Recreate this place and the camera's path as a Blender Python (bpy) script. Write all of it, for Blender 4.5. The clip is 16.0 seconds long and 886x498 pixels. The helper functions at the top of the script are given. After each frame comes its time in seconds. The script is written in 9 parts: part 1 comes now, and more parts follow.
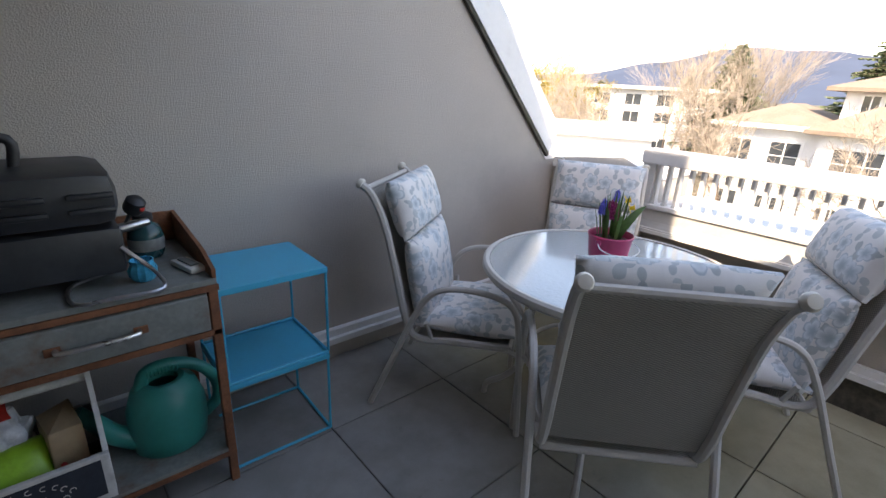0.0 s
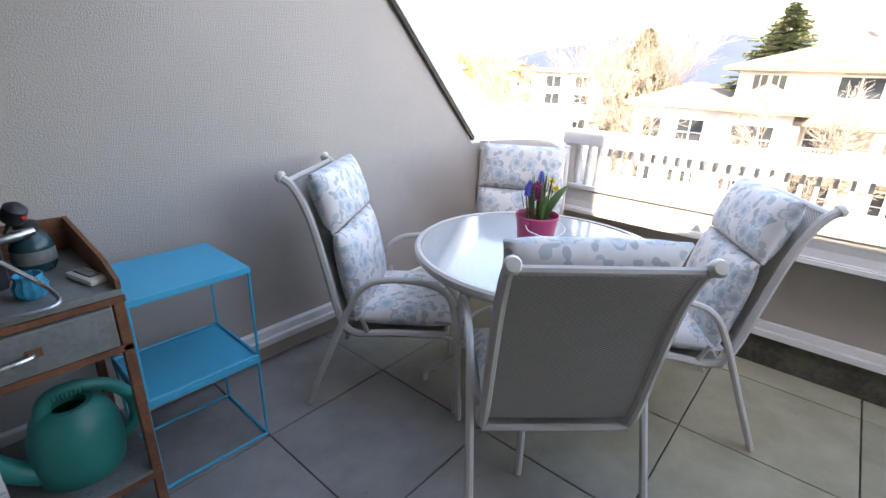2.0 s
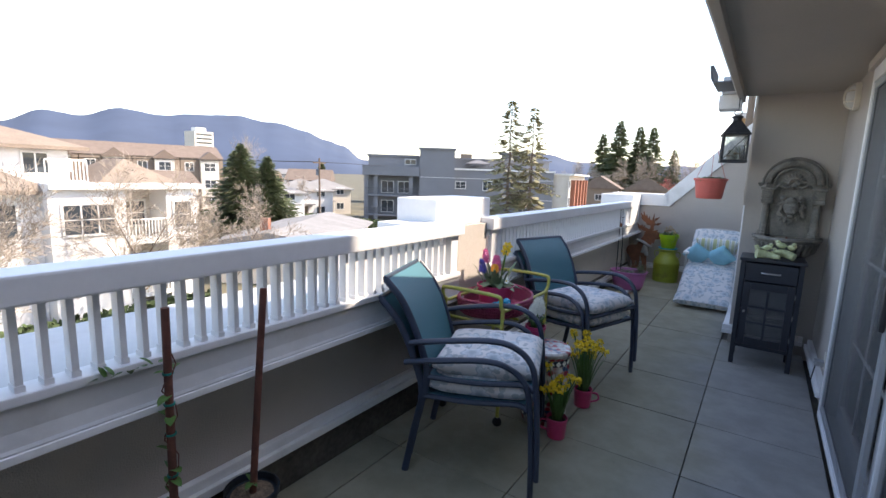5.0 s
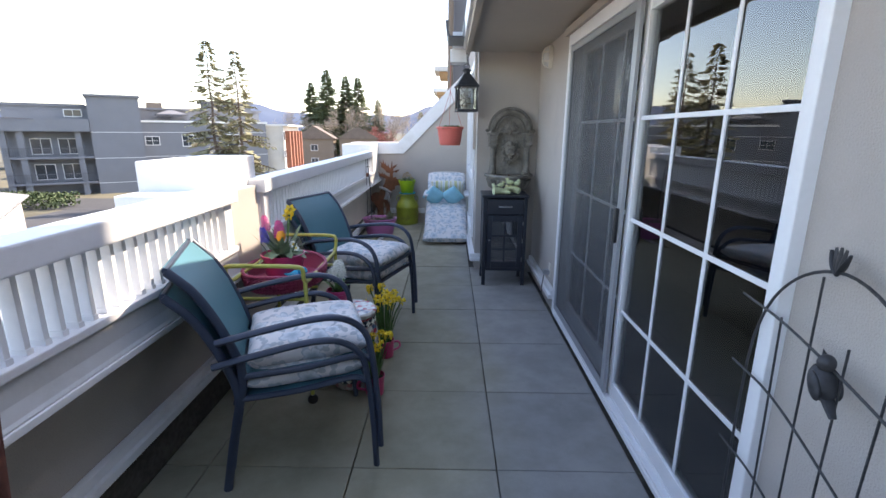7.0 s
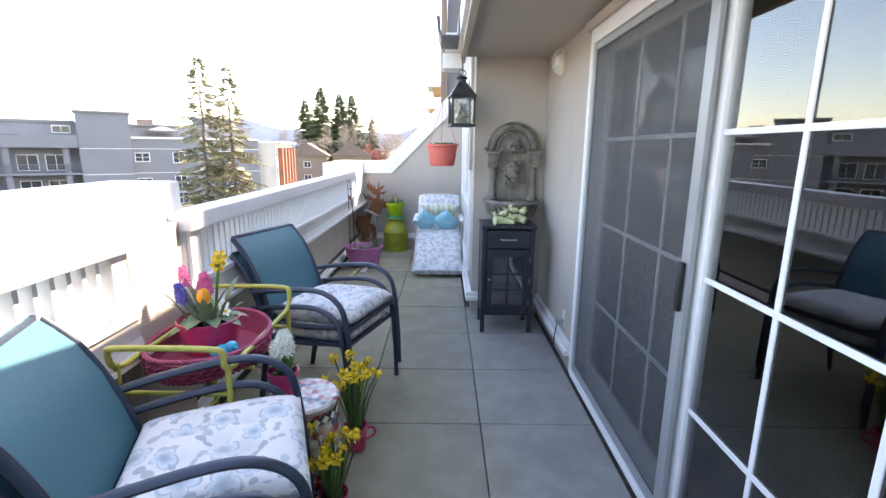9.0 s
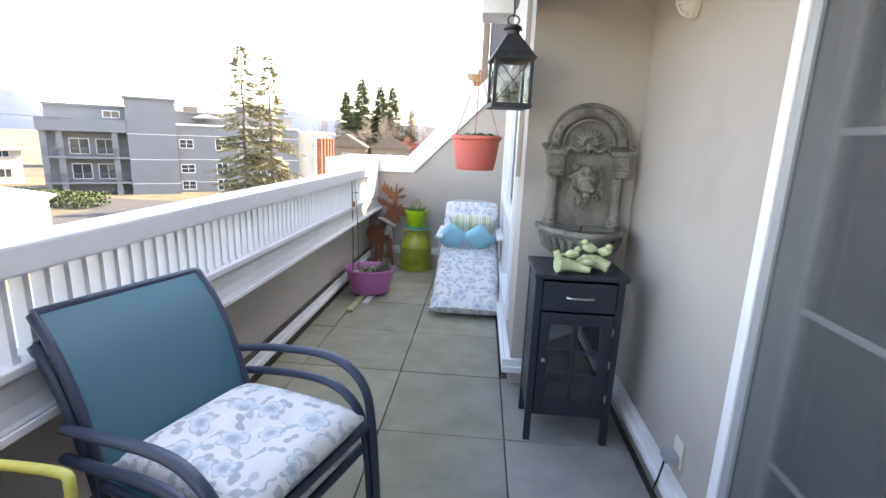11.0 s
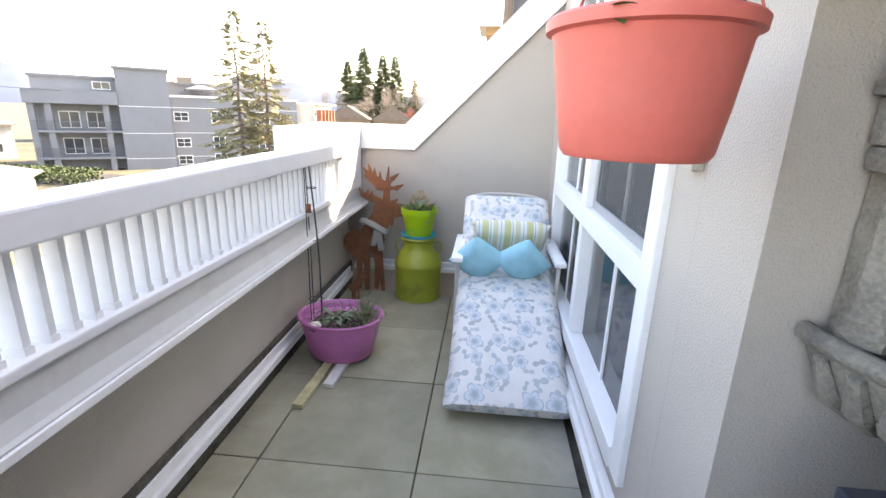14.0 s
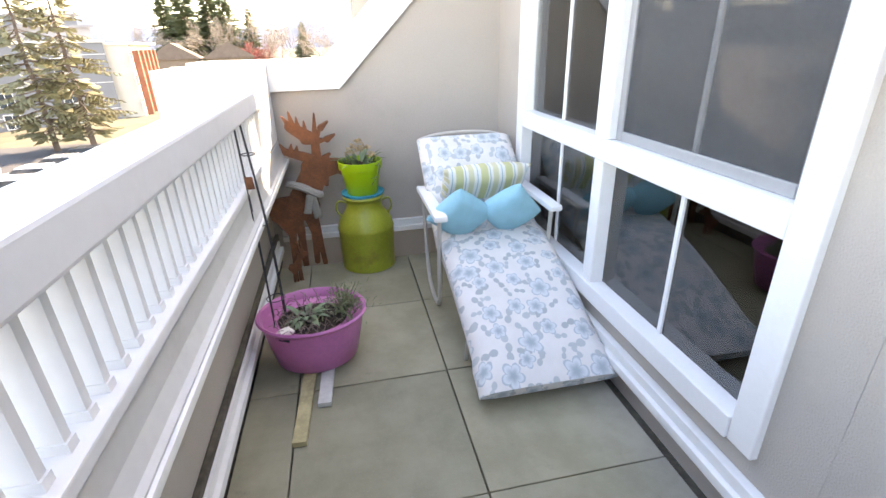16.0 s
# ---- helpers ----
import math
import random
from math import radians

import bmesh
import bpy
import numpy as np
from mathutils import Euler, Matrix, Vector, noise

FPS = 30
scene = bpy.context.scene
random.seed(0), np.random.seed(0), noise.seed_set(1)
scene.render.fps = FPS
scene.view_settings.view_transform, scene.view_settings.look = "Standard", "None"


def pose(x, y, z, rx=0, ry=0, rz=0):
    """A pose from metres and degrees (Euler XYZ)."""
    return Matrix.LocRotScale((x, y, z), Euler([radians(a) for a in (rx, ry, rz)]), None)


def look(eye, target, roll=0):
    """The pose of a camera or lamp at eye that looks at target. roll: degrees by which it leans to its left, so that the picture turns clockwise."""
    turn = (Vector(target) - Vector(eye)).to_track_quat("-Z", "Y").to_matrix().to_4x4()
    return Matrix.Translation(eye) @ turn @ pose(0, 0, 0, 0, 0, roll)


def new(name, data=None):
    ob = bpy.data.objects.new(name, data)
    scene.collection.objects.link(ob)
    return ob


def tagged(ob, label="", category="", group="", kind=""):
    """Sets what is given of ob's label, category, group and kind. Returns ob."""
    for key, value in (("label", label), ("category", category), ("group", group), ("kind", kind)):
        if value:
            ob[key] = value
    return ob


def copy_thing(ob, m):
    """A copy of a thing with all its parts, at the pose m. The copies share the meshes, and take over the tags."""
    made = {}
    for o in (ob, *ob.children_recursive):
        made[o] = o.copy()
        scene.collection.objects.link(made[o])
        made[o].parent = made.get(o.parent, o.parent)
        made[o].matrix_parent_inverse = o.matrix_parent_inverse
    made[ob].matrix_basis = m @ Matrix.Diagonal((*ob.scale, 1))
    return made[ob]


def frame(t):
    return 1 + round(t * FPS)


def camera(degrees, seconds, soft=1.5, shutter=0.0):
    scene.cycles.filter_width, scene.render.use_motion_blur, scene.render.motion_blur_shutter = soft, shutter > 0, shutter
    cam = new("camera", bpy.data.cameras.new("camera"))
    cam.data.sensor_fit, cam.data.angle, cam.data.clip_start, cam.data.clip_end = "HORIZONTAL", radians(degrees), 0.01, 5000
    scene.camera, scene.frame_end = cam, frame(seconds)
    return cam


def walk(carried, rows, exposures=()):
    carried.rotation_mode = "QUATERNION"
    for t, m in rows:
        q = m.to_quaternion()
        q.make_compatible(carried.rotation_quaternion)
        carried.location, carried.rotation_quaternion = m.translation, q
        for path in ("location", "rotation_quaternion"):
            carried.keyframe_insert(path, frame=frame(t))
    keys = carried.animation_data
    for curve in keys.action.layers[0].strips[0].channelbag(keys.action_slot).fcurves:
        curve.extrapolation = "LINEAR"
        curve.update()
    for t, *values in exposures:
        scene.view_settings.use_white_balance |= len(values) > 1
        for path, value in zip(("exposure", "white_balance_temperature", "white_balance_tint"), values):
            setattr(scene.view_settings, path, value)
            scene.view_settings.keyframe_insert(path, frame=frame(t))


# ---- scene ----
cam = camera(86.6, 16.0)
PATH = [
    (0, (-0.125, 0.078, 1.402), (1.129, 1.485, 0.735), 3.0),
    (0.5, (-0.145, 0.068, 1.395), (1.081, 1.474, 0.676), 2.2),
    (1, (-0.138, 0.057, 1.382), (1.136, 1.387, 0.603), 2.2),
    (1.5, (-0.117, 0.055, 1.381), (1.229, 1.308, 0.594), 2.3),
    (2, (-0.091, 0.084, 1.4), (1.343, 1.284, 0.692), 2.1),
    (2.5, (0.038, 0.119, 1.429), (1.65, 1.121, 0.797), 2.8),
    (3, (0.312, 0.143, 1.448), (2.096, 0.884, 0.93), 2.6),
    (3.5, (0.587, 0.086, 1.425), (2.521, 0.232, 0.935), 3.0),
    (4, (0.802, 0.011, 1.374), (2.626, -0.683, 0.935), 1.2),
    (4.5, (0.914, -0.14, 1.367), (2.339, -1.476, 0.939), 2.7),
    (5, (1.056, -0.362, 1.379), (2.162, -1.999, 1.067), 1.9),
    (5.2, (1.11, -0.422, 1.384), (2.065, -2.149, 1.062), 2.0),
    (7.3, (1.469, -0.403, 1.383), (1.457, -2.342, 0.891), -0.2),
    (7.5, (1.475, -0.417, 1.384), (1.457, -2.356, 0.895), -0.5),
    (8, (1.482, -0.556, 1.37), (1.447, -2.485, 0.843), 0.3),
    (8.5, (1.443, -0.832, 1.376), (1.457, -2.771, 0.889), 0.6),
    (9, (1.44, -1.135, 1.389), (1.441, -3.091, 0.97), 0.6),
    (9.5, (1.462, -1.467, 1.394), (1.459, -3.415, 0.941), 0.1),
    (10, (1.421, -1.851, 1.395), (1.514, -3.801, 0.962), 1.3),
    (10.2, (1.411, -1.997, 1.396), (1.533, -3.941, 0.943), 1.9),
    (12.3, (1.511, -3.364, 1.363), (1.668, -5.312, 0.939), 2.3),
    (12.5, (1.541, -3.512, 1.369), (1.681, -5.459, 0.934), 2.1),
    (13, (1.562, -3.817, 1.356), (1.727, -5.749, 0.864), 2.4),
    (13.5, (1.554, -4.086, 1.347), (1.783, -5.994, 0.791), 1.7),
    (14, (1.653, -4.308, 1.301), (1.813, -6.223, 0.747), 1.9),
    (14.5, (1.836, -4.522, 1.334), (1.912, -6.459, 0.841), 1.0),
    (15, (1.977, -4.699, 1.297), (1.928, -6.593, 0.655), 0.3),
    (15.5, (2.074, -4.789, 1.279), (1.908, -6.629, 0.514), -1.3),
    (16, (2.169, -4.78, 1.279), (1.812, -6.574, 0.471), -1.6),
]
EXPOSURE = [(0.0, 2.2, 8600, 18), (1.0, 2.63, 8600, 18), (1.5, 2.9, 8500, 18), (2.5, 2.95, 8500, 18), (3.5, 2.8, 8700, 18), (4.0, 2.45, 8700, 18), (4.5, 2.02, 7900, 18), (5.0, 1.8, 7400, 17), (7.5, 2.34, 7400, 18), (9.0, 2.82, 7900, 18), (10.0, 2.89, 8250, 18), (12.5, 3.02, 8800, 19), (14.5, 3.08, 9100, 19), (16.0, 3.2, 9500, 19)]
walk(cam, [(t, look(eye, target, roll)) for t, eye, target, roll in PATH], EXPOSURE)

# ---- light ----
world = bpy.data.worlds.new("sky")
scene.world = world
world.use_nodes = True
_bg = world.node_tree.nodes["Background"]
_sky = world.node_tree.nodes.new("ShaderNodeTexSky")
_sky.sky_type = 'NISHITA'
_sky.sun_disc = False
SUN_FROM = Vector((-0.80, -0.60, 1.02)).normalized()   # towards the sun
_sky.sun_elevation = math.asin(SUN_FROM.z)
_sky.sun_rotation = math.atan2(SUN_FROM.x, SUN_FROM.y)
_sky.air_density, _sky.dust_density, _sky.ozone_density = 1.0, 0.6, 1.0
world.node_tree.links.new(_sky.outputs[0], _bg.inputs[0])
_bg.inputs[1].default_value = 0.15
sun = new("sun", bpy.data.lights.new("sun", 'SUN'))
sun.data.energy, sun.data.angle, sun.data.color = 2.8, radians(0.53), (1.0, 0.94, 0.84)
sun.matrix_world = look((0, 0, 30), Vector((0, 0, 30)) - SUN_FROM)


# ---- materials ----
def noise_node(nt, vec, scale, detail=4.0, rough=0.55):
    n = nt.nodes.new("ShaderNodeTexNoise")
    n.inputs["Scale"].default_value, n.inputs["Detail"].default_value, n.inputs["Roughness"].default_value = scale, detail, rough
    if vec is not None:
        nt.links.new(vec, n.inputs["Vector"])
    return n.outputs[0]


def calc(nt, op, a, b=0.0, c=0.0):
    n = nt.nodes.new("ShaderNodeMath")
    n.operation = op
    for i, v in enumerate((a, b, c)):
        if isinstance(v, (int, float)):
            n.inputs[i].default_value = v
        else:
            nt.links.new(v, n.inputs[i])
    return n.outputs[0]


def vcalc(nt, op, a, b=(0, 0, 0)):
    n = nt.nodes.new("ShaderNodeVectorMath")
    n.operation = op
    for i, v in enumerate((a, b)):
        if isinstance(v, tuple):
            n.inputs[i].default_value = v
        else:
            nt.links.new(v, n.inputs[i])
    return n.outputs[0]


def blend(nt, fac, a, b, kind='MIX'):
    n = nt.nodes.new("ShaderNodeMix")
    n.data_type, n.blend_type = 'RGBA', kind
    for i, v in ((0, fac), (6, a), (7, b)):
        if isinstance(v, (int, float)):
            n.inputs[i].default_value = v
        elif isinstance(v, tuple):
            n.inputs[i].default_value = (*v[:3], 1)
        else:
            nt.links.new(v, n.inputs[i])
    return n.outputs[2]


def ramp(nt, v, lo, hi):
    n = nt.nodes.new("ShaderNodeMapRange")
    n.interpolation_type = 'SMOOTHSTEP'
    n.inputs[1].default_value, n.inputs[2].default_value = lo, hi
    nt.links.new(v, n.inputs[0])
    return n.outputs[0]


def shader(name, rough=0.6, metal=0.0):
    m = bpy.data.materials.new(name)
    m.use_nodes = True
    nt = m.node_tree
    p = nt.nodes["Principled BSDF"]
    p.inputs["Roughness"].default_value, p.inputs["Metallic"].default_value = rough, metal
    return m, nt, p


def coords(nt, kind="Object"):
    return nt.nodes.new("ShaderNodeTexCoord").outputs[kind]


def bump(nt, p, height, strength, distance=0.01):
    b = nt.nodes.new("ShaderNodeBump")
    b.inputs["Strength"].default_value, b.inputs["Distance"].default_value = strength, distance
    nt.links.new(height, b.inputs["Height"])
    nt.links.new(b.outputs[0], p.inputs["Normal"])


def paint(name, col, rough=0.6, metal=0.0, var=0.12, scale=3.0, fine=60.0, relief=0.1, depth=0.004, dirt=None, dirt_amount=0.4, random_tint=0.0, dirt_scale=5.0):
    """A surface of one base colour with broad and fine variation, relief and dirt."""
    m, nt, p = shader(name, rough, metal)
    c = coords(nt)
    a = noise_node(nt, c, scale, 5)
    b = noise_node(nt, c, fine, 3)
    f = calc(nt, 'ADD', calc(nt, 'MULTIPLY', a, 0.65), calc(nt, 'MULTIPLY', b, 0.35))
    f = ramp(nt, f, 0.3, 0.7)
    lo = tuple(x * (1 - var) for x in col)
    hi = tuple(min(1, x * (1 + var)) for x in col)
    out = blend(nt, f, lo, hi)
    if dirt:
        d = ramp(nt, noise_node(nt, c, dirt_scale, 6, 0.65), 0.52, 0.72)
        out = blend(nt, calc(nt, 'MULTIPLY', d, dirt_amount), out, dirt)
    if random_tint:
        r = nt.nodes.new("ShaderNodeObjectInfo").outputs["Random"]
        out = blend(nt, 1.0, out, blend(nt, r, (1 - random_tint,) * 3, (1.0, 1.0, 1.0)), 'MULTIPLY')
    nt.links.new(out, p.inputs["Base Color"])
    rr = nt.nodes.new("ShaderNodeMapRange")
    rr.inputs[3].default_value, rr.inputs[4].default_value = max(0.03, rough - 0.1), min(1, rough + 0.1)
    nt.links.new(a, rr.inputs[0])
    nt.links.new(rr.outputs[0], p.inputs["Roughness"])
    if relief:
        bump(nt, p, b, relief, depth)
    return m


def plain_glass(name, tint=(1, 1, 1), rough=0.0, clear=0.85, ior=1.45):
    """Thin window glass: see-through, with a reflection by Fresnel."""
    m, nt, p = shader(name, rough)
    nt.nodes.remove(p)
    t = nt.nodes.new("ShaderNodeBsdfTransparent")
    t.inputs[0].default_value = (*[clear * x for x in tint], 1)
    g = nt.nodes.new("ShaderNodeBsdfGlossy")
    g.inputs["Roughness"].default_value = rough
    fr = nt.nodes.new("ShaderNodeFresnel")
    fr.inputs[0].default_value = ior
    mx = nt.nodes.new("ShaderNodeMixShader")
    nt.links.new(fr.outputs[0], mx.inputs[0])
    nt.links.new(t.outputs[0], mx.inputs[1])
    nt.links.new(g.outputs[0], mx.inputs[2])
    nt.links.new(mx.outputs[0], nt.nodes["Material Output"].inputs[0])
    return m


def floral(name, ground, petal, line, leaf, size=0.13):
    """Printed cloth: five-petalled flowers and leaves on a pale ground, laid out in the UV map (metres)."""
    m, nt, p = shader(name, 0.85)
    uv = coords(nt, "UV")
    warp = noise_node(nt, uv, 14, 3)
    base = blend(nt, ramp(nt, noise_node(nt, uv, 9, 4), 0.35, 0.65), tuple(g * 0.93 for g in ground), ground)
    out = base

    def motif(scale, shift, lobes, r0, swing, stretch):
        v = vcalc(nt, 'ADD', uv, shift)
        vo = nt.nodes.new("ShaderNodeTexVoronoi")
        vo.voronoi_dimensions = '2D'
        vo.inputs["Scale"].default_value, vo.inputs["Randomness"].default_value = scale, 0.7
        nt.links.new(v, vo.inputs["Vector"])
        d = vcalc(nt, 'SUBTRACT', v, vo.outputs["Position"])
        sep = nt.nodes.new("ShaderNodeSeparateXYZ")
        nt.links.new(d, sep.inputs[0])
        col = nt.nodes.new("ShaderNodeSeparateColor")
        nt.links.new(vo.outputs["Color"], col.inputs[0])
        turn = calc(nt, 'MULTIPLY', col.outputs[0], 6.283)
        ang = calc(nt, 'ADD', calc(nt, 'ARCTAN2', sep.outputs[1], sep.outputs[0]), turn)
        r = calc(nt, 'SQRT', calc(nt, 'ADD', calc(nt, 'POWER', sep.outputs[0], 2.0), calc(nt, 'POWER', sep.outputs[1], 2.0)))
        lob = calc(nt, 'POWER', calc(nt, 'ABSOLUTE', calc(nt, 'COSINE', calc(nt, 'MULTIPLY', ang, lobes / 2))), stretch)
        edge = calc(nt, 'MULTIPLY', calc(nt, 'ADD', calc(nt, 'MULTIPLY', lob, swing), 1 - swing), r0)
        edge = calc(nt, 'MULTIPLY', edge, calc(nt, 'ADD', calc(nt, 'MULTIPLY', col.outputs[1], 0.5), 0.7))
        edge = calc(nt, 'MULTIPLY', edge, calc(nt, 'ADD', calc(nt, 'MULTIPLY', warp, 0.5), 0.75))
        return calc(nt, 'DIVIDE', r, edge), lob, col.outputs[2]

    q, lob, rnd = motif(1 / (size * 0.62), (0.31, 0.17, 0), 2, size * 0.30, 0.86, 2.2)      # leaf sprays
    inside = calc(nt, 'SUBTRACT', 1.0, ramp(nt, q, 0.92, 1.0))
    out = blend(nt, calc(nt, 'MULTIPLY', inside, 0.85), out, blend(nt, rnd, leaf, tuple(x * 0.75 for x in leaf)))
    q, lob, rnd = motif(1 / size, (0.0, 0.0, 0), 5, size * 0.40, 0.42, 0.8)                  # blossoms
    inside = calc(nt, 'SUBTRACT', 1.0, ramp(nt, q, 0.94, 1.0))
    rim = calc(nt, 'MULTIPLY', ramp(nt, q, 0.76, 0.90), inside)
    tone = blend(nt, ramp(nt, q, 0.1, 0.8), line, petal)
    tone = blend(nt, calc(nt, 'MULTIPLY', calc(nt, 'SUBTRACT', 1.0, ramp(nt, lob, 0.0, 0.3)), 0.8), tone, line)
    out = blend(nt, inside, out, tone)
    out = blend(nt, calc(nt, 'MULTIPLY', rim, 0.75), out, line)
    nt.links.new(out, p.inputs["Base Color"])
    weave = nt.nodes.new("ShaderNodeTexNoise")
    weave.inputs["Scale"].default_value = 900
    nt.links.new(uv, weave.inputs["Vector"])
    wr = calc(nt, 'ADD', calc(nt, 'MULTIPLY', weave.outputs[0], 0.15), noise_node(nt, coords(nt), 16, 3))
    bump(nt, p, wr, 0.35, 0.012)
    p.inputs["Sheen Weight"].default_value = 0.15
    return m


def woven(name, col, freq=420.0, rough=0.7, rel=0.5, see=0.0):
    """Woven mesh cloth."""
    m, nt, p = shader(name, rough)
    uv = coords(nt, "UV")
    sep = nt.nodes.new("ShaderNodeSeparateXYZ")
    nt.links.new(uv, sep.inputs[0])
    a = calc(nt, 'SINE', calc(nt, 'MULTIPLY', sep.outputs[0], freq))
    b = calc(nt, 'SINE', calc(nt, 'MULTIPLY', sep.outputs[1], freq * 2.4))
    w = calc(nt, 'MULTIPLY', a, b)
    f = ramp(nt, w, -0.8, 0.8)
    big = ramp(nt, noise_node(nt, uv, 6, 4), 0.3, 0.7)
    c = blend(nt, f, tuple(x * 0.5 for x in col), col)
    c = blend(nt, calc(nt, 'MULTIPLY', big, 0.2), c, tuple(x * 0.8 for x in col))
    nt.links.new(c, p.inputs["Base Color"])
    bump(nt, p, w, rel, 0.002)
    if see:
        tr = nt.nodes.new("ShaderNodeBsdfTranslucent")
        nt.links.new(c, tr.inputs[0])
        mx = nt.nodes.new("ShaderNodeMixShader")
        mx.inputs[0].default_value = see
        nt.links.new(p.outputs[0], mx.inputs[1])
        nt.links.new(tr.outputs[0], mx.inputs[2])
        nt.links.new(mx.outputs[0], nt.nodes["Material Output"].inputs[0])
    return m


def stripes(name, cols, width):
    m, nt, p = shader(name, 0.85)
    uv = coords(nt, "UV")
    sep = nt.nodes.new("ShaderNodeSeparateXYZ")
    nt.links.new(uv, sep.inputs[0])
    f = calc(nt, 'FRACT', calc(nt, 'DIVIDE', sep.outputs[0], width))
    r = nt.nodes.new("ShaderNodeValToRGB")
    r.color_ramp.interpolation = 'CONSTANT'
    n = len(cols)
    while len(r.color_ramp.elements) < n:
        r.color_ramp.elements.new(0.5)
    for i, (pos, c) in enumerate(cols):
        r.color_ramp.elements[i].position, r.color_ramp.elements[i].color = pos, (*c, 1)
    nt.links.new(f, r.inputs[0])
    nt.links.new(r.outputs[0], p.inputs["Base Color"])
    bump(nt, p, noise_node(nt, uv, 500, 2), 0.3, 0.003)
    return m


STUCCO = paint("stucco", (0.46, 0.415, 0.37), 0.9, var=0.06, scale=1.3, fine=190, relief=0.8, depth=0.004, dirt=(0.30, 0.27, 0.24), dirt_amount=0.25, dirt_scale=1.7)
TRIM = paint("white_painted_metal", (0.78, 0.78, 0.77), 0.42, var=0.04, scale=2, fine=30, relief=0.05, dirt=(0.55, 0.54, 0.5), dirt_amount=0.35)
# parapet cap metal: one grey tone, darker than TRIM
CAPGREY = paint("grey_white_metal", (0.50, 0.50, 0.485), 0.45, var=0.06, scale=2, fine=30, relief=0.05, dirt=(0.38, 0.37, 0.34), dirt_amount=0.4)
RAILPAINT = paint("white_rail_paint", (0.70, 0.70, 0.70), 0.38, var=0.04, scale=4, fine=40, relief=0.06, dirt=(0.5, 0.49, 0.45), dirt_amount=0.3)
SOFFIT = paint("soffit_paint", (0.45, 0.40, 0.34), 0.85, var=0.06, scale=1.5, fine=90, relief=0.3)
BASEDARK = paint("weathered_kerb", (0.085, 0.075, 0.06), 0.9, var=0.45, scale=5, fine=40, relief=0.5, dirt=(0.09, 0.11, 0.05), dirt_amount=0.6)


def paver_material():
    m, nt, p = shader("concrete_paver", 0.8)
    geo = nt.nodes.new("ShaderNodeNewGeometry").outputs["Position"]
    rnd = nt.nodes.new("ShaderNodeObjectInfo").outputs["Random"]
    big = noise_node(nt, geo, 0.9, 5, 0.6)
    mid = noise_node(nt, geo, 5, 6, 0.65)
    fine = noise_node(nt, geo, 170, 3)
    sep = nt.nodes.new("ShaderNodeSeparateXYZ")
    nt.links.new(geo, sep.inputs[0])
    grey = blend(nt, ramp(nt, mid, 0.3, 0.7), (0.23, 0.225, 0.215), (0.30, 0.29, 0.28))
    algae = blend(nt, ramp(nt, mid, 0.3, 0.7), (0.25, 0.23, 0.155), (0.325, 0.298, 0.21))
    wet = ramp(nt, calc(nt, 'ADD', sep.outputs[0], calc(nt, 'MULTIPLY', big, 0.7)), 1.3, 2.0)      # algae grow on the open side
    c = blend(nt, wet, grey, algae)
    c = blend(nt, 1.0, c, blend(nt, rnd, (0.86, 0.86, 0.86), (1.06, 1.05, 1.04)), 'MULTIPLY')
    spots = ramp(nt, noise_node(nt, geo, 9, 6, 0.7), 0.62, 0.74)
    c = blend(nt, calc(nt, 'MULTIPLY', spots, 0.35), c, (0.11, 0.11, 0.09))
    c = blend(nt, calc(nt, 'MULTIPLY', ramp(nt, fine, 0.6, 0.75), 0.25), c, (0.36, 0.36, 0.33))
    nt.links.new(c, p.inputs["Base Color"])
    bump(nt, p, fine, 0.35, 0.003)
    return m


PAVER = paver_material()
WINDOW = plain_glass("window_glass", (0.98, 1.0, 1.0), 0.0, 0.90, 2.4)


# ---- mesh helpers ----
def box(bm, lo, hi, bevel=0.0, m=None):
    lo, hi = Vector(lo), Vector(hi)
    mat = Matrix.Translation((lo + hi) / 2) @ Matrix.Diagonal((*(hi - lo), 1))
    vs = bmesh.ops.create_cube(bm, size=1, matrix=mat)["verts"]
    if bevel:
        es = list({e for v in vs for e in v.link_edges})
        vs = bmesh.ops.bevel(bm, geom=es, offset=bevel, segments=2, affect='EDGES', profile=0.6)["verts"]
    if m is not None:
        bmesh.ops.transform(bm, matrix=m, verts=[v for v in vs])
    return bm


def tube(bm, pts, r, seg=8, closed=False, flat=1.0):
    """A round bar along points; r is a number or one radius a point."""
    pts = [Vector(p) for p in pts]
    n = len(pts)
    rs = r if isinstance(r, (list, tuple)) else [r] * n
    rings, up = [], None
    for i, p in enumerate(pts):
        a, b = (pts[(i - 1) % n], pts[(i + 1) % n]) if closed else (pts[max(i - 1, 0)], pts[min(i + 1, n - 1)])
        d = (b - a).normalized()
        if up is None:
            up = Vector((0, 0, 1)) if abs(d.z) < 0.9 else Vector((1, 0, 0))
        side = d.cross(up).normalized()
        up = side.cross(d).normalized()
        rings.append([bm.verts.new(p + rs[i] * (math.cos(2 * math.pi * k / seg) * side + flat * math.sin(2 * math.pi * k / seg) * up)) for k in range(seg)])
    for i in range(n if closed else n - 1):
        a, b = rings[i], rings[(i + 1) % n]
        for k in range(seg):
            bm.faces.new((a[k], a[(k + 1) % seg], b[(k + 1) % seg], b[k]))
    if not closed:
        bm.faces.new(rings[0][::-1])
        bm.faces.new(rings[-1])
    return bm


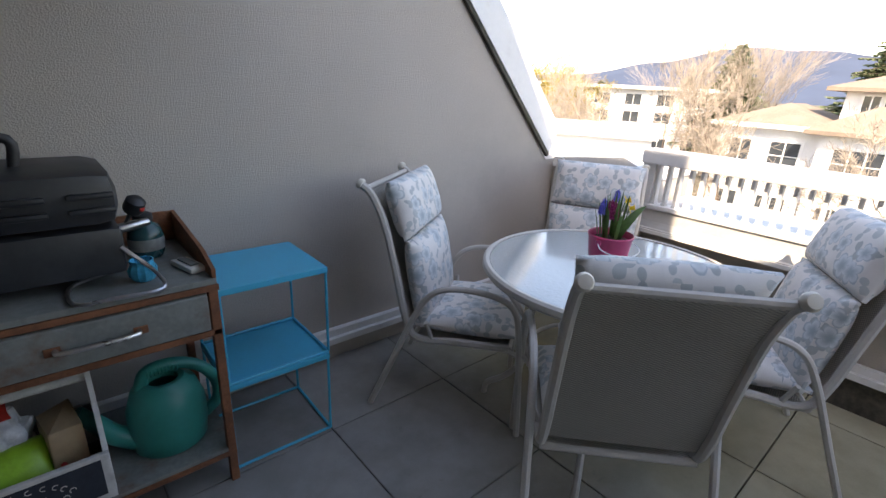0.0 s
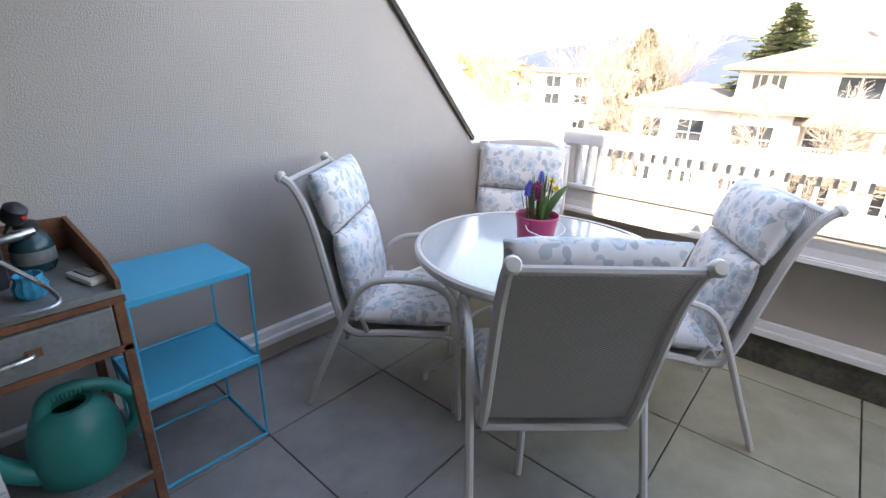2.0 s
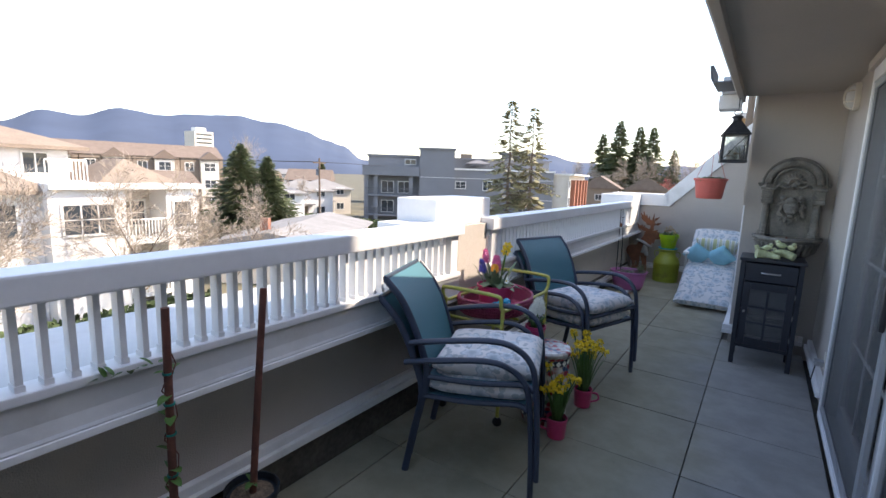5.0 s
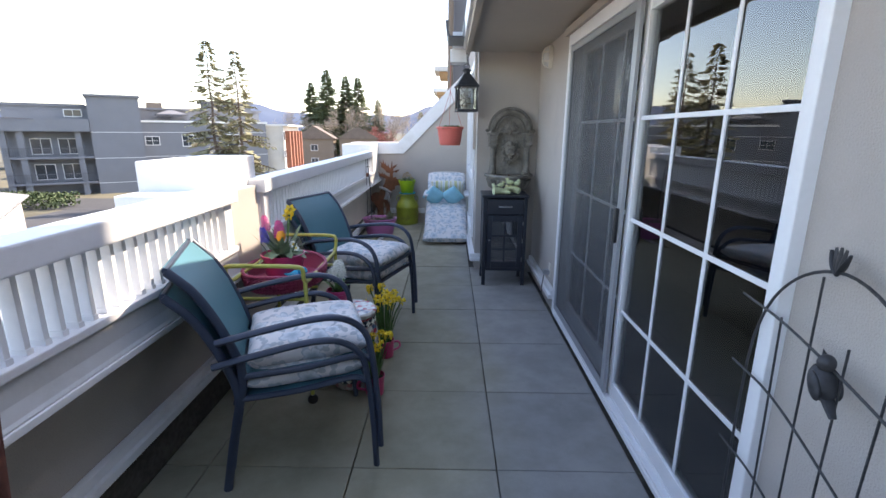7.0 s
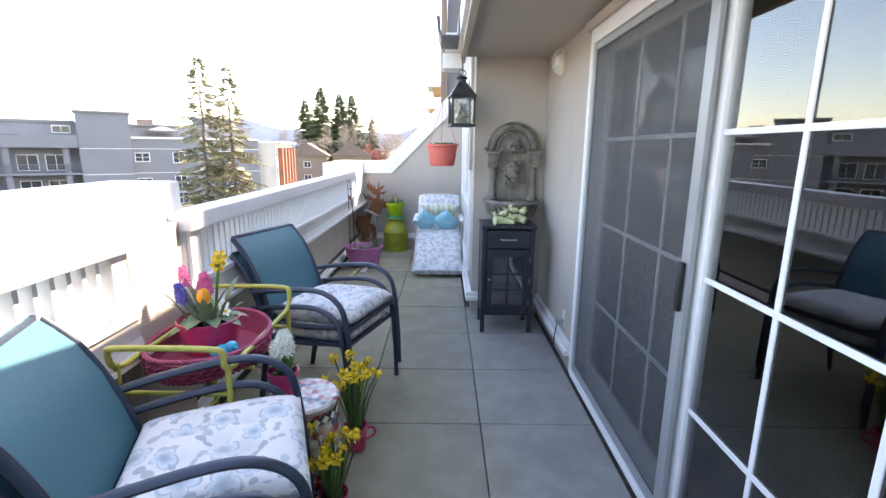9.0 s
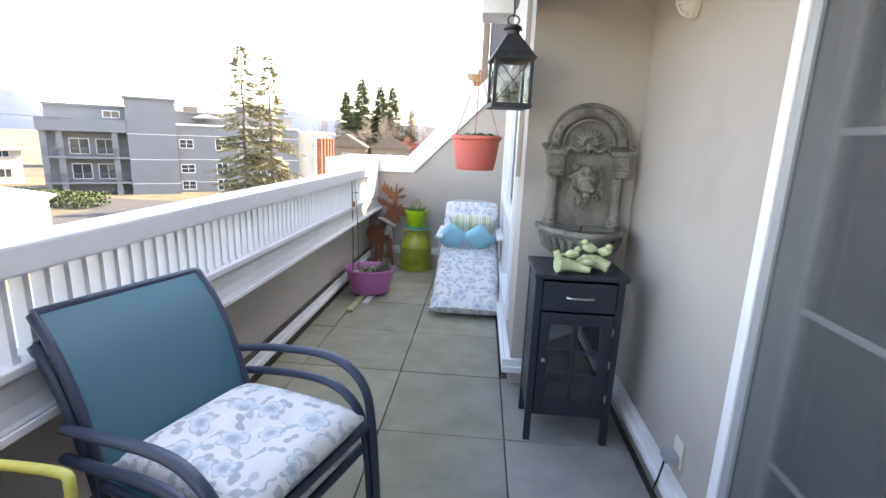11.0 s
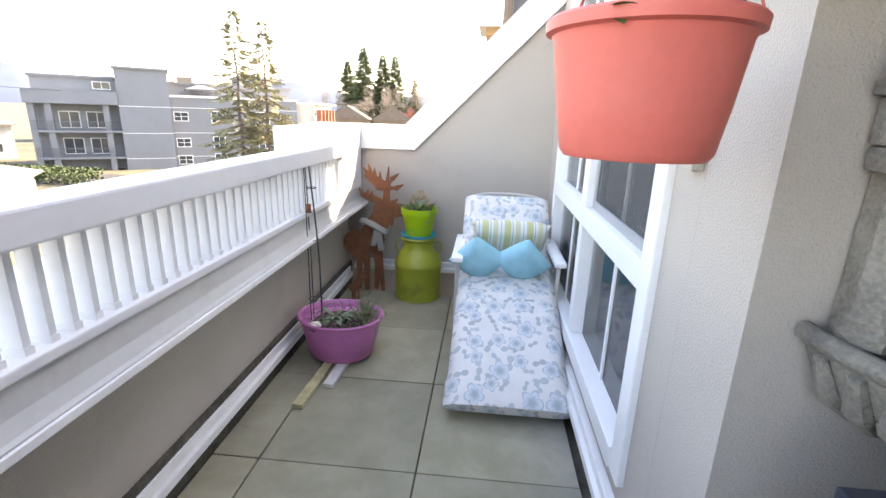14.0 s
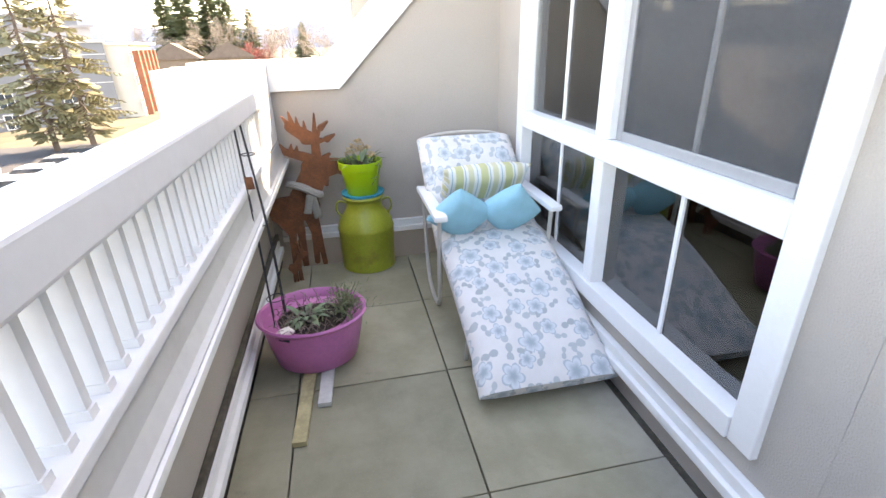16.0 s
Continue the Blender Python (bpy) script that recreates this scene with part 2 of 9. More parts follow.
def smooth_path(pts, steps=6):
    """Catmull-Rom through the points."""
    p = [Vector(q) for q in pts]
    p = [p[0] * 2 - p[1]] + p + [p[-1] * 2 - p[-2]]
    out = []
    for i in range(1, len(p) - 2):
        for k in range(steps):
            t = k / steps
            a, b, c, d = p[i - 1], p[i], p[i + 1], p[i + 2]
            out.append(0.5 * (2 * b + (c - a) * t + (2 * a - 5 * b + 4 * c - d) * t * t + (3 * b - a - 3 * c + d) * t ** 3))
    out.append(p[-2])
    return out


def lathe(bm, prof, seg=28, at=(0, 0, 0), sx=1.0, sy=1.0, wave=0.0, lobes=0, part_turn=1.0, start=0.0):
    """Turns a profile of (radius, height) round the upright through at."""
    at = Vector(at)
    full = part_turn >= 1.0
    cols = []
    count = seg if full else seg + 1
    for k in range(count):
        a = start + 2 * math.pi * part_turn * k / seg
        f = 1 + wave * math.cos(lobes * a)
        cols.append([bm.verts.new(at + Vector((sx * r * f * math.cos(a), sy * r * f * math.sin(a), z))) for r, z in prof])
    for k in range(seg):
        a, b = cols[k], cols[(k + 1) % count]
        for i in range(len(prof) - 1):
            if prof[i][0] < 1e-6 and prof[i + 1][0] < 1e-6:
                continue
            bm.faces.new((a[i], b[i], b[i + 1], a[i + 1]))
    bmesh.ops.remove_doubles(bm, verts=[v for c in cols for v in c], dist=1e-5)
    return bm


def extrude_profile(bm, prof, lo, hi, axis='y'):
    """A closed profile of (a, z) pushed along an axis from lo to hi."""
    def at(a, z, t):
        return (a, t, z) if axis == 'y' else (t, a, z)
    one = [bm.verts.new(at(a, z, lo)) for a, z in prof]
    two = [bm.verts.new(at(a, z, hi)) for a, z in prof]
    n = len(prof)
    for i in range(n):
        bm.faces.new((one[i], one[(i + 1) % n], two[(i + 1) % n], two[i]))
    bm.faces.new(one[::-1])
    bm.faces.new(two)
    return bm


def pillow(bm, w, d, h, m=None, nu=14, nv=14, sag=0.0, corner=3.0, tufts=(), edge=0.12):
    """A stuffed cushion lying flat, centred: full in the middle, thin at the seam."""
    def put(u, v, s):
        e = max(0.0, (1 - abs(u) ** corner) * (1 - abs(v) ** corner)) ** 0.42
        t = h / 2 * (edge + (1 - edge) * e)
        for tu, tv in tufts:
            t -= h * 0.30 * math.exp(-((u - tu) ** 2 + (v - tv) ** 2) / 0.02)
        wob = 0.02 * h * noise.noise(Vector((u * 3.1, v * 3.3, s * 2 + w)))
        pull = 1 - 0.05 * (1 - abs(v) ** 2) * (abs(u) > 0.95) 
        return Vector((u * w / 2 * pull, v * d / 2, s * t + wob - sag * (1 - u * u) * (1 - v * v)))
    grids = []
    for s in (1, -1):
        grids.append([[bm.verts.new(put(-1 + 2 * i / nu, -1 + 2 * j / nv, s)) for j in range(nv + 1)] for i in range(nu + 1)])
    for g, flip in zip(grids, (False, True)):
        for i in range(nu):
            for j in range(nv):
                f = (g[i][j], g[i + 1][j], g[i + 1][j + 1], g[i][j + 1])
                bm.faces.new(f[::-1] if flip else f)
    a, b = grids
    rim = [(i, 0) for i in range(nu)] + [(nu, j) for j in range(nv)] + [(i, nv) for i in range(nu, 0, -1)] + [(0, j) for j in range(nv, 0, -1)]
    for k in range(len(rim)):
        (i, j), (i2, j2) = rim[k], rim[(k + 1) % len(rim)]
        bm.faces.new((a[i][j], b[i][j], b[i2][j2], a[i2][j2]))
    if m is not None:
        bmesh.ops.transform(bm, matrix=m, verts=[v for g in grids for r in g for v in r])
    return bm


def lay_uv(bm, m=None):
    """UVs in metres, each face laid along its own main axis."""
    uv = bm.loops.layers.uv.verify()
    bm.normal_update()
    for f in bm.faces:
        n = f.normal
        ax = max(range(3), key=lambda i: abs(n[i]))
        i, j = ((1, 2), (0, 2), (0, 1))[ax]
        for lp in f.loops:
            lp[uv].uv = (lp.vert.co[i], lp.vert.co[j])


def part(name, bm, material, parent=None, label="", smooth=False, sharp=40, fix=True, m=None):
    """One mesh object from a bmesh, under a thing or a part where one is given."""
    if fix:
        bmesh.ops.recalc_face_normals(bm, faces=bm.faces)
    lay_uv(bm)
    me = bpy.data.meshes.new(name)
    bm.to_mesh(me)
    bm.free()
    me.materials.append(material)
    if smooth:
        me.polygons.foreach_set("use_smooth", [True] * len(me.polygons))
        me.set_sharp_from_angle(angle=radians(sharp))
    ob = new(name, me)
    if parent is not None:
        ob.parent = parent
    if m is not None:
        ob.matrix_basis = m
    if label:
        ob["label"] = label
    return ob


def thing(name, m, label, category, group="", kind=""):
    e = new(name)
    e.empty_display_size = 0.1
    e.matrix_basis = m
    return tagged(e, label, category, group, kind)


def structure(name, bm, material, label, category, smooth=False):
    return tagged(part(name, bm, material, smooth=smooth), label, category, kind="structure")


def BM():
    return bmesh.new()


# ---- the balcony ----
GRID, X0, Y0 = 0.61, 1.24, 0.34
EAST, NORTH, SOUTH, HOUSE, BAY = 2.68, 2.06, -7.76, 0.61, 1.19
GROUND = -6.5

floor = structure("floor", box(BM(), (-1.7, -7.6, -0.30), (2.9, 2.2, -0.035)), BASEDARK, "balcony floor of square concrete pavers with dark joints", "floor")


def gable(bm, y0, y1, low_x, low_z, flat_x, top, west):
    """An end wall whose top runs level and then climbs with the roof at 45 degrees."""
    prof = [(2.95, -0.3), (2.95, low_z), (flat_x, low_z), (flat_x - (top - low_z), top), (west, top), (west, -0.3)]
    return extrude_prof_x(bm, prof, y0, y1)


def extrude_prof_x(bm, prof, y0, y1):
    one = [bm.verts.new((a, y0, z)) for a, z in prof]
    two = [bm.verts.new((a, y1, z)) for a, z in prof]
    n = len(prof)
    for i in range(n):
        bm.faces.new((one[i], one[(i + 1) % n], two[(i + 1) % n], two[i]))
    bm.faces.new(one[::-1])
    bm.faces.new(two)
    return bm


structure("wall_north", gable(BM(), NORTH, NORTH + 0.3, 0, 0.94, 2.54, 4.4, -1.9), STUCCO, "taupe stucco end wall with a sloping top edge", "wall")
structure("wall_south", gable(BM(), SOUTH - 0.3, SOUTH, 0, 1.035, 2.175, 4.4, -1.9), STUCCO, "taupe stucco end wall with a sloping top edge", "wall")


def flashing(name, y0, y1, low_z, flat_x, label):
    """White metal along a sloping wall top, with a folded lip over the wall's face."""
    bm = BM()
    th = 0.14
    run = 3.3
    lo = (flat_x, low_z)
    prof = [(lo[0] + 0.0, lo[1] - 0.005), (lo[0] - run, lo[1] + run - 0.005), (lo[0] - run + th, lo[1] + run + th), (lo[0] + 0.07, lo[1] + 0.17)]
    extrude_prof_x(bm, prof, y0, y1)
    if flat_x < 2.5:
        box(bm, (flat_x + 0.001, y0, low_z), (2.97, y1, low_z + 0.165))
    bmesh.ops.recalc_face_normals(bm, faces=bm.faces)
    return structure(name, bm, TRIM, label, "flashing")


flashing("trim_north", NORTH - 0.03, NORTH + 0.32, 0.99, 2.53, "white folded metal flashing along the sloping wall top")
flashing("trim_south", SOUTH - 0.32, SOUTH + 0.03, 1.04, 2.175, "white folded metal coping along the stepped wall top")
bm = BM()
extrude_prof_x(bm, [(2.535, 0.98), (-0.75, 4.265), (-0.765, 4.25), (2.52, 0.965)], NORTH - 0.025, NORTH - 0.001)
structure("trim_drip_edge", bm, BASEDARK, "thin dark drip edge below the flashing", "trim")

# parapet: stucco below, a coved metal cap, then the railing
structure("wall_parapet", box(BM(), (EAST, SOUTH, -0.3), (EAST + 0.25, NORTH, 0.70)), STUCCO, "low taupe stucco parapet wall", "wall")
structure("kerb_parapet", box(BM(), (EAST - 0.022, SOUTH, -0.034), (EAST - 0.002, NORTH, 0.17), 0.003), BASEDARK, "dark mottled kerb with olive patches at the foot of the parapet", "kerb")


def low_trim(name, p0, p1, inward, z=0.165):
    """Two-step white base flashing from p0 to p1 along a wall; inward points into the balcony."""
    (xa, ya), (xb, yb) = p0, p1
    bm = BM()
    for out, za, zb in ((0.05, z, z + 0.035), (0.032, z + 0.036, z + 0.075)):
        lo = (min(xa, xb, xa + inward[0] * out, xb + inward[0] * out), min(ya, yb, ya + inward[1] * out, yb + inward[1] * out), za)
        hi = (max(xa, xb, xa + inward[0] * out, xb + inward[0] * out), max(ya, yb, ya + inward[1] * out, yb + inward[1] * out), zb)
        box(bm, lo, hi, 0.004)
    return structure(name, bm, TRIM, "white stepped metal base flashing along the wall", "flashing")


low_trim("baseboard_parapet", (EAST - 0.001, -2.77), (EAST - 0.001, NORTH - 0.06), (-1, 0))
low_trim("baseboard_parapet", (EAST - 0.001, SOUTH + 0.06), (EAST - 0.001, -3.125), (-1, 0), 0.07)
low_trim("baseboard_north", (-1.6, NORTH - 0.001), (EAST - 0.055, NORTH - 0.001), (0, -1), 0.10)
low_trim("baseboard_south", (BAY + 0.06, SOUTH + 0.001), (EAST - 0.055, SOUTH + 0.001), (0, 1), 0.125)


def cap(name, y0, y1):
    prof = [(2.524, 0.635), (2.524, 0.660), (2.538, 0.664), (2.552, 0.70), (2.556, 0.765), (3.20, 0.765), (3.20, 0.60), (3.18, 0.60), (3.18, 0.73), (2.60, 0.73), (2.58, 0.664), (2.56, 0.635)]
    return structure(name, extrude_profile(BM(), prof, y0, y1), CAPGREY, "pale grey folded metal cap over the parapet", "parapet cap")


cap("trim_parapet_cap", -2.765, 1.34)
cap("trim_parapet_cap", SOUTH + 0.03, -3.13)
for y0, y1 in ((-2.765, 1.34), (SOUTH + 0.03, -3.13)):
    structure("trim_cap_lip", box(BM(), (2.514, y0, 0.633), (2.5235, y1, 0.656), 0.002), TRIM, "white folded lower lip of the parapet cap", "trim")

# corner pier by the north wall, mid pier, end pier
bm = BM()
box(bm, (2.60, 1.37, 0.55), (3.3, NORTH - 0.03, 0.90))
structure("pier_north", bm, STUCCO, "short stucco pier in the corner", "pier")
bm = BM()
extrude_profile(bm, [(1.36, 0.901), (1.36, 0.96), (1.52, 1.03), (NORTH - 0.031, 0.96), (NORTH - 0.031, 0.901)], 2.585, 3.32, 'x')
structure("pier_cap_north", bm, TRIM, "white folded metal pier cap", "pier cap")
structure("pier_middle", box(BM(), (2.575, -3.12, 0.0), (2.95, -2.775, 1.07)), STUCCO, "stucco pier between two lengths of railing", "pier")
bm = BM()
box(bm, (2.625, -3.25, 1.071), (2.92, -2.60, 1.235), 0.006)
box(bm, (2.60, -2.61, 1.03), (2.90, -2.40, 1.10), 0.006)
structure("pier_cap_middle", bm, TRIM, "large white metal box cap on the pier", "pier cap")
bm = BM()
box(bm, (2.56, SOUTH + 0.031, 0.77), (3.0, -7.25, 1.19), 0.006)
structure("pier_south", bm, TRIM, "white metal clad pier at the end of the railing", "pier")


def railing(y0, y1, post_at):
    r = thing("railing", pose(2.59, 0, 0), "white painted metal railing with square balusters and a deep top rail", "railing", "balcony railings")
    part("top_rail", box(BM(), (-0.065, y0, 1.025), (0.07, y1, 1.105), 0.008), RAILPAINT, r)
    part("bottom_rail", box(BM(), (-0.045, y0, 0.767), (0.05, y1, 0.795), 0.005), RAILPAINT, r)
    n = round((y1 - y0) / 0.0605)
    bmb = box(BM(), (-0.021, -0.0085, 0.794), (0.021, 0.0085, 1.026))
    box(bmb, (-0.025, -0.011, 0.794), (0.025, 0.011, 0.812))
    first = part("baluster", bmb, RAILPAINT, r)
    first.location.y = y0 + (y1 - y0) * 0.5 / n
    for i in range(1, n):
        b = new("baluster", first.data)
        b.parent = r
        b.location.y = y0 + (y1 - y0) * (i + 0.5) / n
    for y in post_at:
        part("post", box(BM(), (-0.038, y - 0.038, 0.765), (0.038, y + 0.038, 1.03), 0.004), RAILPAINT, r)
    return r


railing(-2.77, 1.38, (1.34, -2.70))
railing(-7.25, -3.13, (-3.20, -7.20))

# the house side
LIFT = 2.10
bm = BM()
DOOR = (-3.88, -1.50, 0.0, 2.02)
box(bm, (HOUSE - 0.25, -5.10, -0.3), (HOUSE, DOOR[0], 2.6))
box(bm, (HOUSE - 0.25, DOOR[1], -0.3), (HOUSE, -0.78, 2.6))
box(bm, (HOUSE - 0.25, DOOR[0], DOOR[3]), (HOUSE, DOOR[1], 2.6))
box(bm, (HOUSE - 0.25, DOOR[0], -0.3), (HOUSE, DOOR[1], 0.02))
structure("wall_door", bm, STUCCO, "taupe stucco house wall with a sliding door", "wall")
bm = BM()
box(bm, (-1.9, -0.98, -0.3), (HOUSE - 0.251, -0.78, 2.6))
box(bm, (-1.9, -0.78, -0.3), (-1.65, NORTH, 2.6))
structure("wall_recess", bm, STUCCO, "taupe stucco wall around the recess", "wall")
structure("wall_fountain", box(BM(), (HOUSE - 0.25, -5.35, -0.3), (BAY, -5.102, 2.6)), STUCCO, "taupe stucco return wall behind the fountain", "wall")
WIN = (-7.36, -5.51, 0.24, 2.10)
bm = BM()
box(bm, (BAY - 0.2, WIN[1], -0.3), (BAY, -5.351, 2.6))
box(bm, (BAY - 0.2, SOUTH, -0.3), (BAY, WIN[0], 2.6))
box(bm, (BAY - 0.2, WIN[0], -0.3), (BAY, WIN[1], WIN[2]))
box(bm, (BAY - 0.2, WIN[0], WIN[3]), (BAY, WIN[1], 2.6))
structure("wall_window", bm, STUCCO, "taupe stucco wall around a tall white window", "wall")
low_trim("baseboard_window", (BAY + 0.001, SOUTH), (BAY + 0.001, -5.10), (1, 0), 0.09)
low_trim("baseboard_fountain", (HOUSE + 0.06, -5.101), (BAY + 0.05, -5.101), (0, 1), 0.09)
low_trim("baseboard_door", (HOUSE + 0.001, -5.04), (HOUSE + 0.001, -3.95), (1, 0), 0.09)

# second box, over the recess, is unseen and widened to dim the north wall
ceiling = structure("ceiling", box(box(BM(), (HOUSE + 0.001, -5.10, LIFT), (1.28, -0.782, LIFT + 0.12)), (-1.649, -0.778, LIFT), (0.5, NORTH, LIFT + 0.12)), SOFFIT, "beige painted soffit over the balcony's house side", "ceiling")
bm = BM()
box(bm, (1.281, -5.13, 2.055), (1.32, -0.70, 2.27), 0.004)
structure("trim_fascia", bm, SOFFIT, "beige painted fascia board along the soffit", "fascia")
structure("trim_fascia_edge", box(BM(), (1.321, -5.13, 2.10), (1.345, -0.70, 2.275), 0.003), TRIM, "white metal drip edge along the fascia", "fascia")

# roof over the house; its unseen upper blocks are placed to shade the balcony
ROOF = paint("asphalt_shingle", (0.10, 0.085, 0.07), 0.95, var=0.3, scale=2, fine=50, relief=0.6)


def roof_part(name, y0, y1, x_eave, z_eave, top):
    """Roof from the eave at 45 degrees up to a flat top."""
    prof = [(x_eave, z_eave), (x_eave - (top - z_eave), top), (-5.3, top), (-5.3, z_eave - 0.03), (x_eave, z_eave - 0.03)]
    return structure(name, extrude_prof_x(BM(), prof, y0, y1), ROOF, "dark shingled house roof", "roof")


roof_part("roof_dormer", -8.05, -0.702, 0.92, 2.75, 3.05)
structure("roof_edge", extrude_prof_x(BM(), [(1.343, 2.276), (1.343, 2.30), (0.93, 2.718), (0.60, 2.718), (0.60, 2.276)], -5.13, -0.702), ROOF, "dark shingled roof edge over the eave", "roof")
# unseen mass, raised until the north wall and corner stay out of the sun
structure("roof_recess_sun_block", box(BM(), (-5.3, -0.70, 2.23), (0.10, NORTH + 0.3, 4.2)), ROOF, "unseen dark roof block over the recess, sized to keep the sun out", "roof")
# added blocks, out of view, that break up the sun along the railing
structure("roof_shade_block", box(BM(), (-1.65, -4.75, 3.06), (-1.35, -3.45, 7.4)), ROOF, "unseen dark block added above the roof to shade the railing", "roof")
structure("roof_shade_block", box(BM(), (-1.65, -9.9, 3.06), (-1.35, -6.35, 7.4)), ROOF, "unseen dark block added above the roof to shade the railing", "roof")


# ---- materials of the things ----
CHAIRMETAL = paint("taupe_powder_coat", (0.52, 0.49, 0.45), 0.45, var=0.06, scale=6, relief=0.08)
SLING = woven("taupe_sling_mesh", (0.62, 0.585, 0.52), 340, 0.6, 0.8, 0.3)
FLORAL = floral("blue_grey_floral_cloth", (0.72, 0.695, 0.67), (0.61, 0.645, 0.66), (0.34, 0.40, 0.435), (0.42, 0.465, 0.475), 0.115)
SLATE = paint("slate_blue_powder_coat", (0.032, 0.045, 0.072), 0.42, var=0.15, scale=8, relief=0.08)
TEAL = woven("teal_sling_mesh", (0.055, 0.20, 0.25), 1500, 0.55, 0.2)
TURQ = paint("turquoise_enamel", (0.002, 0.38, 0.58), 0.35, var=0.06, scale=6, relief=0.05)
PINKMETAL = paint("magenta_enamel", (0.56, 0.05, 0.15), 0.35, var=0.08, scale=8, relief=0.05)
SOIL = paint("potting_soil", (0.045, 0.03, 0.02), 0.95, var=0.5, scale=30, fine=150, relief=1.0, depth=0.01)
GREEN = paint("leaf_green", (0.075, 0.16, 0.035), 0.5, var=0.35, scale=14, fine=70, relief=0.2)
PALEGREEN = paint("grey_green_leaf", (0.16, 0.23, 0.13), 0.6, var=0.3, scale=20, relief=0.2)
YELLOW = paint("yellow_petal", (0.85, 0.60, 0.03), 0.55, var=0.1, scale=40, relief=0.1)
WHITEPETAL = paint("white_petal", (0.80, 0.80, 0.70), 0.6, var=0.08, scale=40, relief=0.1)
BLUEPETAL = paint("blue_violet_petal", (0.12, 0.12, 0.55), 0.6, var=0.2, scale=60, relief=0.1)
PINKPETAL = paint("pink_petal", (0.78, 0.16, 0.38), 0.6, var=0.2, scale=60, relief=0.1)
PLUMPETAL = paint("plum_petal", (0.32, 0.02, 0.13), 0.6, var=0.2, scale=60, relief=0.1)
ORANGE = paint("orange_petal", (0.90, 0.33, 0.02), 0.5, var=0.2, scale=40, relief=0.1)
RUST = paint("rusted_sheet_steel", (0.20, 0.075, 0.035), 0.85, var=0.4, scale=9, fine=80, relief=0.5, dirt=(0.07, 0.03, 0.02), dirt_amount=0.6)
WORNTIN = paint("worn_grey_tin", (0.17, 0.18, 0.17), 0.6, var=0.25, scale=7, fine=60, relief=0.3, dirt=(0.16, 0.065, 0.03), dirt_amount=0.8)
BLACKENAMEL = paint("black_grill_enamel", (0.02, 0.022, 0.026), 0.4, var=0.3, scale=10, relief=0.1)
BLACKPLASTIC = paint("black_plastic", (0.018, 0.018, 0.02), 0.5, var=0.2, scale=20, relief=0.15)
STEEL = paint("bright_steel", (0.55, 0.55, 0.56), 0.3, 1.0, var=0.08, scale=20, relief=0.05)
BLUEGLAZE = paint("blue_glaze", (0.01, 0.30, 0.48), 0.12, var=0.35, scale=40, fine=120, relief=0.1)
DARKGREEN = paint("dark_green_enamel", (0.01, 0.055, 0.06), 0.25, var=0.2, scale=10, relief=0.05)
CANGREEN = paint("teal_green_plastic", (0.0, 0.20, 0.17), 0.42, var=0.1, scale=6, relief=0.08)
WHITEWASH = paint("whitewashed_wood", (0.60, 0.58, 0.54), 0.75, var=0.12, scale=12, relief=0.4, dirt=(0.25, 0.22, 0.2), dirt_amount=0.6)
CHALK = paint("blackboard_paint", (0.025, 0.03, 0.04), 0.8, var=0.2, scale=15, relief=0.1)
PAPER = paint("brown_paper", (0.36, 0.25, 0.15), 0.85, var=0.12, scale=12, relief=0.3)
LIMEBAG = paint("lime_plastic_bag", (0.28, 0.55, 0.04), 0.35, var=0.15, scale=14, relief=0.4)
REDPLASTIC = paint("red_plastic", (0.50, 0.03, 0.02), 0.4, var=0.2, scale=20, relief=0.1)
CLEARBAG = paint("clear_plastic_bag", (0.55, 0.55, 0.56), 0.3, var=0.3, scale=25, relief=0.8)
STONE = paint("weathered_cast_stone", (0.20, 0.185, 0.16), 0.85, var=0.4, scale=10, fine=120, relief=0.9, depth=0.006, dirt=(0.05, 0.05, 0.05), dirt_amount=0.7, dirt_scale=9)
CABINET = paint("black_painted_wood", (0.018, 0.022, 0.032), 0.42, var=0.2, scale=5, fine=40, relief=0.15)
CELADON = paint("celadon_glaze", (0.52, 0.56, 0.32), 0.2, var=0.25, scale=18, fine=70, relief=0.35, dirt=(0.62, 0.62, 0.45), dirt_amount=0.7)
OLIVE = paint("lime_olive_enamel", (0.30, 0.33, 0.035), 0.4, var=0.15, scale=6, relief=0.1, dirt=(0.12, 0.09, 0.03), dirt_amount=0.5)
LIMEPOT = paint("lime_plastic", (0.30, 0.50, 0.01), 0.4, var=0.06, relief=0.05)
PINKTUB = paint("pink_plastic", (0.52, 0.16, 0.36), 0.4, var=0.1, scale=8, relief=0.08)
CORALPOT = paint("coral_plastic", (0.72, 0.16, 0.125), 0.5, var=0.06, scale=8, relief=0.12)
CREAMPLASTIC = paint("cream_plastic", (0.68, 0.64, 0.56), 0.45, var=0.05, relief=0.05)
SKYCLOTH = paint("light_blue_cloth", (0.25, 0.55, 0.64), 0.85, var=0.08, scale=14, fine=400, relief=0.4)
STRIPE = stripes("striped_cloth", [(0.0, (0.55, 0.53, 0.27)), (0.30, (0.75, 0.73, 0.68)), (0.42, (0.30, 0.45, 0.50)), (0.46, (0.75, 0.73, 0.68)), (0.58, (0.62, 0.58, 0.38)), (0.80, (0.75, 0.73, 0.68)), (0.9, (0.33, 0.43, 0.42)), (0.94, (0.75, 0.73, 0.68))], 0.13)
WICKER = woven("magenta_wicker", (0.50, 0.06, 0.15), 330, 0.5, 1.0)
CARTMETAL = paint("olive_yellow_enamel", (0.42, 0.40, 0.08), 0.4, var=0.12, scale=10, relief=0.06)
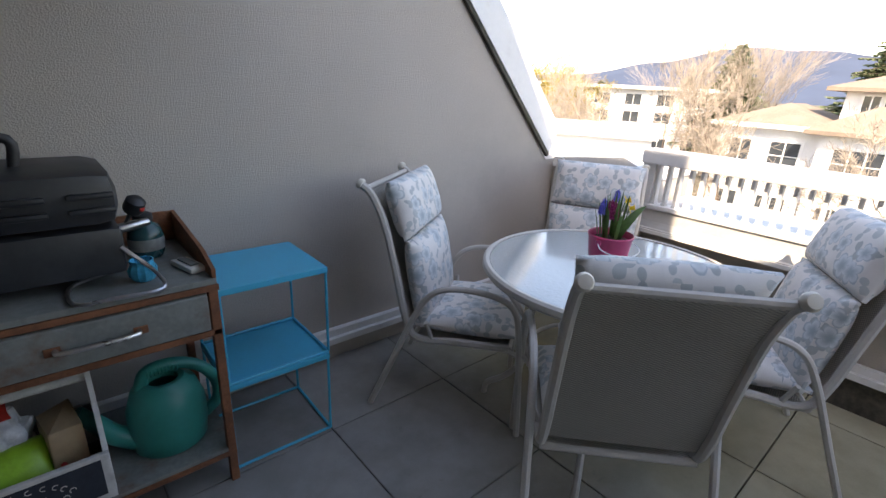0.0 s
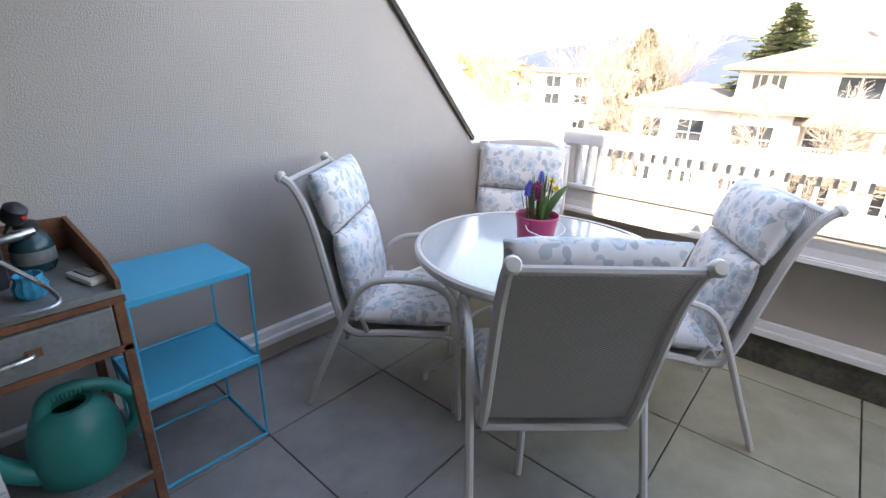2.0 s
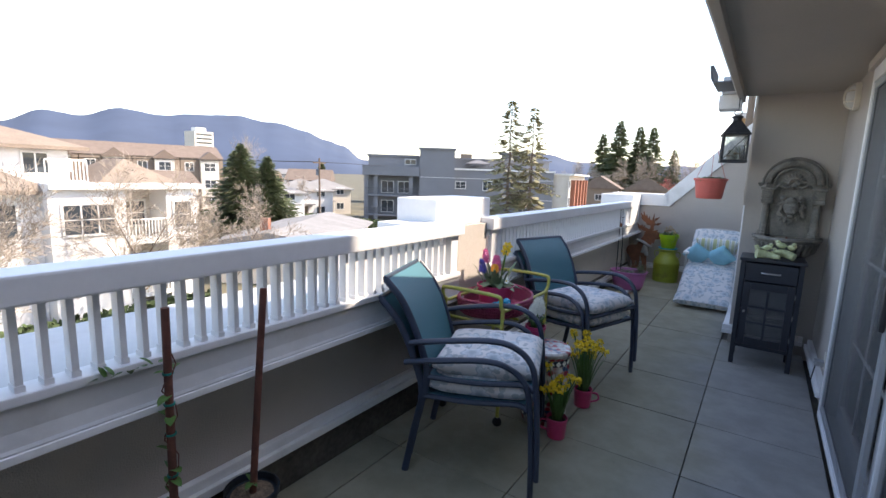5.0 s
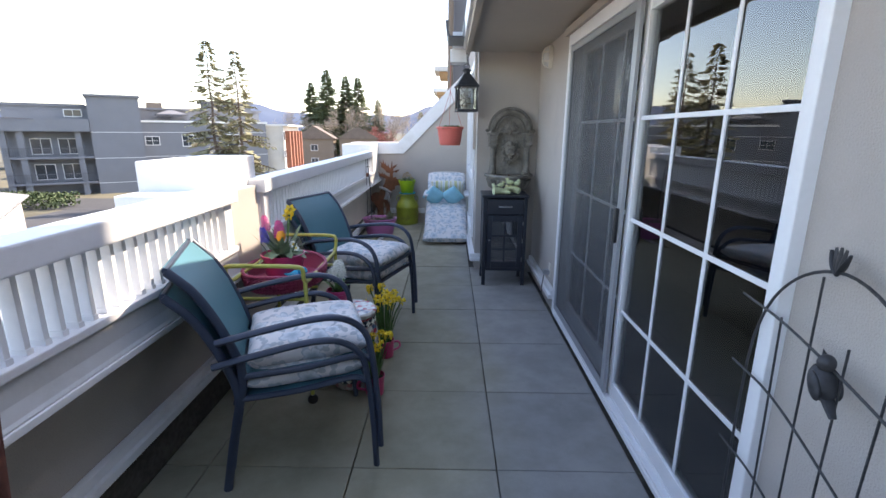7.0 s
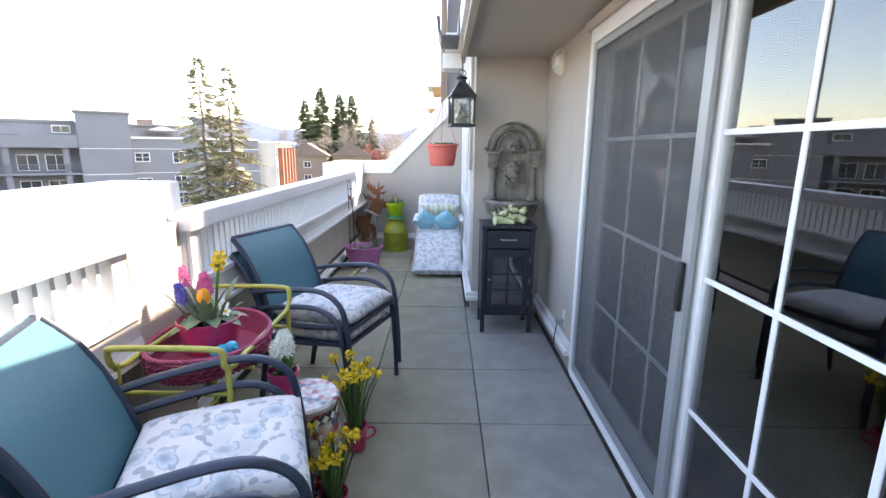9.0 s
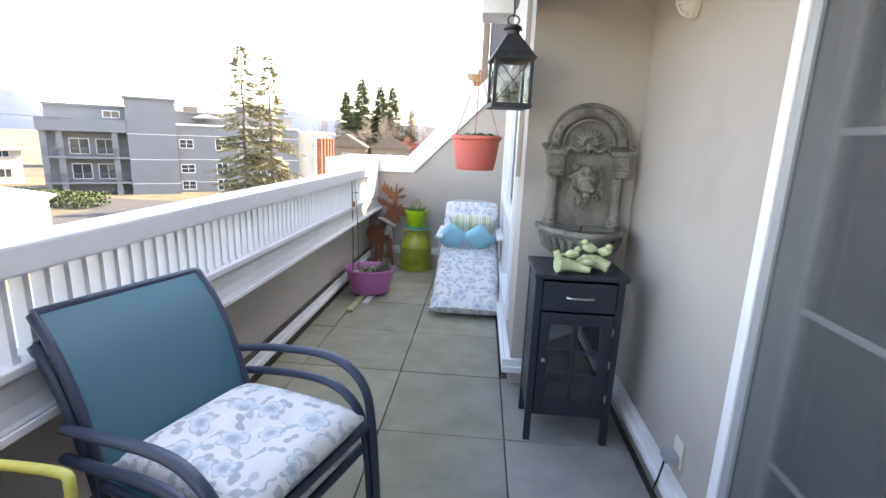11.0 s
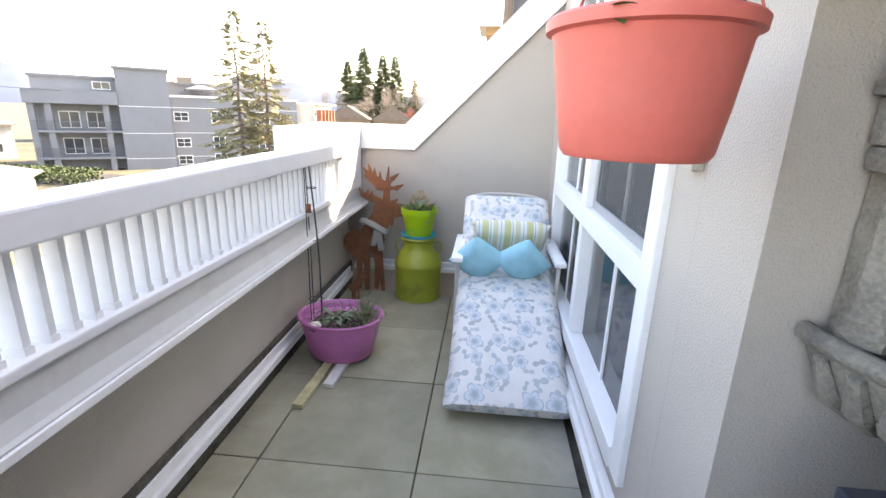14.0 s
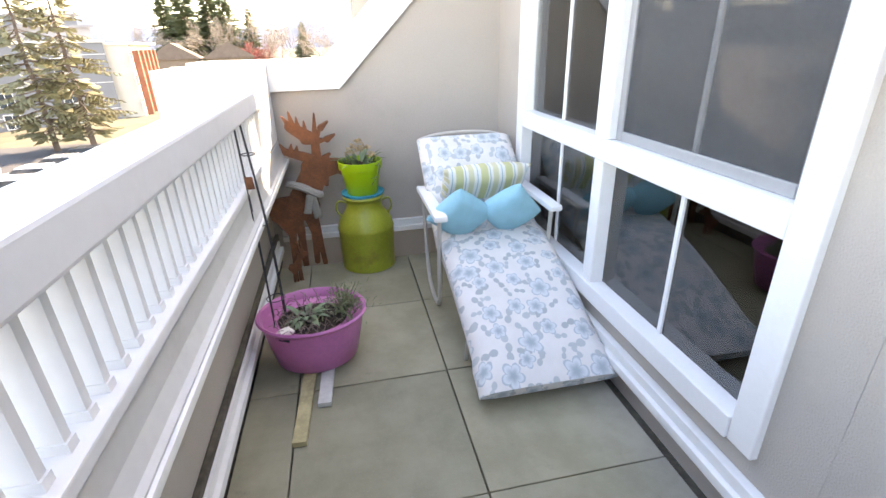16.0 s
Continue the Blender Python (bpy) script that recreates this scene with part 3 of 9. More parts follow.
WEATHERWOOD = paint("weathered_lumber", (0.42, 0.36, 0.20), 0.85, var=0.25, scale=18, relief=0.5)
REDBROWN = paint("red_brown_stake", (0.13, 0.045, 0.03), 0.8, var=0.3, scale=25, relief=0.4)
NURSERY = paint("black_nursery_pot", (0.012, 0.018, 0.025), 0.5, var=0.3, scale=12, relief=0.1)
BARK = paint("wood_chips", (0.20, 0.14, 0.09), 0.95, var=0.5, scale=60, fine=150, relief=1.0, depth=0.01)
IRON = paint("dark_wrought_iron", (0.045, 0.045, 0.048), 0.55, 0.3, var=0.3, scale=30, relief=0.2)
CANDLE = paint("candle_wax", (0.75, 0.72, 0.62), 0.5, var=0.05, relief=0.05)
TWINE = paint("jute_twine", (0.42, 0.30, 0.16), 0.9, var=0.2, scale=80, relief=0.4)
TABLEGLASS_M, _nt, _p = shader("rippled_table_glass", 0.06)
_p.inputs["Base Color"].default_value = (0.62, 0.67, 0.68, 1)
_p.inputs["Transmission Weight"].default_value = 0.45
_p.inputs["Coat Weight"].default_value, _p.inputs["Coat Roughness"].default_value = 0.6, 0.03
bump(_nt, _p, noise_node(_nt, coords(_nt), 55, 2), 0.35, 0.004)
MOSAIC_M, _nt, _p = shader("painted_ceramic", 0.2)
_v = _nt.nodes.new("ShaderNodeTexVoronoi")
_v.inputs["Scale"].default_value = 34
_nt.links.new(coords(_nt), _v.inputs["Vector"])
_c = nt_ramp = _nt.nodes.new("ShaderNodeValToRGB")
_c.color_ramp.interpolation = 'CONSTANT'
for _k, (_pos, _col) in enumerate([(0.0, (0.62, 0.60, 0.55)), (0.28, (0.38, 0.03, 0.04)), (0.55, (0.05, 0.08, 0.16)), (0.68, (0.62, 0.60, 0.55)), (0.8, (0.16, 0.22, 0.14)), (0.88, (0.55, 0.25, 0.22))]):
    _e = _c.color_ramp.elements[_k] if _k < 2 else _c.color_ramp.elements.new(_pos)
    _e.position, _e.color = _pos, (*_col, 1)
_nt.links.new(_nt.nodes.new("ShaderNodeSeparateColor").outputs[0], _c.inputs[0])
_s = _c.inputs[0].links[0].from_node
_nt.links.new(_v.outputs["Color"], _s.inputs[0])
_nt.links.new(blend(_nt, ramp(_nt, _v.outputs["Distance"], 0.25, 0.9), _c.outputs[0], (0.45, 0.40, 0.36)), _p.inputs["Base Color"])


def toward(x, y, fx, fy, z=0.0):
    """A pose on the floor whose local +y points along (fx, fy)."""
    return pose(x, y, z, 0, 0, math.degrees(math.atan2(-fx, fy)))


def sheet(bm, line, half, th=0.004, n=6, belly=0.0):
    """A band of cloth: a line of (y, z) across a width from -half to half."""
    top = [[bm.verts.new((-half + 2 * half * i / n, y, z - belly * (1 - (2 * i / n - 1) ** 2))) for i in range(n + 1)] for y, z in line]
    geom = [bm.faces.new((top[k][i], top[k][i + 1], top[k + 1][i + 1], top[k + 1][i])) for k in range(len(line) - 1) for i in range(n)]
    bmesh.ops.recalc_face_normals(bm, faces=geom)
    bmesh.ops.solidify(bm, geom=geom, thickness=th)
    return bm


# ---- the dining end ----
def dining_chair(m, label):
    c = thing("dining_chair", m, label, "chair", "chairs round the glass table")
    for s in (-1, 1):
        x = 0.275 * s
        part("side_frame", tube(BM(), smooth_path([(x, -0.37, 0.0), (x, -0.27, 0.24), (x, -0.17, 0.48), (x, -0.10, 0.59), (x, 0.0, 0.63), (x, 0.15, 0.625), (x, 0.235, 0.58), (x, 0.265, 0.47), (x, 0.285, 0.25), (x, 0.30, 0.0)], 4), 0.0135, 8), CHAIRMETAL, c, smooth=True)
        x = 0.235 * s
        part("back_rail", tube(BM(), smooth_path([(x, 0.23, 0.385), (x, 0.0, 0.37), (x, -0.17, 0.36), (x, -0.225, 0.45), (x, -0.265, 0.62), (x, -0.32, 0.84), (x, -0.375, 0.96), (x, -0.42, 1.0)], 4), 0.017, 8), CHAIRMETAL, c, smooth=True)
        part("end_cap", lathe(BM(), [(0, 0), (0.021, 0.0), (0.023, 0.012), (0.017, 0.022), (0, 0.024)], 12, ), CREAMPLASTIC, c, smooth=True, m=Matrix.Translation((x, -0.418, 1.0)) @ Euler((radians(60), 0, 0)).to_matrix().to_4x4())
        part("bracket", tube(BM(), [(x, -0.10, 0.36), (0.275 * s, -0.12, 0.46)], 0.01, 6), CHAIRMETAL, c, smooth=True)
        part("bracket", tube(BM(), [(x, 0.2, 0.38), (0.275 * s, 0.275, 0.38)], 0.01, 6), CHAIRMETAL, c, smooth=True)
    for y, z in ((-0.405, 0.985), (-0.19, 0.35), (0.225, 0.382)):
        part("cross_bar", tube(BM(), [(-0.235, y, z), (0.235, y, z)], 0.013, 8), CHAIRMETAL, c, smooth=True)
    part("back_sling", sheet(BM(), [(-0.20, 0.40), (-0.232, 0.50), (-0.265, 0.64), (-0.31, 0.82), (-0.35, 0.91), (-0.398, 0.982)], 0.232), SLING, c, "woven taupe mesh back", smooth=True)
    part("seat_sling", sheet(BM(), [(0.22, 0.385), (0.1, 0.375), (-0.05, 0.365), (-0.19, 0.362)], 0.232, belly=0.012), SLING, c, "woven taupe mesh seat", smooth=True)
    cu = thing("chair_cushion", m, "long floral padded cushion on a dining chair", "cushion", "floral chair cushions")
    part("seat_pad", pillow(BM(), 0.475, 0.44, 0.105, Matrix.Translation((0, 0.035, 0.432)) @ Euler((radians(2), 0, 0)).to_matrix().to_4x4(), sag=0.006), FLORAL, cu, smooth=True, sharp=60)
    up = Matrix.Translation((0, -0.185, 0.60)) @ Euler((radians(101), 0, 0)).to_matrix().to_4x4()
    part("back_pad", pillow(BM(), 0.475, 0.38, 0.115, up), FLORAL, cu, smooth=True, sharp=60)
    up = Matrix.Translation((0, -0.270, 0.905)) @ Euler((radians(109), 0, 0)).to_matrix().to_4x4()
    part("head_pad", pillow(BM(), 0.475, 0.245, 0.125, up), FLORAL, cu, smooth=True, sharp=60)
    return c


dining_chair(toward(1.285, 1.465, 0.555, -0.83), "taupe metal sling dining chair with floral cushion by the wall")
dining_chair(toward(1.215, 0.70, 0.731, 0.682), "taupe metal sling dining chair seen by its mesh back")
dining_chair(toward(1.935, 0.535, -0.52, 0.85), "taupe metal sling dining chair with a floral cushion by the parapet")
dining_chair(toward(1.985, 1.325, -0.88, -0.475), "taupe metal sling dining chair with a floral cushion in the corner")

table = thing("patio_table", pose(1.56, 0.945, 0), "round patio table with a rippled glass top and taupe metal legs", "table")
part("glass_top", lathe(BM(), [(0, 0.722), (0.49, 0.722), (0.49, 0.732), (0.488, 0.734), (0, 0.734)], 64), TABLEGLASS_M, table, "rippled pale glass")
part("rim", lathe(BM(), [(0.486, 0.704), (0.508, 0.702), (0.518, 0.715), (0.516, 0.732), (0.506, 0.740), (0.492, 0.738), (0.489, 0.720), (0.486, 0.704)], 64), CHAIRMETAL, table, smooth=True)
for a in (119, 209, 299, 29):
    c, s = math.cos(radians(a)), math.sin(radians(a))
    part("leg", tube(BM(), smooth_path([(0.47 * c, 0.47 * s, 0.705), (0.44 * c, 0.44 * s, 0.6), (0.30 * c, 0.30 * s, 0.40), (0.29 * c, 0.29 * s, 0.25), (0.38 * c, 0.38 * s, 0.12), (0.46 * c, 0.46 * s, 0.06), (0.475 * c, 0.475 * s, 0.0)], 4), 0.014, 8), CHAIRMETAL, table, smooth=True)
part("brace_ring", tube(BM(), [(0.295 * math.cos(radians(a)), 0.295 * math.sin(radians(a)), 0.32) for a in range(0, 360, 15)], 0.009, 8, closed=True), CHAIRMETAL, table, smooth=True)


# ---- plants ----
def blade(bm, base, tip, width, bend=0.3, n=6, fold=0.25, side=None):
    """A strap leaf from base to tip, folded along its middle."""
    base, tip = Vector(base), Vector(tip)
    out = Vector((tip.x - base.x, tip.y - base.y, 0))
    if side is None:
        side = Vector((-out.y, out.x, 0)).normalized() if out.length > 1e-4 else Vector((1, 0, 0))
    mid = base.lerp(tip, 0.5) + Vector((0, 0, bend * (tip - base).length)) - out * bend * 0.8
    rows = []
    for i in range(n + 1):
        t = i / n
        p = base * (1 - t) ** 2 + mid * 2 * t * (1 - t) + tip * t * t
        w = width / 2 * (math.sin(math.pi * min(0.98, 0.18 + 0.8 * t)) ** 0.7) * (1 if t < 0.99 else 0.15)
        rows.append([bm.verts.new(p - side * w + Vector((0, 0, w * fold))), bm.verts.new(p), bm.verts.new(p + side * w + Vector((0, 0, w * fold)))])
    for a, b in zip(rows, rows[1:]):
        for k in (0, 1):
            bm.faces.new((a[k], a[k + 1], b[k + 1], b[k]))
    return bm


def daffodil_head():
    bm = BM()
    for k in range(6):
        a = k * math.pi / 3
        c, s = math.cos(a), math.sin(a)
        w = Vector((-s, c, 0))
        p0, p1, p2 = Vector((0.006 * c, 0.006 * s, 0)), Vector((0.018 * c, 0.018 * s, 0.004)), Vector((0.031 * c, 0.031 * s, -0.002))
        v = [bm.verts.new(q) for q in (p0, p1 + w * 0.010, p2, p1 - w * 0.010)]
        bm.faces.new(v)
    lathe(bm, [(0.005, 0.0), (0.009, 0.008), (0.010, 0.018), (0.014, 0.024), (0.012, 0.0235), (0.008, 0.016), (0.004, 0.004)], 12, wave=0.06, lobes=6)
    me = bpy.data.meshes.new("daffodil_flower")
    lay_uv(bm)
    bm.to_mesh(me)
    bm.free()
    me.materials.append(YELLOW)
    return me


DAFFODIL = daffodil_head()


def spike(bm, base, top, r, count, size):
    """A crowded flower spike: many small pointed florets round a stem."""
    base, top = Vector(base), Vector(top)
    for i in range(count):
        t = i / count
        p = base.lerp(top, t)
        a = i * 2.4
        rr = r * (1 - 0.55 * t ** 2)
        d = Vector((math.cos(a), math.sin(a), 0.15 + 0.4 * t)).normalized()
        tip = p + d * rr
        side = d.cross(Vector((0, 0, 1))).normalized()
        upv = side.cross(d)
        for k in range(5):
            b = 2 * math.pi * k / 5 + i
            e = side * math.cos(b) + upv * math.sin(b)
            f = side * math.cos(b + 0.7) + upv * math.sin(b + 0.7)
            q = tip - d * size * 0.3
            bm.faces.new([bm.verts.new(v) for v in (q, tip + e * size * 0.6, tip + (e + f) * size * 0.62 + d * size * 0.25, tip + f * size * 0.6)])
        tube(bm, [p, tip - d * size * 0.2], size * 0.16, 4)
    return bm


def daffodil_mug(m, seed, heads, spread, height, label):
    rnd = random.Random(seed)
    t = thing("daffodil_pot", m, label, "potted plant", "potted daffodils")
    mug = part("mug", lathe(BM(), [(0, 0.0), (0.045, 0.0), (0.048, 0.006), (0.054, 0.10), (0.057, 0.112), (0.054, 0.114), (0.050, 0.10), (0.049, 0.093), (0, 0.094)], 28), PINKMETAL, t, "magenta metal mug", smooth=True)
    part("mug_handle", tube(BM(), smooth_path([(0.050, 0, 0.09), (0.085, 0, 0.085), (0.09, 0, 0.05), (0.046, 0, 0.03)], 5), 0.006, 6), PINKMETAL, mug, smooth=True)
    part("soil", lathe(BM(), [(0.049, 0.0935), (0.04, 0.10), (0.02, 0.102), (0, 0.103)], 20), SOIL, t, smooth=True)
    bm = BM()
    for i in range(26):
        a, l = rnd.uniform(0, 6.28), rnd.uniform(0.12, 0.24) * height / 0.25
        o = rnd.uniform(0.03, spread)
        b = (0.025 * math.cos(a), 0.025 * math.sin(a), 0.095)
        blade(bm, b, (o * 1.1 * math.cos(a), o * 1.1 * math.sin(a), 0.09 + l), 0.011, 0.12)
    part("leaves", bm, GREEN, t, smooth=True, fix=False)
    for i in range(heads):
        a = i * 2.399 + rnd.uniform(-0.3, 0.3)
        o = spread * math.sqrt((i + 0.5) / heads)
        z = 0.10 + height * rnd.uniform(0.62, 1.05)
        tip = Vector((o * math.cos(a), o * math.sin(a), z))
        part("stem", tube(BM(), smooth_path([(0.02 * math.cos(a), 0.02 * math.sin(a), 0.095), tip * 0.6 + Vector((0, 0, 0.05)), tip], 3), 0.0028, 5), GREEN, t, smooth=True)
        f = new("daffodil_flower", DAFFODIL)
        f.parent = t
        look_dir = Vector((math.cos(a) + rnd.uniform(-0.5, 0.5), math.sin(a) + rnd.uniform(-0.5, 0.5), 0.25)).normalized()
        f.matrix_basis = Matrix.Translation(tip) @ look_dir.to_track_quat('Z', 'Y').to_matrix().to_4x4() @ Matrix.Scale(rnd.uniform(0.85, 1.15), 4)
    return t


daffodil_mug(pose(1.845, -2.68, 0, 0, 0, 20), 3, 13, 0.10, 0.27, "yellow daffodils in a magenta metal mug on the pavers")
daffodil_mug(pose(1.845, -3.12, 0, 0, 0, 200), 5, 18, 0.12, 0.33, "yellow daffodils in a magenta metal mug beside the stool")

pot = thing("flower_pail", pose(1.535, 0.96, 0.742) @ Matrix.Scale(1.06, 4), "magenta metal pail of spring bulbs on the glass table", "potted plant")
part("pail", lathe(BM(), [(0, 0.0), (0.062, 0.0), (0.064, 0.004), (0.078, 0.115), (0.081, 0.121), (0.083, 0.126), (0.080, 0.130), (0.076, 0.124), (0.073, 0.105), (0, 0.104)], 36), PINKMETAL, pot, smooth=True)
for s in (-1, 1):
    part("handle_ear", lathe(BM(), [(0, -0.01), (0.010, -0.008), (0.010, 0.008), (0, 0.01)], 10, at=(0.080 * s, 0, 0.108)), PINKMETAL, pot, smooth=True)
part("wire_handle", tube(BM(), smooth_path([(0.085, 0, 0.108), (0.10, -0.03, 0.09), (0.07, -0.085, 0.075), (0, -0.10, 0.07), (-0.07, -0.085, 0.075), (-0.10, -0.03, 0.09), (-0.085, 0, 0.108)], 4), 0.002, 5), STEEL, pot, smooth=True)
part("soil", lathe(BM(), [(0.073, 0.104), (0.05, 0.112), (0, 0.114)], 24), SOIL, pot, smooth=True)
rnd = random.Random(11)
bm = BM()
for i in range(30):
    a = rnd.uniform(0, 6.28)
    r = rnd.uniform(0.01, 0.055)
    l = rnd.uniform(0.08, 0.17)
    blade(bm, (r * math.cos(a), r * math.sin(a), 0.10), (r * 1.6 * math.cos(a), r * 1.6 * math.sin(a), 0.11 + l), 0.010, 0.1)
part("leaves", bm, GREEN, pot, smooth=True, fix=False)
bm = BM()
blade(bm, (0.0, -0.02, 0.10), (0.075, -0.075, 0.24), 0.06, 0.12, 9)
part("tulip_leaf", bm, GREEN, pot, "broad green tulip leaf", smooth=True, fix=False)
for x, y, z in ((-0.055, 0.02, 0.245), (-0.028, 0.03, 0.252), (0.055, 0.03, 0.275)):
    part("grape_hyacinth", spike(BM(), (x, y, z - 0.04), (x, y, z), 0.010, 34, 0.008), BLUEPETAL, pot, "blue grape hyacinth spike", fix=False)
    part("stem", tube(BM(), [(x * 0.6, y * 0.6, 0.10), (x, y, z)], 0.002, 5), GREEN, pot, smooth=True)
part("hyacinth", spike(BM(), (0.012, 0.02, 0.175), (0.014, 0.02, 0.235), 0.024, 46, 0.014), PLUMPETAL, pot, "plum hyacinth spike", fix=False)
for x, y, z in ((0.085, -0.01, 0.215), (0.105, 0.02, 0.235)):
    part("stem", tube(BM(), [(x * 0.4, y, 0.10), (x, y, z)], 0.002, 5), GREEN, pot, smooth=True)
    f = new("daffodil_flower", DAFFODIL)
    f.parent = pot
    f.matrix_basis = Matrix.Translation((x, y, z)) @ Vector((0.4, -0.8, 0.3)).to_track_quat('Z', 'Y').to_matrix().to_4x4() @ Matrix.Scale(0.8, 4)


def staked_pot(x, y, lean, vine, label):
    t = thing("staked_nursery_pot", pose(x, y, 0), label, "potted plant", "staked nursery pots")
    part("pot", lathe(BM(), [(0, 0.0), (0.072, 0.0), (0.075, 0.01), (0.090, 0.19), (0.097, 0.192), (0.098, 0.215), (0.091, 0.216), (0.087, 0.19), (0, 0.188)], 32), NURSERY, t, smooth=True)
    part("soil", lathe(BM(), [(0.087, 0.188), (0.05, 0.194), (0, 0.196)], 24), SOIL if vine else BARK, t, smooth=True)
    part("stake", tube(BM(), [(0, 0, 0.15), (lean[0] * 0.5, lean[1] * 0.5, 0.57), (lean[0], lean[1], 0.965)], [0.013, 0.0125, 0.012], 10), REDBROWN, t, "red-brown wooden stake", smooth=True)
    rnd = random.Random(int(x * 1000))
    if vine:
        pts = [(0.02 * math.cos(k * 1.1) + lean[0] * k / 22, 0.02 * math.sin(k * 1.1) + lean[1] * k / 22, 0.2 + 0.028 * k) for k in range(23)]
        part("vine", tube(BM(), pts, 0.002, 5), REDBROWN, t, "thin climbing vine", smooth=True)
        for z in (0.42, 0.56, 0.66, 0.76):
            u = (z - 0.15) / 0.835
            part("tie", lathe(BM(), [(0.013, -0.003), (0.0165, -0.003), (0.0165, 0.003), (0.013, 0.003)], 12, at=(lean[0] * u, lean[1] * u, z)), CANGREEN, t, "green plastic plant tie", smooth=True)
    bm = BM()
    for i in range(15 if vine else 4):
        u = rnd.uniform(0.05, 0.95) if vine else 0.05
        a = rnd.uniform(0, 6.28)
        p = Vector((lean[0] * u, lean[1] * u, 0.2 + 0.7 * u))
        l = rnd.uniform(0.02, 0.06)
        blade(bm, p, p + Vector((l * math.cos(a), l * math.sin(a), rnd.uniform(-0.01, 0.03))), l * 0.55, 0.1, 4)
    if vine:
        for i in range(10):
            p = Vector((lean[0] * 0.75 + 0.006 * i, lean[1] * 0.75 + 0.03 * i * 0.6, 0.80 - 0.002 * i))
            blade(bm, p, p + Vector((0.02, rnd.uniform(-0.03, 0.04), rnd.uniform(-0.02, 0.03))), 0.018, 0.1, 4)
    part("leaves", bm, GREEN, t, smooth=True, fix=False)


staked_pot(2.50, -1.015, (-0.02, 0.0), True, "black nursery pot with a vine tied to a red-brown stake")
staked_pot(2.50, -1.29, (-0.03, -0.05), False, "black nursery pot with wood chips and a leaning stake")


# ---- bench, grill and side tables ----
bench = thing("potting_bench", pose(-0.378, 1.775, 0), "rusty steel potting bench with worn tin drawers and a low shelf", "bench")
BW, BD = 0.62, 0.235          # half width, half depth
part("worktop", box(BM(), (-BW, -BD, 0.775), (BW, BD, 0.795), 0.003), WORNTIN, bench, "stained grey tin worktop")
part("top_frame", box(BM(), (-BW - 0.004, -BD - 0.004, 0.755), (BW + 0.004, -BD + 0.014, 0.774), 0.002), RUST, bench)
for s in (-1, 1):
    bm = BM()
    extrude_profile(bm, [(-BD, 0.796), (-BD, 0.825), (-BD + 0.10, 0.86), (BD, 0.905), (BD, 0.796)], s * BW - 0.012 * (s > 0), s * BW + 0.012 * (s < 0), 'x')
    part("side_guard", bm, RUST, bench, "low rusted side guard")
    for y in (-BD + 0.012, BD - 0.012):
        part("leg", box(BM(), (s * (BW - 0.014) - 0.014, y - 0.014, 0.0), (s * (BW - 0.014) + 0.014, y + 0.014, 0.756), 0.003), RUST, bench)
part("back_guard", box(BM(), (-BW + 0.013, BD - 0.012, 0.796), (BW - 0.013, BD, 0.905), 0.002), RUST, bench)
part("drawer_rail", box(BM(), (-BW, -BD - 0.002, 0.600), (BW, -BD + 0.018, 0.622), 0.002), RUST, bench)
part("divider", box(BM(), (-0.012, -BD - 0.002, 0.6225), (0.012, -BD + 0.018, 0.7545), 0.002), RUST, bench)
part("back_panel", box(BM(), (-BW + 0.03, BD - 0.03, 0.60), (BW - 0.03, BD - 0.02, 0.774)), WORNTIN, bench)
for s in (-1, 1):
    x0, x1 = (0.016, BW - 0.034) if s > 0 else (-BW + 0.034, -0.016)
    d = part("drawer", box(BM(), (x0, -BD - 0.012, 0.627), (x1, BD - 0.05, 0.750), 0.005), WORNTIN, bench, "worn grey tin drawer front with rusted edges")
    xm = (x0 + x1) / 2
    part("drawer_pull", tube(BM(), smooth_path([(xm - 0.095, -BD - 0.012, 0.69), (xm - 0.085, -BD - 0.035, 0.69), (xm, -BD - 0.04, 0.69), (xm + 0.085, -BD - 0.035, 0.69), (xm + 0.095, -BD - 0.012, 0.69)], 4), 0.007, 8), STEEL, d, "dull steel pull", smooth=True)
    for sx in (-0.1, 0.1):
        part("pull_plate", box(BM(), (xm + sx - 0.018, -BD - 0.016, 0.678), (xm + sx + 0.018, -BD - 0.0125, 0.702), 0.001), RUST, d)
part("shelf", box(BM(), (-BW, -BD, 0.135), (BW, BD, 0.15), 0.003), WORNTIN, bench, "stained tin shelf with rust patches")
part("shelf_rail", box(BM(), (-BW, -BD - 0.003, 0.115), (BW, -BD + 0.018, 0.134), 0.002), RUST, bench)

grill = thing("portable_grill", pose(-0.285, 1.79, 0.796) @ Matrix.Scale(1.18, 4), "black portable gas grill with a louvred lid on the bench", "grill")
gb = BM()
box(gb, (-0.27, -0.14, 0.03), (0.27, 0.15, 0.15), 0.02)
part("body", gb, BLACKENAMEL, grill, smooth=True)
gb = BM()
box(gb, (-0.275, -0.145, 0.152), (0.275, 0.155, 0.285), 0.045)
part("lid", gb, BLACKENAMEL, grill, "black domed lid", smooth=True)
for i in range(4):
    for z in (0.198, 0.232):
        x = -0.2 + 0.125 * i
        part("louvre", box(BM(), (x, -0.158, z - 0.008), (x + 0.09, -0.140, z + 0.006), 0.006), BLACKENAMEL, grill, smooth=True)
part("lid_handle", tube(BM(), smooth_path([(-0.10, 0.0, 0.28), (-0.10, 0.0, 0.345), (0.0, 0, 0.352), (0.10, 0.0, 0.345), (0.10, 0.0, 0.28)], 4), 0.012, 10), BLACKPLASTIC, grill, smooth=True)
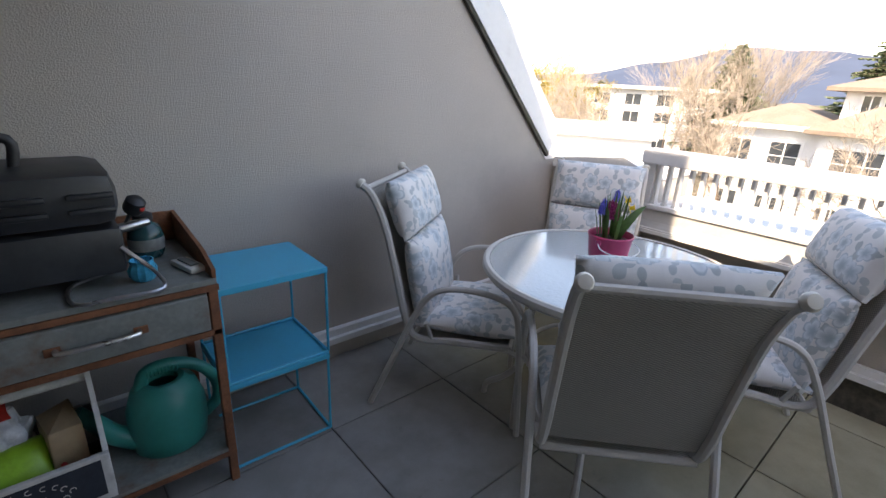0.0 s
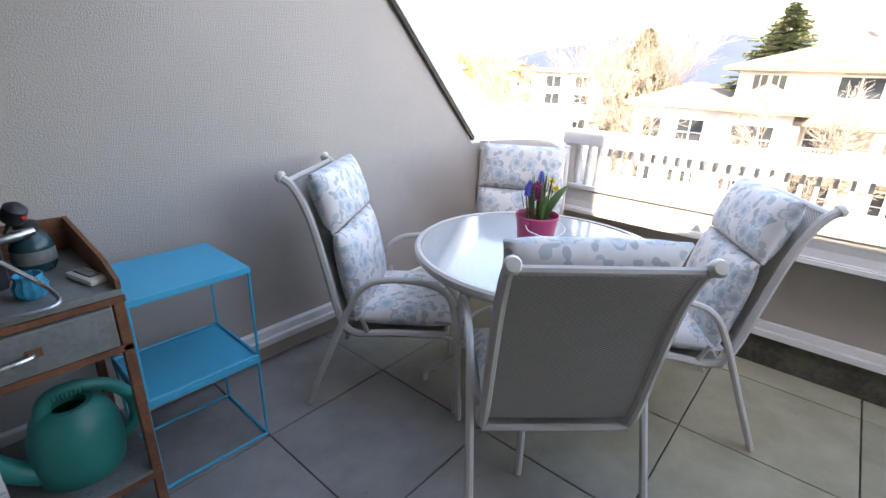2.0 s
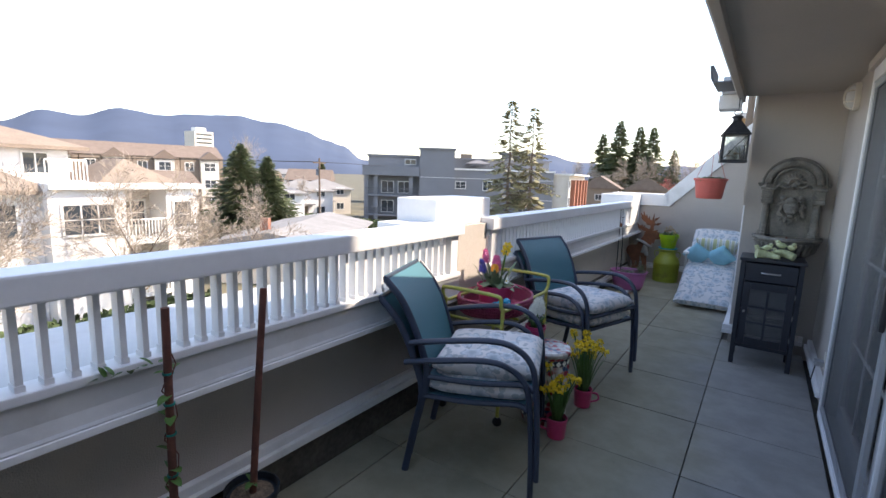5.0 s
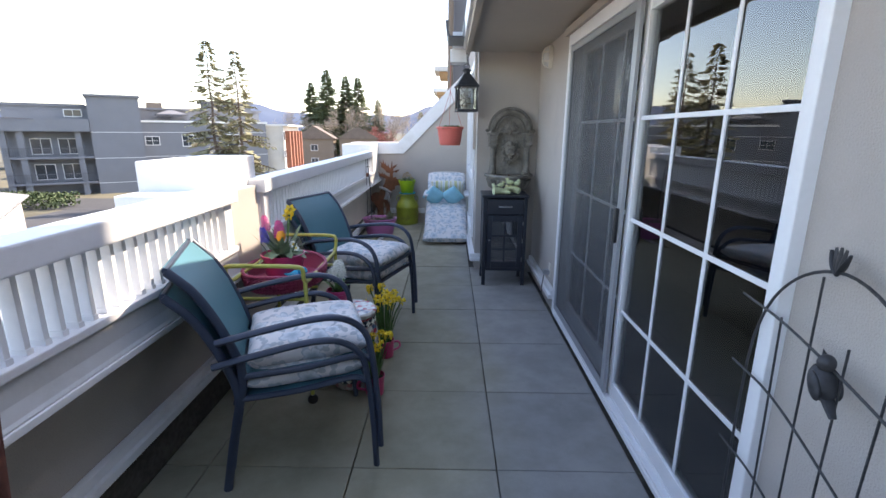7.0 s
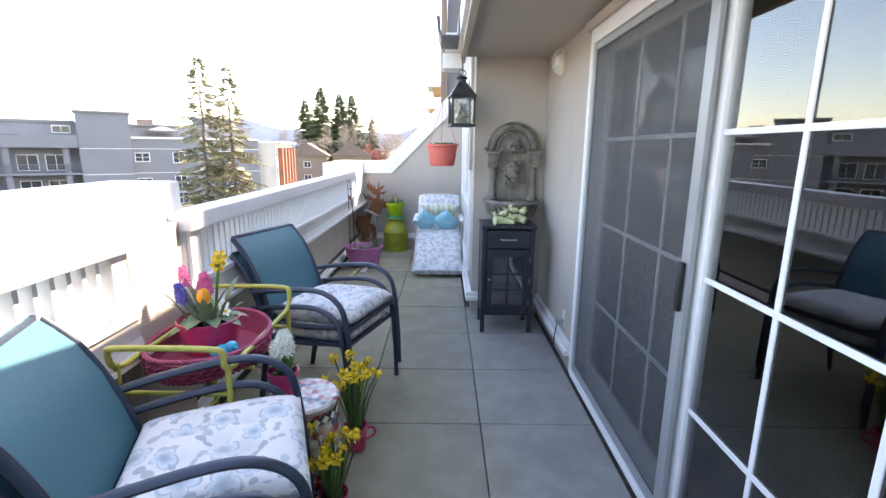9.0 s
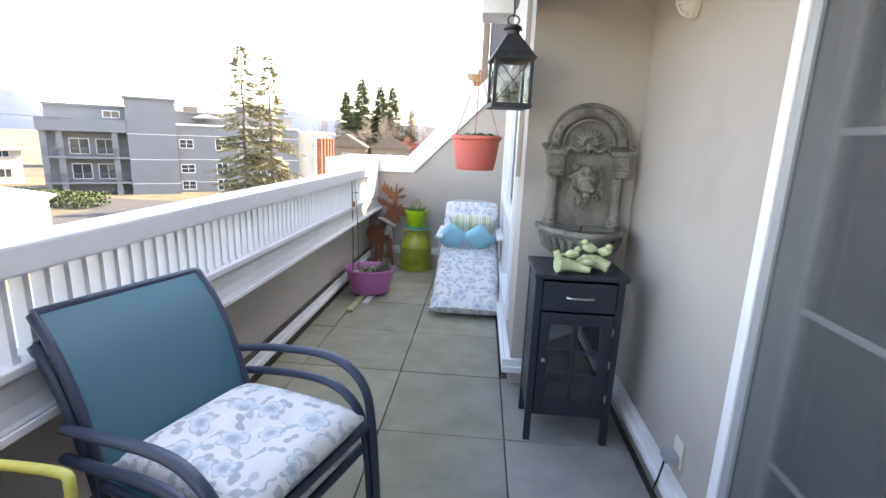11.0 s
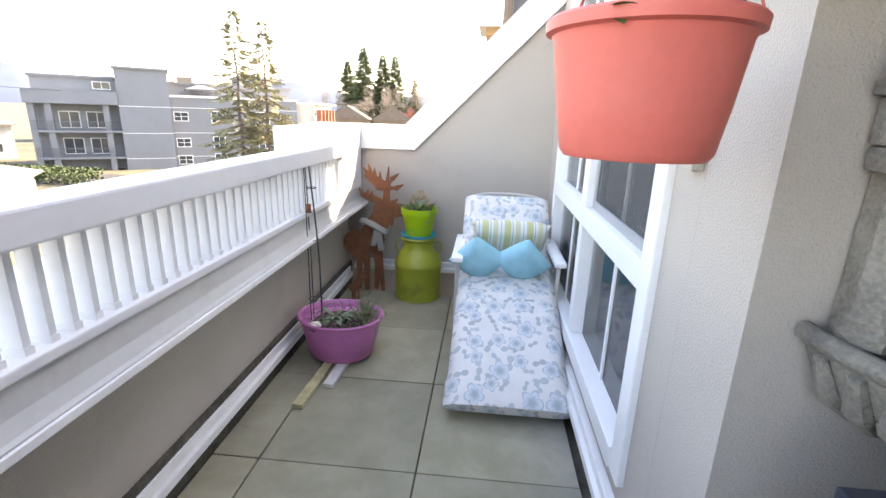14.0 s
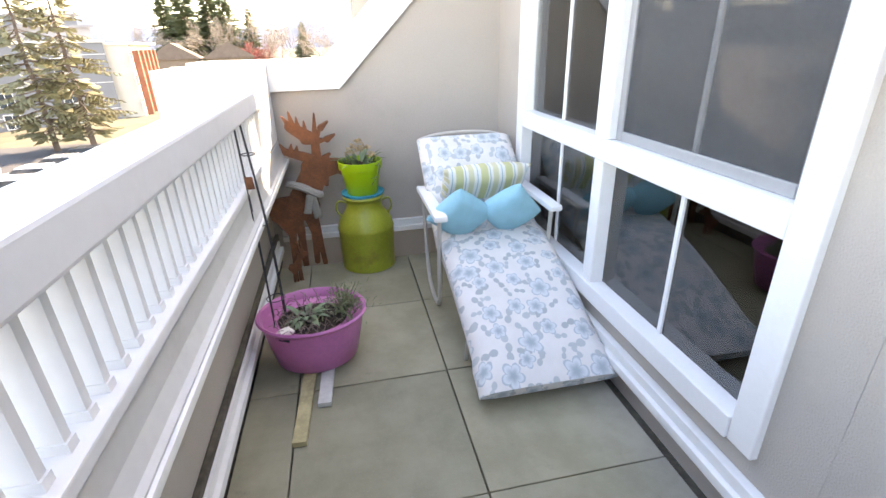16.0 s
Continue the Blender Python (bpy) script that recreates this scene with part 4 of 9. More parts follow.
for x in (-0.22, 0.22):
    part("folding_leg", tube(BM(), smooth_path([(x + 0.04, -0.14, 0.10), (x + 0.10, -0.17, 0.03), (x + 0.10, -0.225, 0.006), (x, -0.225, 0.006), (x - 0.07, -0.215, 0.006), (x - 0.07, -0.10, 0.006), (x + 0.02, -0.10, 0.03)], 5), 0.005, 6), STEEL, grill, "bent bright wire leg", smooth=True)
part("regulator", tube(BM(), [(0.27, 0.02, 0.10), (0.31, 0.02, 0.105), (0.35, 0.03, 0.108)], [0.012, 0.014, 0.010], 10), STEEL, grill, smooth=True)
part("valve_knob", lathe(BM(), [(0, 0), (0.022, 0.0), (0.026, 0.012), (0.024, 0.036), (0.014, 0.045), (0, 0.046)], 16), BLACKPLASTIC, grill, smooth=True, m=pose(0.315, 0.02, 0.145, 25, 20, 0))
part("valve_stem", tube(BM(), [(0.29, 0.02, 0.10), (0.315, 0.02, 0.15)], 0.006, 6), BLACKPLASTIC, grill, smooth=True)
part("ignition_button", lathe(BM(), [(0, 0), (0.009, 0), (0.008, 0.006), (0, 0.008)], 12), REDPLASTIC, grill, "red button", smooth=True, m=pose(0.332, -0.003, 0.155, 90, 0, 40))

gas = thing("gas_canister", pose(0.117, 1.855, 0.796), "dark green gas canister lying beside the grill", "gas canister")
part("canister", lathe(BM(), [(0, 0.0), (0.045, 0.003), (0.052, 0.02), (0.053, 0.075), (0.045, 0.105), (0.024, 0.122), (0.02, 0.132), (0, 0.134)], 28), DARKGREEN, gas, smooth=True)
part("cap", lathe(BM(), [(0.022, 0.122), (0.030, 0.126), (0.030, 0.146), (0.02, 0.152), (0, 0.153)], 20), BLACKPLASTIC, gas, smooth=True)
part("label_band", lathe(BM(), [(0.0536, 0.03), (0.0542, 0.034), (0.0542, 0.066), (0.0536, 0.07)], 28), WORNTIN, gas, smooth=True)

jar = thing("glass_votive", pose(0.067, 1.645, 0.796), "small ribbed turquoise glass votive on the bench", "candle holder")
part("bowl", lathe(BM(), [(0, 0.0), (0.026, 0.0), (0.036, 0.015), (0.038, 0.035), (0.030, 0.052), (0.032, 0.064), (0.029, 0.064), (0.027, 0.052), (0.034, 0.034), (0, 0.008)], 36, wave=0.05, lobes=12), BLUEGLAZE, jar, smooth=True)
remote = thing("brush_block", pose(0.197, 1.67, 0.796, 0, 0, 14), "small white handled scrubbing block on the bench", "brush")
part("block", box(BM(), (-0.027, -0.065, 0.0), (0.027, 0.065, 0.018), 0.007), CREAMPLASTIC, remote, smooth=True)
part("grip", box(BM(), (-0.014, -0.04, 0.0185), (0.014, 0.045, 0.024), 0.003), WORNTIN, remote)


def side_table():
    t = thing("side_table", pose(0.442, 1.75, 0, 0, 0, -1.5), "square turquoise metal cube side table", "side table", "stacked cube tables")
    h, w, d = 0.366, 0.195, 0.175
    part("tabletop", box(BM(), (-w, -d, h - 0.022), (w, d, h), 0.002), TURQ, t)
    for sx in (-1, 1):
        for sy in (-1, 1):
            part("leg", tube(BM(), [(sx * (w - 0.006), sy * (d - 0.006), 0.005), (sx * (w - 0.006), sy * (d - 0.006), h - 0.02)], 0.0055, 8), TURQ, t, smooth=True)
    for sy in (-1, 1):
        part("base_bar", tube(BM(), [(-w + 0.006, sy * (d - 0.006), 0.006), (w - 0.006, sy * (d - 0.006), 0.006)], 0.0058, 8), TURQ, t, smooth=True)
    for sx in (-1, 1):
        part("base_bar", tube(BM(), [(sx * (w - 0.006), -d + 0.006, 0.006), (sx * (w - 0.006), d - 0.006, 0.006)], 0.0058, 8), TURQ, t, smooth=True)
    return t


st = side_table()
tagged(copy_thing(st, pose(0.444, 1.752, 0.366, 0, 0, -0.5)), "square turquoise metal cube side table stacked on another")

wc = thing("watering_can", pose(0.075, 1.70, 0.151) @ Matrix.Scale(1.2, 4), "teal green plastic watering can on the low shelf", "watering can")
part("body", lathe(BM(), [(0, 0.0), (0.085, 0.0), (0.095, 0.012), (0.103, 0.07), (0.10, 0.14), (0.082, 0.195), (0.055, 0.215), (0.04, 0.214), (0.038, 0.20), (0.06, 0.19), (0.09, 0.13), (0, 0.02)], 36, sx=1.0, sy=0.85), CANGREEN, wc, smooth=True)
part("spout", tube(BM(), smooth_path([(-0.085, 0, 0.05), (-0.13, 0, 0.085), (-0.165, 0, 0.14), (-0.20, 0, 0.19)], 5), [0.032 - 0.0009 * k for k in range(16)], 14), CANGREEN, wc, smooth=True)
part("handle", tube(BM(), smooth_path([(-0.06, 0, 0.19), (-0.04, 0, 0.245), (0.02, 0, 0.255), (0.09, 0, 0.225), (0.135, 0, 0.16), (0.135, 0, 0.09), (0.095, 0, 0.055)], 5), 0.017, 12), CANGREEN, wc, smooth=True)
for k in range(9):
    part("grip_ridge", lathe(BM(), [(0.0165, -0.003), (0.0195, 0), (0.0165, 0.003)], 14), CANGREEN, wc, smooth=True, m=Matrix.Translation((-0.035 + 0.009 * k, 0, 0.2475 + 0.004 * math.sin(k / 8 * 3.14))) @ Euler((0, radians(90), 0)).to_matrix().to_4x4())

crate = thing("wooden_caddy", pose(-0.315, 1.69, 0.151) @ Matrix.Diagonal((1.02, 1.35, 1.35, 1.0)), "whitewashed wooden caddy with a black name panel on the shelf", "caddy")
part("base", box(BM(), (-0.2, -0.11, 0.0), (0.2, 0.11, 0.012)), WHITEWASH, crate)
for sy in (-1, 1):
    part("side_board", box(BM(), (-0.2, sy * 0.11 - 0.006, 0.0125), (0.2, sy * 0.11 + 0.006, 0.125), 0.002), WHITEWASH, crate)
for sx in (-1, 1):
    bm = BM()
    extrude_profile(bm, [(-0.104, 0.0125), (-0.104, 0.125), (-0.02, 0.29), (0.02, 0.29), (0.104, 0.125), (0.104, 0.0125)], sx * 0.194 - 0.007, sx * 0.194 + 0.007, 'x')
    part("end_board", bm, WHITEWASH, crate)
part("carry_bar", tube(BM(), [(-0.187, 0, 0.265), (0.187, 0, 0.265)], 0.012, 10), WHITEWASH, crate, smooth=True)
panel = part("name_panel", box(BM(), (-0.178, -0.1185, 0.022), (0.178, -0.1165, 0.115), 0.0005), CHALK, crate, "matt black panel with a white wreath")


def lettering(text, size, m, material, parent, name="lettering"):
    cu = bpy.data.curves.new(name, 'FONT')
    cu.body, cu.size, cu.align_x, cu.align_y, cu.extrude = text, size, 'CENTER', 'CENTER', 0.0006
    ob = new(name, cu)
    me = bpy.data.meshes.new_from_object(ob)
    bpy.data.objects.remove(ob)
    me.materials.append(material)
    o = new(name, me)
    o.parent = parent
    o.matrix_basis = m
    return o


lettering("MAISON", 0.026, pose(0, -0.1195, 0.066, 90, 0, 0), WHITEWASH, panel)
bm = BM()
for k in range(18):
    a = 2 * math.pi * k / 18
    p = Vector((0.092 * math.cos(a), -0.1195, 0.068 + 0.036 * math.sin(a)))
    if abs(math.sin(a)) < 0.25:
        p.x += 0.012 * (1 if math.cos(a) > 0 else -1)
    tube(bm, [p + Vector((0.008 * math.cos(a + q), 0, 0.006 * math.sin(a + q))) for q in (0, 1, 2, 3, 4)], 0.0011, 4)
part("wreath", bm, WHITEWASH, panel, "white scroll wreath")
bag = thing("soil_bag", pose(-0.365, 1.655, 0.17, 0, 0, 4) @ Matrix.Scale(1.15, 4), "lime green plastic bag of plant food in the caddy", "bag")
part("bag", pillow(BM(), 0.25, 0.17, 0.11, pose(0, 0, 0.075, 55, 0, 0)), LIMEBAG, bag, smooth=True, sharp=70)
part("red_stripe", pillow(BM(), 0.028, 0.172, 0.10, pose(0.125, 0, 0.075, 55, 0, 0), 4, 10), REDPLASTIC, bag, "red printed edge", smooth=True, sharp=70)
pb = thing("paper_bag", pose(-0.208, 1.695, 0.169, 0, 0, 8) @ Matrix.Scale(1.3, 4), "brown paper bag standing in the caddy", "bag")
bm = BM()
box(bm, (-0.035, -0.06, 0.0), (0.035, 0.06, 0.17), 0.004)
for v in bm.verts:
    v.co += Vector((0.01 * noise.noise(v.co * 14), 0.01 * noise.noise(v.co * 17), 0.012 * noise.noise(v.co * 21) if v.co.z > 0.1 else 0))
part("bag", bm, PAPER, pb)
cb = thing("plastic_bag", pose(-0.40, 1.745, 0.17) @ Matrix.Scale(1.2, 4), "crumpled clear plastic bag with red print in the caddy", "bag")
bm = BM()
bmesh.ops.create_icosphere(bm, subdivisions=4, radius=1.0, matrix=Matrix.Translation((0, 0, 0.14)) @ Matrix.Diagonal((0.11, 0.06, 0.10, 1)))
for v in bm.verts:
    v.co *= 1 + 0.22 * noise.noise(v.co * 26)
part("bag", bm, CLEARBAG, cb, smooth=True)
part("red_print", pillow(BM(), 0.11, 0.05, 0.02, pose(0.02, -0.02, 0.225, 20, 0, 10), 6, 6), REDPLASTIC, cb, "red printed patch", smooth=True)


# ---- the two stacks of teal chairs ----
def teal_chair(m, label):
    c = thing("stacking_chair", m, label, "chair", "stacked teal chairs")
    for s in (-1, 1):
        x = 0.285 * s
        part("arm_leg", tube(BM(), smooth_path([(x * 0.96, -0.30, 0.545), (x, -0.15, 0.575), (x, 0.05, 0.60), (x, 0.16, 0.585), (x, 0.235, 0.52), (x, 0.262, 0.40), (x, 0.278, 0.2), (x, 0.285, 0.0)], 4), 0.0165, 10, flat=0.8), SLATE, c, smooth=True)
        x = 0.245 * s
        part("back_post", tube(BM(), smooth_path([(x, -0.30, 0.0), (x, -0.262, 0.2), (x, -0.225, 0.385), (x, -0.265, 0.55), (x, -0.345, 0.72), (x, -0.43, 0.818)], 4), 0.0165, 10, flat=0.8), SLATE, c, smooth=True)
        part("seat_rail", tube(BM(), smooth_path([(x, -0.23, 0.385), (x, 0.0, 0.385), (x, 0.2, 0.405), (0.28 * s, 0.255, 0.40)], 4), 0.013, 8), SLATE, c, smooth=True)
    part("front_bar", tube(BM(), [(-0.27, 0.255, 0.40), (0.27, 0.255, 0.40)], 0.013, 8), SLATE, c, smooth=True)
    part("rear_bar", tube(BM(), [(-0.245, -0.235, 0.37), (0.245, -0.235, 0.37)], 0.013, 8), SLATE, c, smooth=True)
    part("top_bar", tube(BM(), [(-0.245, -0.432, 0.82), (0.245, -0.432, 0.82)], 0.011, 8), SLATE, c, smooth=True)
    part("back_sling", sheet(BM(), [(-0.222, 0.42), (-0.25, 0.52), (-0.293, 0.64), (-0.345, 0.735), (-0.39, 0.786), (-0.437, 0.832)], 0.243), TEAL, c, "teal mesh back", smooth=True)
    part("seat_sling", sheet(BM(), [(0.245, 0.412), (0.1, 0.398), (-0.1, 0.388), (-0.22, 0.392)], 0.243, belly=0.015), TEAL, c, "teal mesh seat", smooth=True)
    cu = thing("seat_cushion", m, "tufted floral seat cushion on a stacking chair", "cushion", "tufted seat cushions")
    part("pad", pillow(BM(), 0.47, 0.47, 0.12, pose(0, 0.03, 0.443, 1.5, 0, 0), 22, 22, corner=4, tufts=((-0.36, -0.36), (0.36, -0.36), (-0.36, 0.36), (0.36, 0.36), (0, 0))), FLORAL, cu, smooth=True, sharp=60)


for (x, y, fx, fy) in ((2.115, -2.295, -0.94, -0.34), (2.085, -3.67, -0.95, 0.32)):
    teal_chair(toward(x, y, fx, fy), "slate metal stacking chair with a teal mesh sling")
    teal_chair(toward(x + 0.02 * fx, y + 0.02 * fy, fx, fy, 0.092), "slate metal chair with a teal mesh sling, stacked on another")

stool = thing("garden_stool", pose(1.985, -2.82, 0), "painted ceramic drum stool with red and navy flowers", "stool")
part("drum", lathe(BM(), [(0, 0.0), (0.115, 0.0), (0.120, 0.01), (0.124, 0.06), (0.142, 0.15), (0.146, 0.22), (0.142, 0.30), (0.128, 0.37), (0.125, 0.40), (0.138, 0.415), (0.140, 0.43), (0.130, 0.44), (0, 0.446)], 40), MOSAIC_M, stool, smooth=True)
for z, r in ((0.065, 0.1262), (0.38, 0.1285)):
    part("band", lathe(BM(), [(r - 0.004, z - 0.02), (r + 0.002, z - 0.018), (r + 0.002, z + 0.012), (r - 0.003, z + 0.014)], 40), CHALK, stool, "navy and white painted band", smooth=True)
    for k in range(20):
        a = 2 * math.pi * k / 20
        part("lozenge", box(BM(), (-0.002, -0.012, -0.012), (0.002, 0.012, 0.012), 0.001), WHITEPETAL, stool, m=Matrix.Translation(((r + 0.001) * math.cos(a), (r + 0.001) * math.sin(a), z - 0.003)) @ Euler((radians(45), 0, a)).to_matrix().to_4x4())

hy = thing("hyacinth_pot", pose(2.05, -2.80, 0.447), "white hyacinth in a magenta pot on the ceramic stool", "potted plant")
part("pot", lathe(BM(), [(0, 0.0), (0.042, 0.0), (0.045, 0.005), (0.054, 0.085), (0.059, 0.088), (0.059, 0.104), (0.054, 0.105), (0.050, 0.085), (0, 0.084)], 32), PINKMETAL, hy, smooth=True)
part("soil", lathe(BM(), [(0.05, 0.085), (0.03, 0.091), (0, 0.092)], 20), SOIL, hy, smooth=True)
part("flower_spike", spike(BM(), (-0.01, 0.0, 0.175), (-0.015, 0.01, 0.255), 0.036, 60, 0.018), WHITEPETAL, hy, "white hyacinth blossom", fix=False)
part("flower_spike", spike(BM(), (0.025, -0.02, 0.15), (0.03, -0.025, 0.20), 0.028, 40, 0.016), WHITEPETAL, hy, "white hyacinth blossom", fix=False)
bm = BM()
for k in range(9):
    a = k * 0.72
    blade(bm, (0.015 * math.cos(a), 0.015 * math.sin(a), 0.088), (0.075 * math.cos(a), 0.075 * math.sin(a), 0.15 + 0.03 * math.sin(k * 2.1)), 0.026, 0.2)
part("leaves", bm, GREEN, hy, smooth=True, fix=False)
part("stem", tube(BM(), [(0, 0, 0.088), (-0.012, 0.005, 0.24)], 0.005, 6), GREEN, hy, smooth=True)

# ---- the cart with its wicker tray ----
cart = thing("garden_cart", pose(2.335, -2.88, 0, 0, 0, 0), "olive yellow tubular garden cart with looped handles", "cart")
CX, CY = 0.185, 0.335
for s in (-1, 1):
    part("handle_loop", tube(BM(), smooth_path([(-CX, s * 0.20, 0.66), (-CX, s * (CY - 0.06), 0.66), (-CX, s * (CY - 0.01), 0.685), (-CX, s * CY, 0.735), (-CX + 0.03, s * (CY + 0.01), 0.752), (0, s * (CY + 0.012), 0.755), (CX - 0.03, s * (CY + 0.01), 0.752), (CX, s * CY, 0.735), (CX, s * (CY - 0.01), 0.685), (CX, s * (CY - 0.06), 0.66), (CX, s * 0.20, 0.66)], 4), 0.0105, 10), CARTMETAL, cart, smooth=True)
    part("side_rail", tube(BM(), [(s * CX, -CY + 0.10, 0.66), (s * CX, CY - 0.10, 0.66)], 0.0095, 8), CARTMETAL, cart, smooth=True)
    part("end_rail", tube(BM(), [(-CX, s * (CY - 0.03), 0.575), (CX, s * (CY - 0.03), 0.575)], 0.0095, 8), CARTMETAL, cart, smooth=True)
    part("tray_support", tube(BM(), [(-CX, s * 0.10, 0.57), (CX, s * 0.10, 0.57)], 0.008, 8), CARTMETAL, cart, smooth=True)
    part("low_rail", tube(BM(), [(s * CX, -CY + 0.03, 0.20), (s * CX, CY - 0.03, 0.20)], 0.0095, 8), CARTMETAL, cart, smooth=True)
    for t in (-1, 1):
        part("leg", tube(BM(), [(s * CX, t * (CY - 0.03), 0.055), (s * CX, t * (CY - 0.03), 0.68)], 0.0105, 10), CARTMETAL, cart, smooth=True)
        part("castor", lathe(BM(), [(0.006, -0.011), (0.022, -0.011), (0.026, -0.006), (0.026, 0.006), (0.022, 0.011), (0.006, 0.011)], 18), BLACKPLASTIC, cart, smooth=True, m=pose(s * CX, t * (CY - 0.03), 0.026, 90, 0, 20))
        part("castor_fork", tube(BM(), [(s * CX, t * (CY - 0.03), 0.03), (s * CX, t * (CY - 0.03), 0.06)], 0.008, 8), STEEL, cart, smooth=True)
tray = thing("wicker_tray", pose(2.345, -2.865, 0.579) @ Matrix.Diagonal((1.12, 1.12, 1.0, 1.0)), "oval magenta wicker tray on the garden cart", "tray")
part("base", lathe(BM(), [(0, 0.0), (0.165, 0.0), (0.17, 0.006), (0.165, 0.012), (0, 0.012)], 48, sx=1.0, sy=1.32), WICKER, tray, smooth=True)
part("side", lathe(BM(), [(0.165, 0.0), (0.180, 0.04), (0.187, 0.082), (0.180, 0.082), (0.172, 0.04), (0.160, 0.01)], 48, sx=1.0, sy=1.30), WICKER, tray, smooth=True)
part("rim", tube(BM(), [(0.185 * math.cos(2 * math.pi * k / 40), 0.185 * 1.30 * math.sin(2 * math.pi * k / 40), 0.085 + 0.012 * abs(math.sin(2 * math.pi * k / 40)) ** 6) for k in range(40)], 0.009, 8, closed=True), WICKER, tray, smooth=True)
for k in range(64):
    a = 2 * math.pi * k / 64
    c, s = math.cos(a), math.sin(a)
    part("strand", tube(BM(), [(0.171 * c, 0.171 * 1.30 * s, 0.002), (0.186 * c, 0.186 * 1.30 * s, 0.045), (0.190 * c, 0.190 * 1.30 * s, 0.080)], 0.0045, 5), WICKER, tray, smooth=True)
for k in range(4):
    z = 0.016 + 0.018 * k
    r = 0.179 + 0.0035 * k
    part("weft", tube(BM(), [((r + 0.003 * (-1) ** (j + k)) * math.cos(2 * math.pi * j / 64), (r + 0.003 * (-1) ** (j + k)) * 1.30 * math.sin(2 * math.pi * j / 64), z) for j in range(64)], 0.0055, 5, closed=True), WICKER, tray, smooth=True)

bowl = thing("spring_planter", pose(2.37, -2.905, 0.592) @ Matrix.Scale(1.1, 4), "magenta embossed planter of spring flowers on the wicker tray", "potted plant")
part("planter", lathe(BM(), [(0, 0.0), (0.078, 0.0), (0.088, 0.02), (0.102, 0.10), (0.107, 0.118), (0.103, 0.12), (0.096, 0.10), (0, 0.10)], 40, wave=0.012, lobes=20), PINKMETAL, bowl, smooth=True)
part("soil", lathe(BM(), [(0.097, 0.10), (0.05, 0.112), (0, 0.114)], 24), SOIL, bowl, smooth=True)
rnd = random.Random(4)
bm = BM()
for k in range(44):
    a = rnd.uniform(0, 6.28)
    r = rnd.uniform(0.0, 0.07)
    l = rnd.uniform(0.07, 0.17)
    blade(bm, (r * math.cos(a), r * math.sin(a), 0.10), ((r + l * 0.6) * math.cos(a), (r + l * 0.6) * math.sin(a), 0.10 + l * rnd.uniform(0.35, 1.0)), rnd.uniform(0.012, 0.022), 0.15)
part("leaves", bm, PALEGREEN, bowl, smooth=True, fix=False)
bm = BM()
for k, a in enumerate((2.2, 2.9, 0.8, 1.5, 3.6, 0.1, 5.0, 4.3)):
    blade(bm, (0.03 * math.cos(a), 0.03 * math.sin(a), 0.11), (0.135 * math.cos(a), 0.135 * math.sin(a), 0.12 - 0.02 * (k % 3)), 0.06, 0.30, 8)
part("broad_leaves", bm, PALEGREEN, bowl, "broad grey-green leaves", smooth=True, fix=False)
part("pink_hyacinth", spike(BM(), (0.02, -0.03, 0.19), (0.025, -0.04, 0.265), 0.026, 80, 0.012), PINKPETAL, bowl, "pink hyacinth spike", fix=False)
part("blue_hyacinth", spike(BM(), (0.07, 0.03, 0.18), (0.08, 0.035, 0.25), 0.020, 60, 0.010), BLUEPETAL, bowl, "blue-violet hyacinth spike", fix=False)
part("lilac_hyacinth", spike(BM(), (0.075, -0.01, 0.23), (0.085, -0.012, 0.30), 0.020, 50, 0.010), PINKPETAL, bowl, "pink hyacinth spike", fix=False)
tulip = part("tulip", lathe(BM(), [(0, 0.0), (0.014, 0.004), (0.022, 0.018), (0.021, 0.036), (0.012, 0.052), (0.008, 0.05), (0.016, 0.034), (0, 0.01)], 18, at=(-0.02, 0.06, 0.19), wave=0.06, lobes=3), ORANGE, bowl, "orange tulip", smooth=True)
for x, y, z in ((-0.06, 0.01, 0.165), (-0.075, 0.025, 0.15), (-0.05, -0.02, 0.16)):
    bm = BM()
    for k in range(5):
        a = 2 * math.pi * k / 5
        c, s = math.cos(a), math.sin(a)
        bm.faces.new([bm.verts.new(v) for v in ((0, 0, 0), (0.012 * c - 0.008 * s, 0.012 * s + 0.008 * c, 0.003), (0.02 * c, 0.02 * s, 0.001), (0.012 * c + 0.008 * s, 0.012 * s - 0.008 * c, 0.003))])
    part("primrose", bm, WHITEPETAL, bowl, "white primrose", fix=False, m=Matrix.Translation((x, y, z)) @ Vector((-0.5, 0.6, 0.6)).to_track_quat('Z', 'Y').to_matrix().to_4x4())
    part("primrose_eye", lathe(BM(), [(0, 0.002), (0.006, 0.003), (0.004, 0.006), (0, 0.007)], 10), YELLOW, bowl, "yellow flower centre", m=Matrix.Translation((x, y, z)) @ Vector((-0.5, 0.6, 0.6)).to_track_quat('Z', 'Y').to_matrix().to_4x4())
for x, y, z in ((-0.035, -0.05, 0.33), (-0.02, -0.06, 0.30)):
    part("stem", tube(BM(), [(x * 0.4, y * 0.4, 0.10), (x, y, z)], 0.0028, 5), GREEN, bowl, smooth=True)
    f = new("daffodil_flower", DAFFODIL)
    f.parent = bowl
    f.matrix_basis = Matrix.Translation((x, y, z)) @ Vector((-0.4, 0.8, 0.1)).to_track_quat('Z', 'Y').to_matrix().to_4x4()


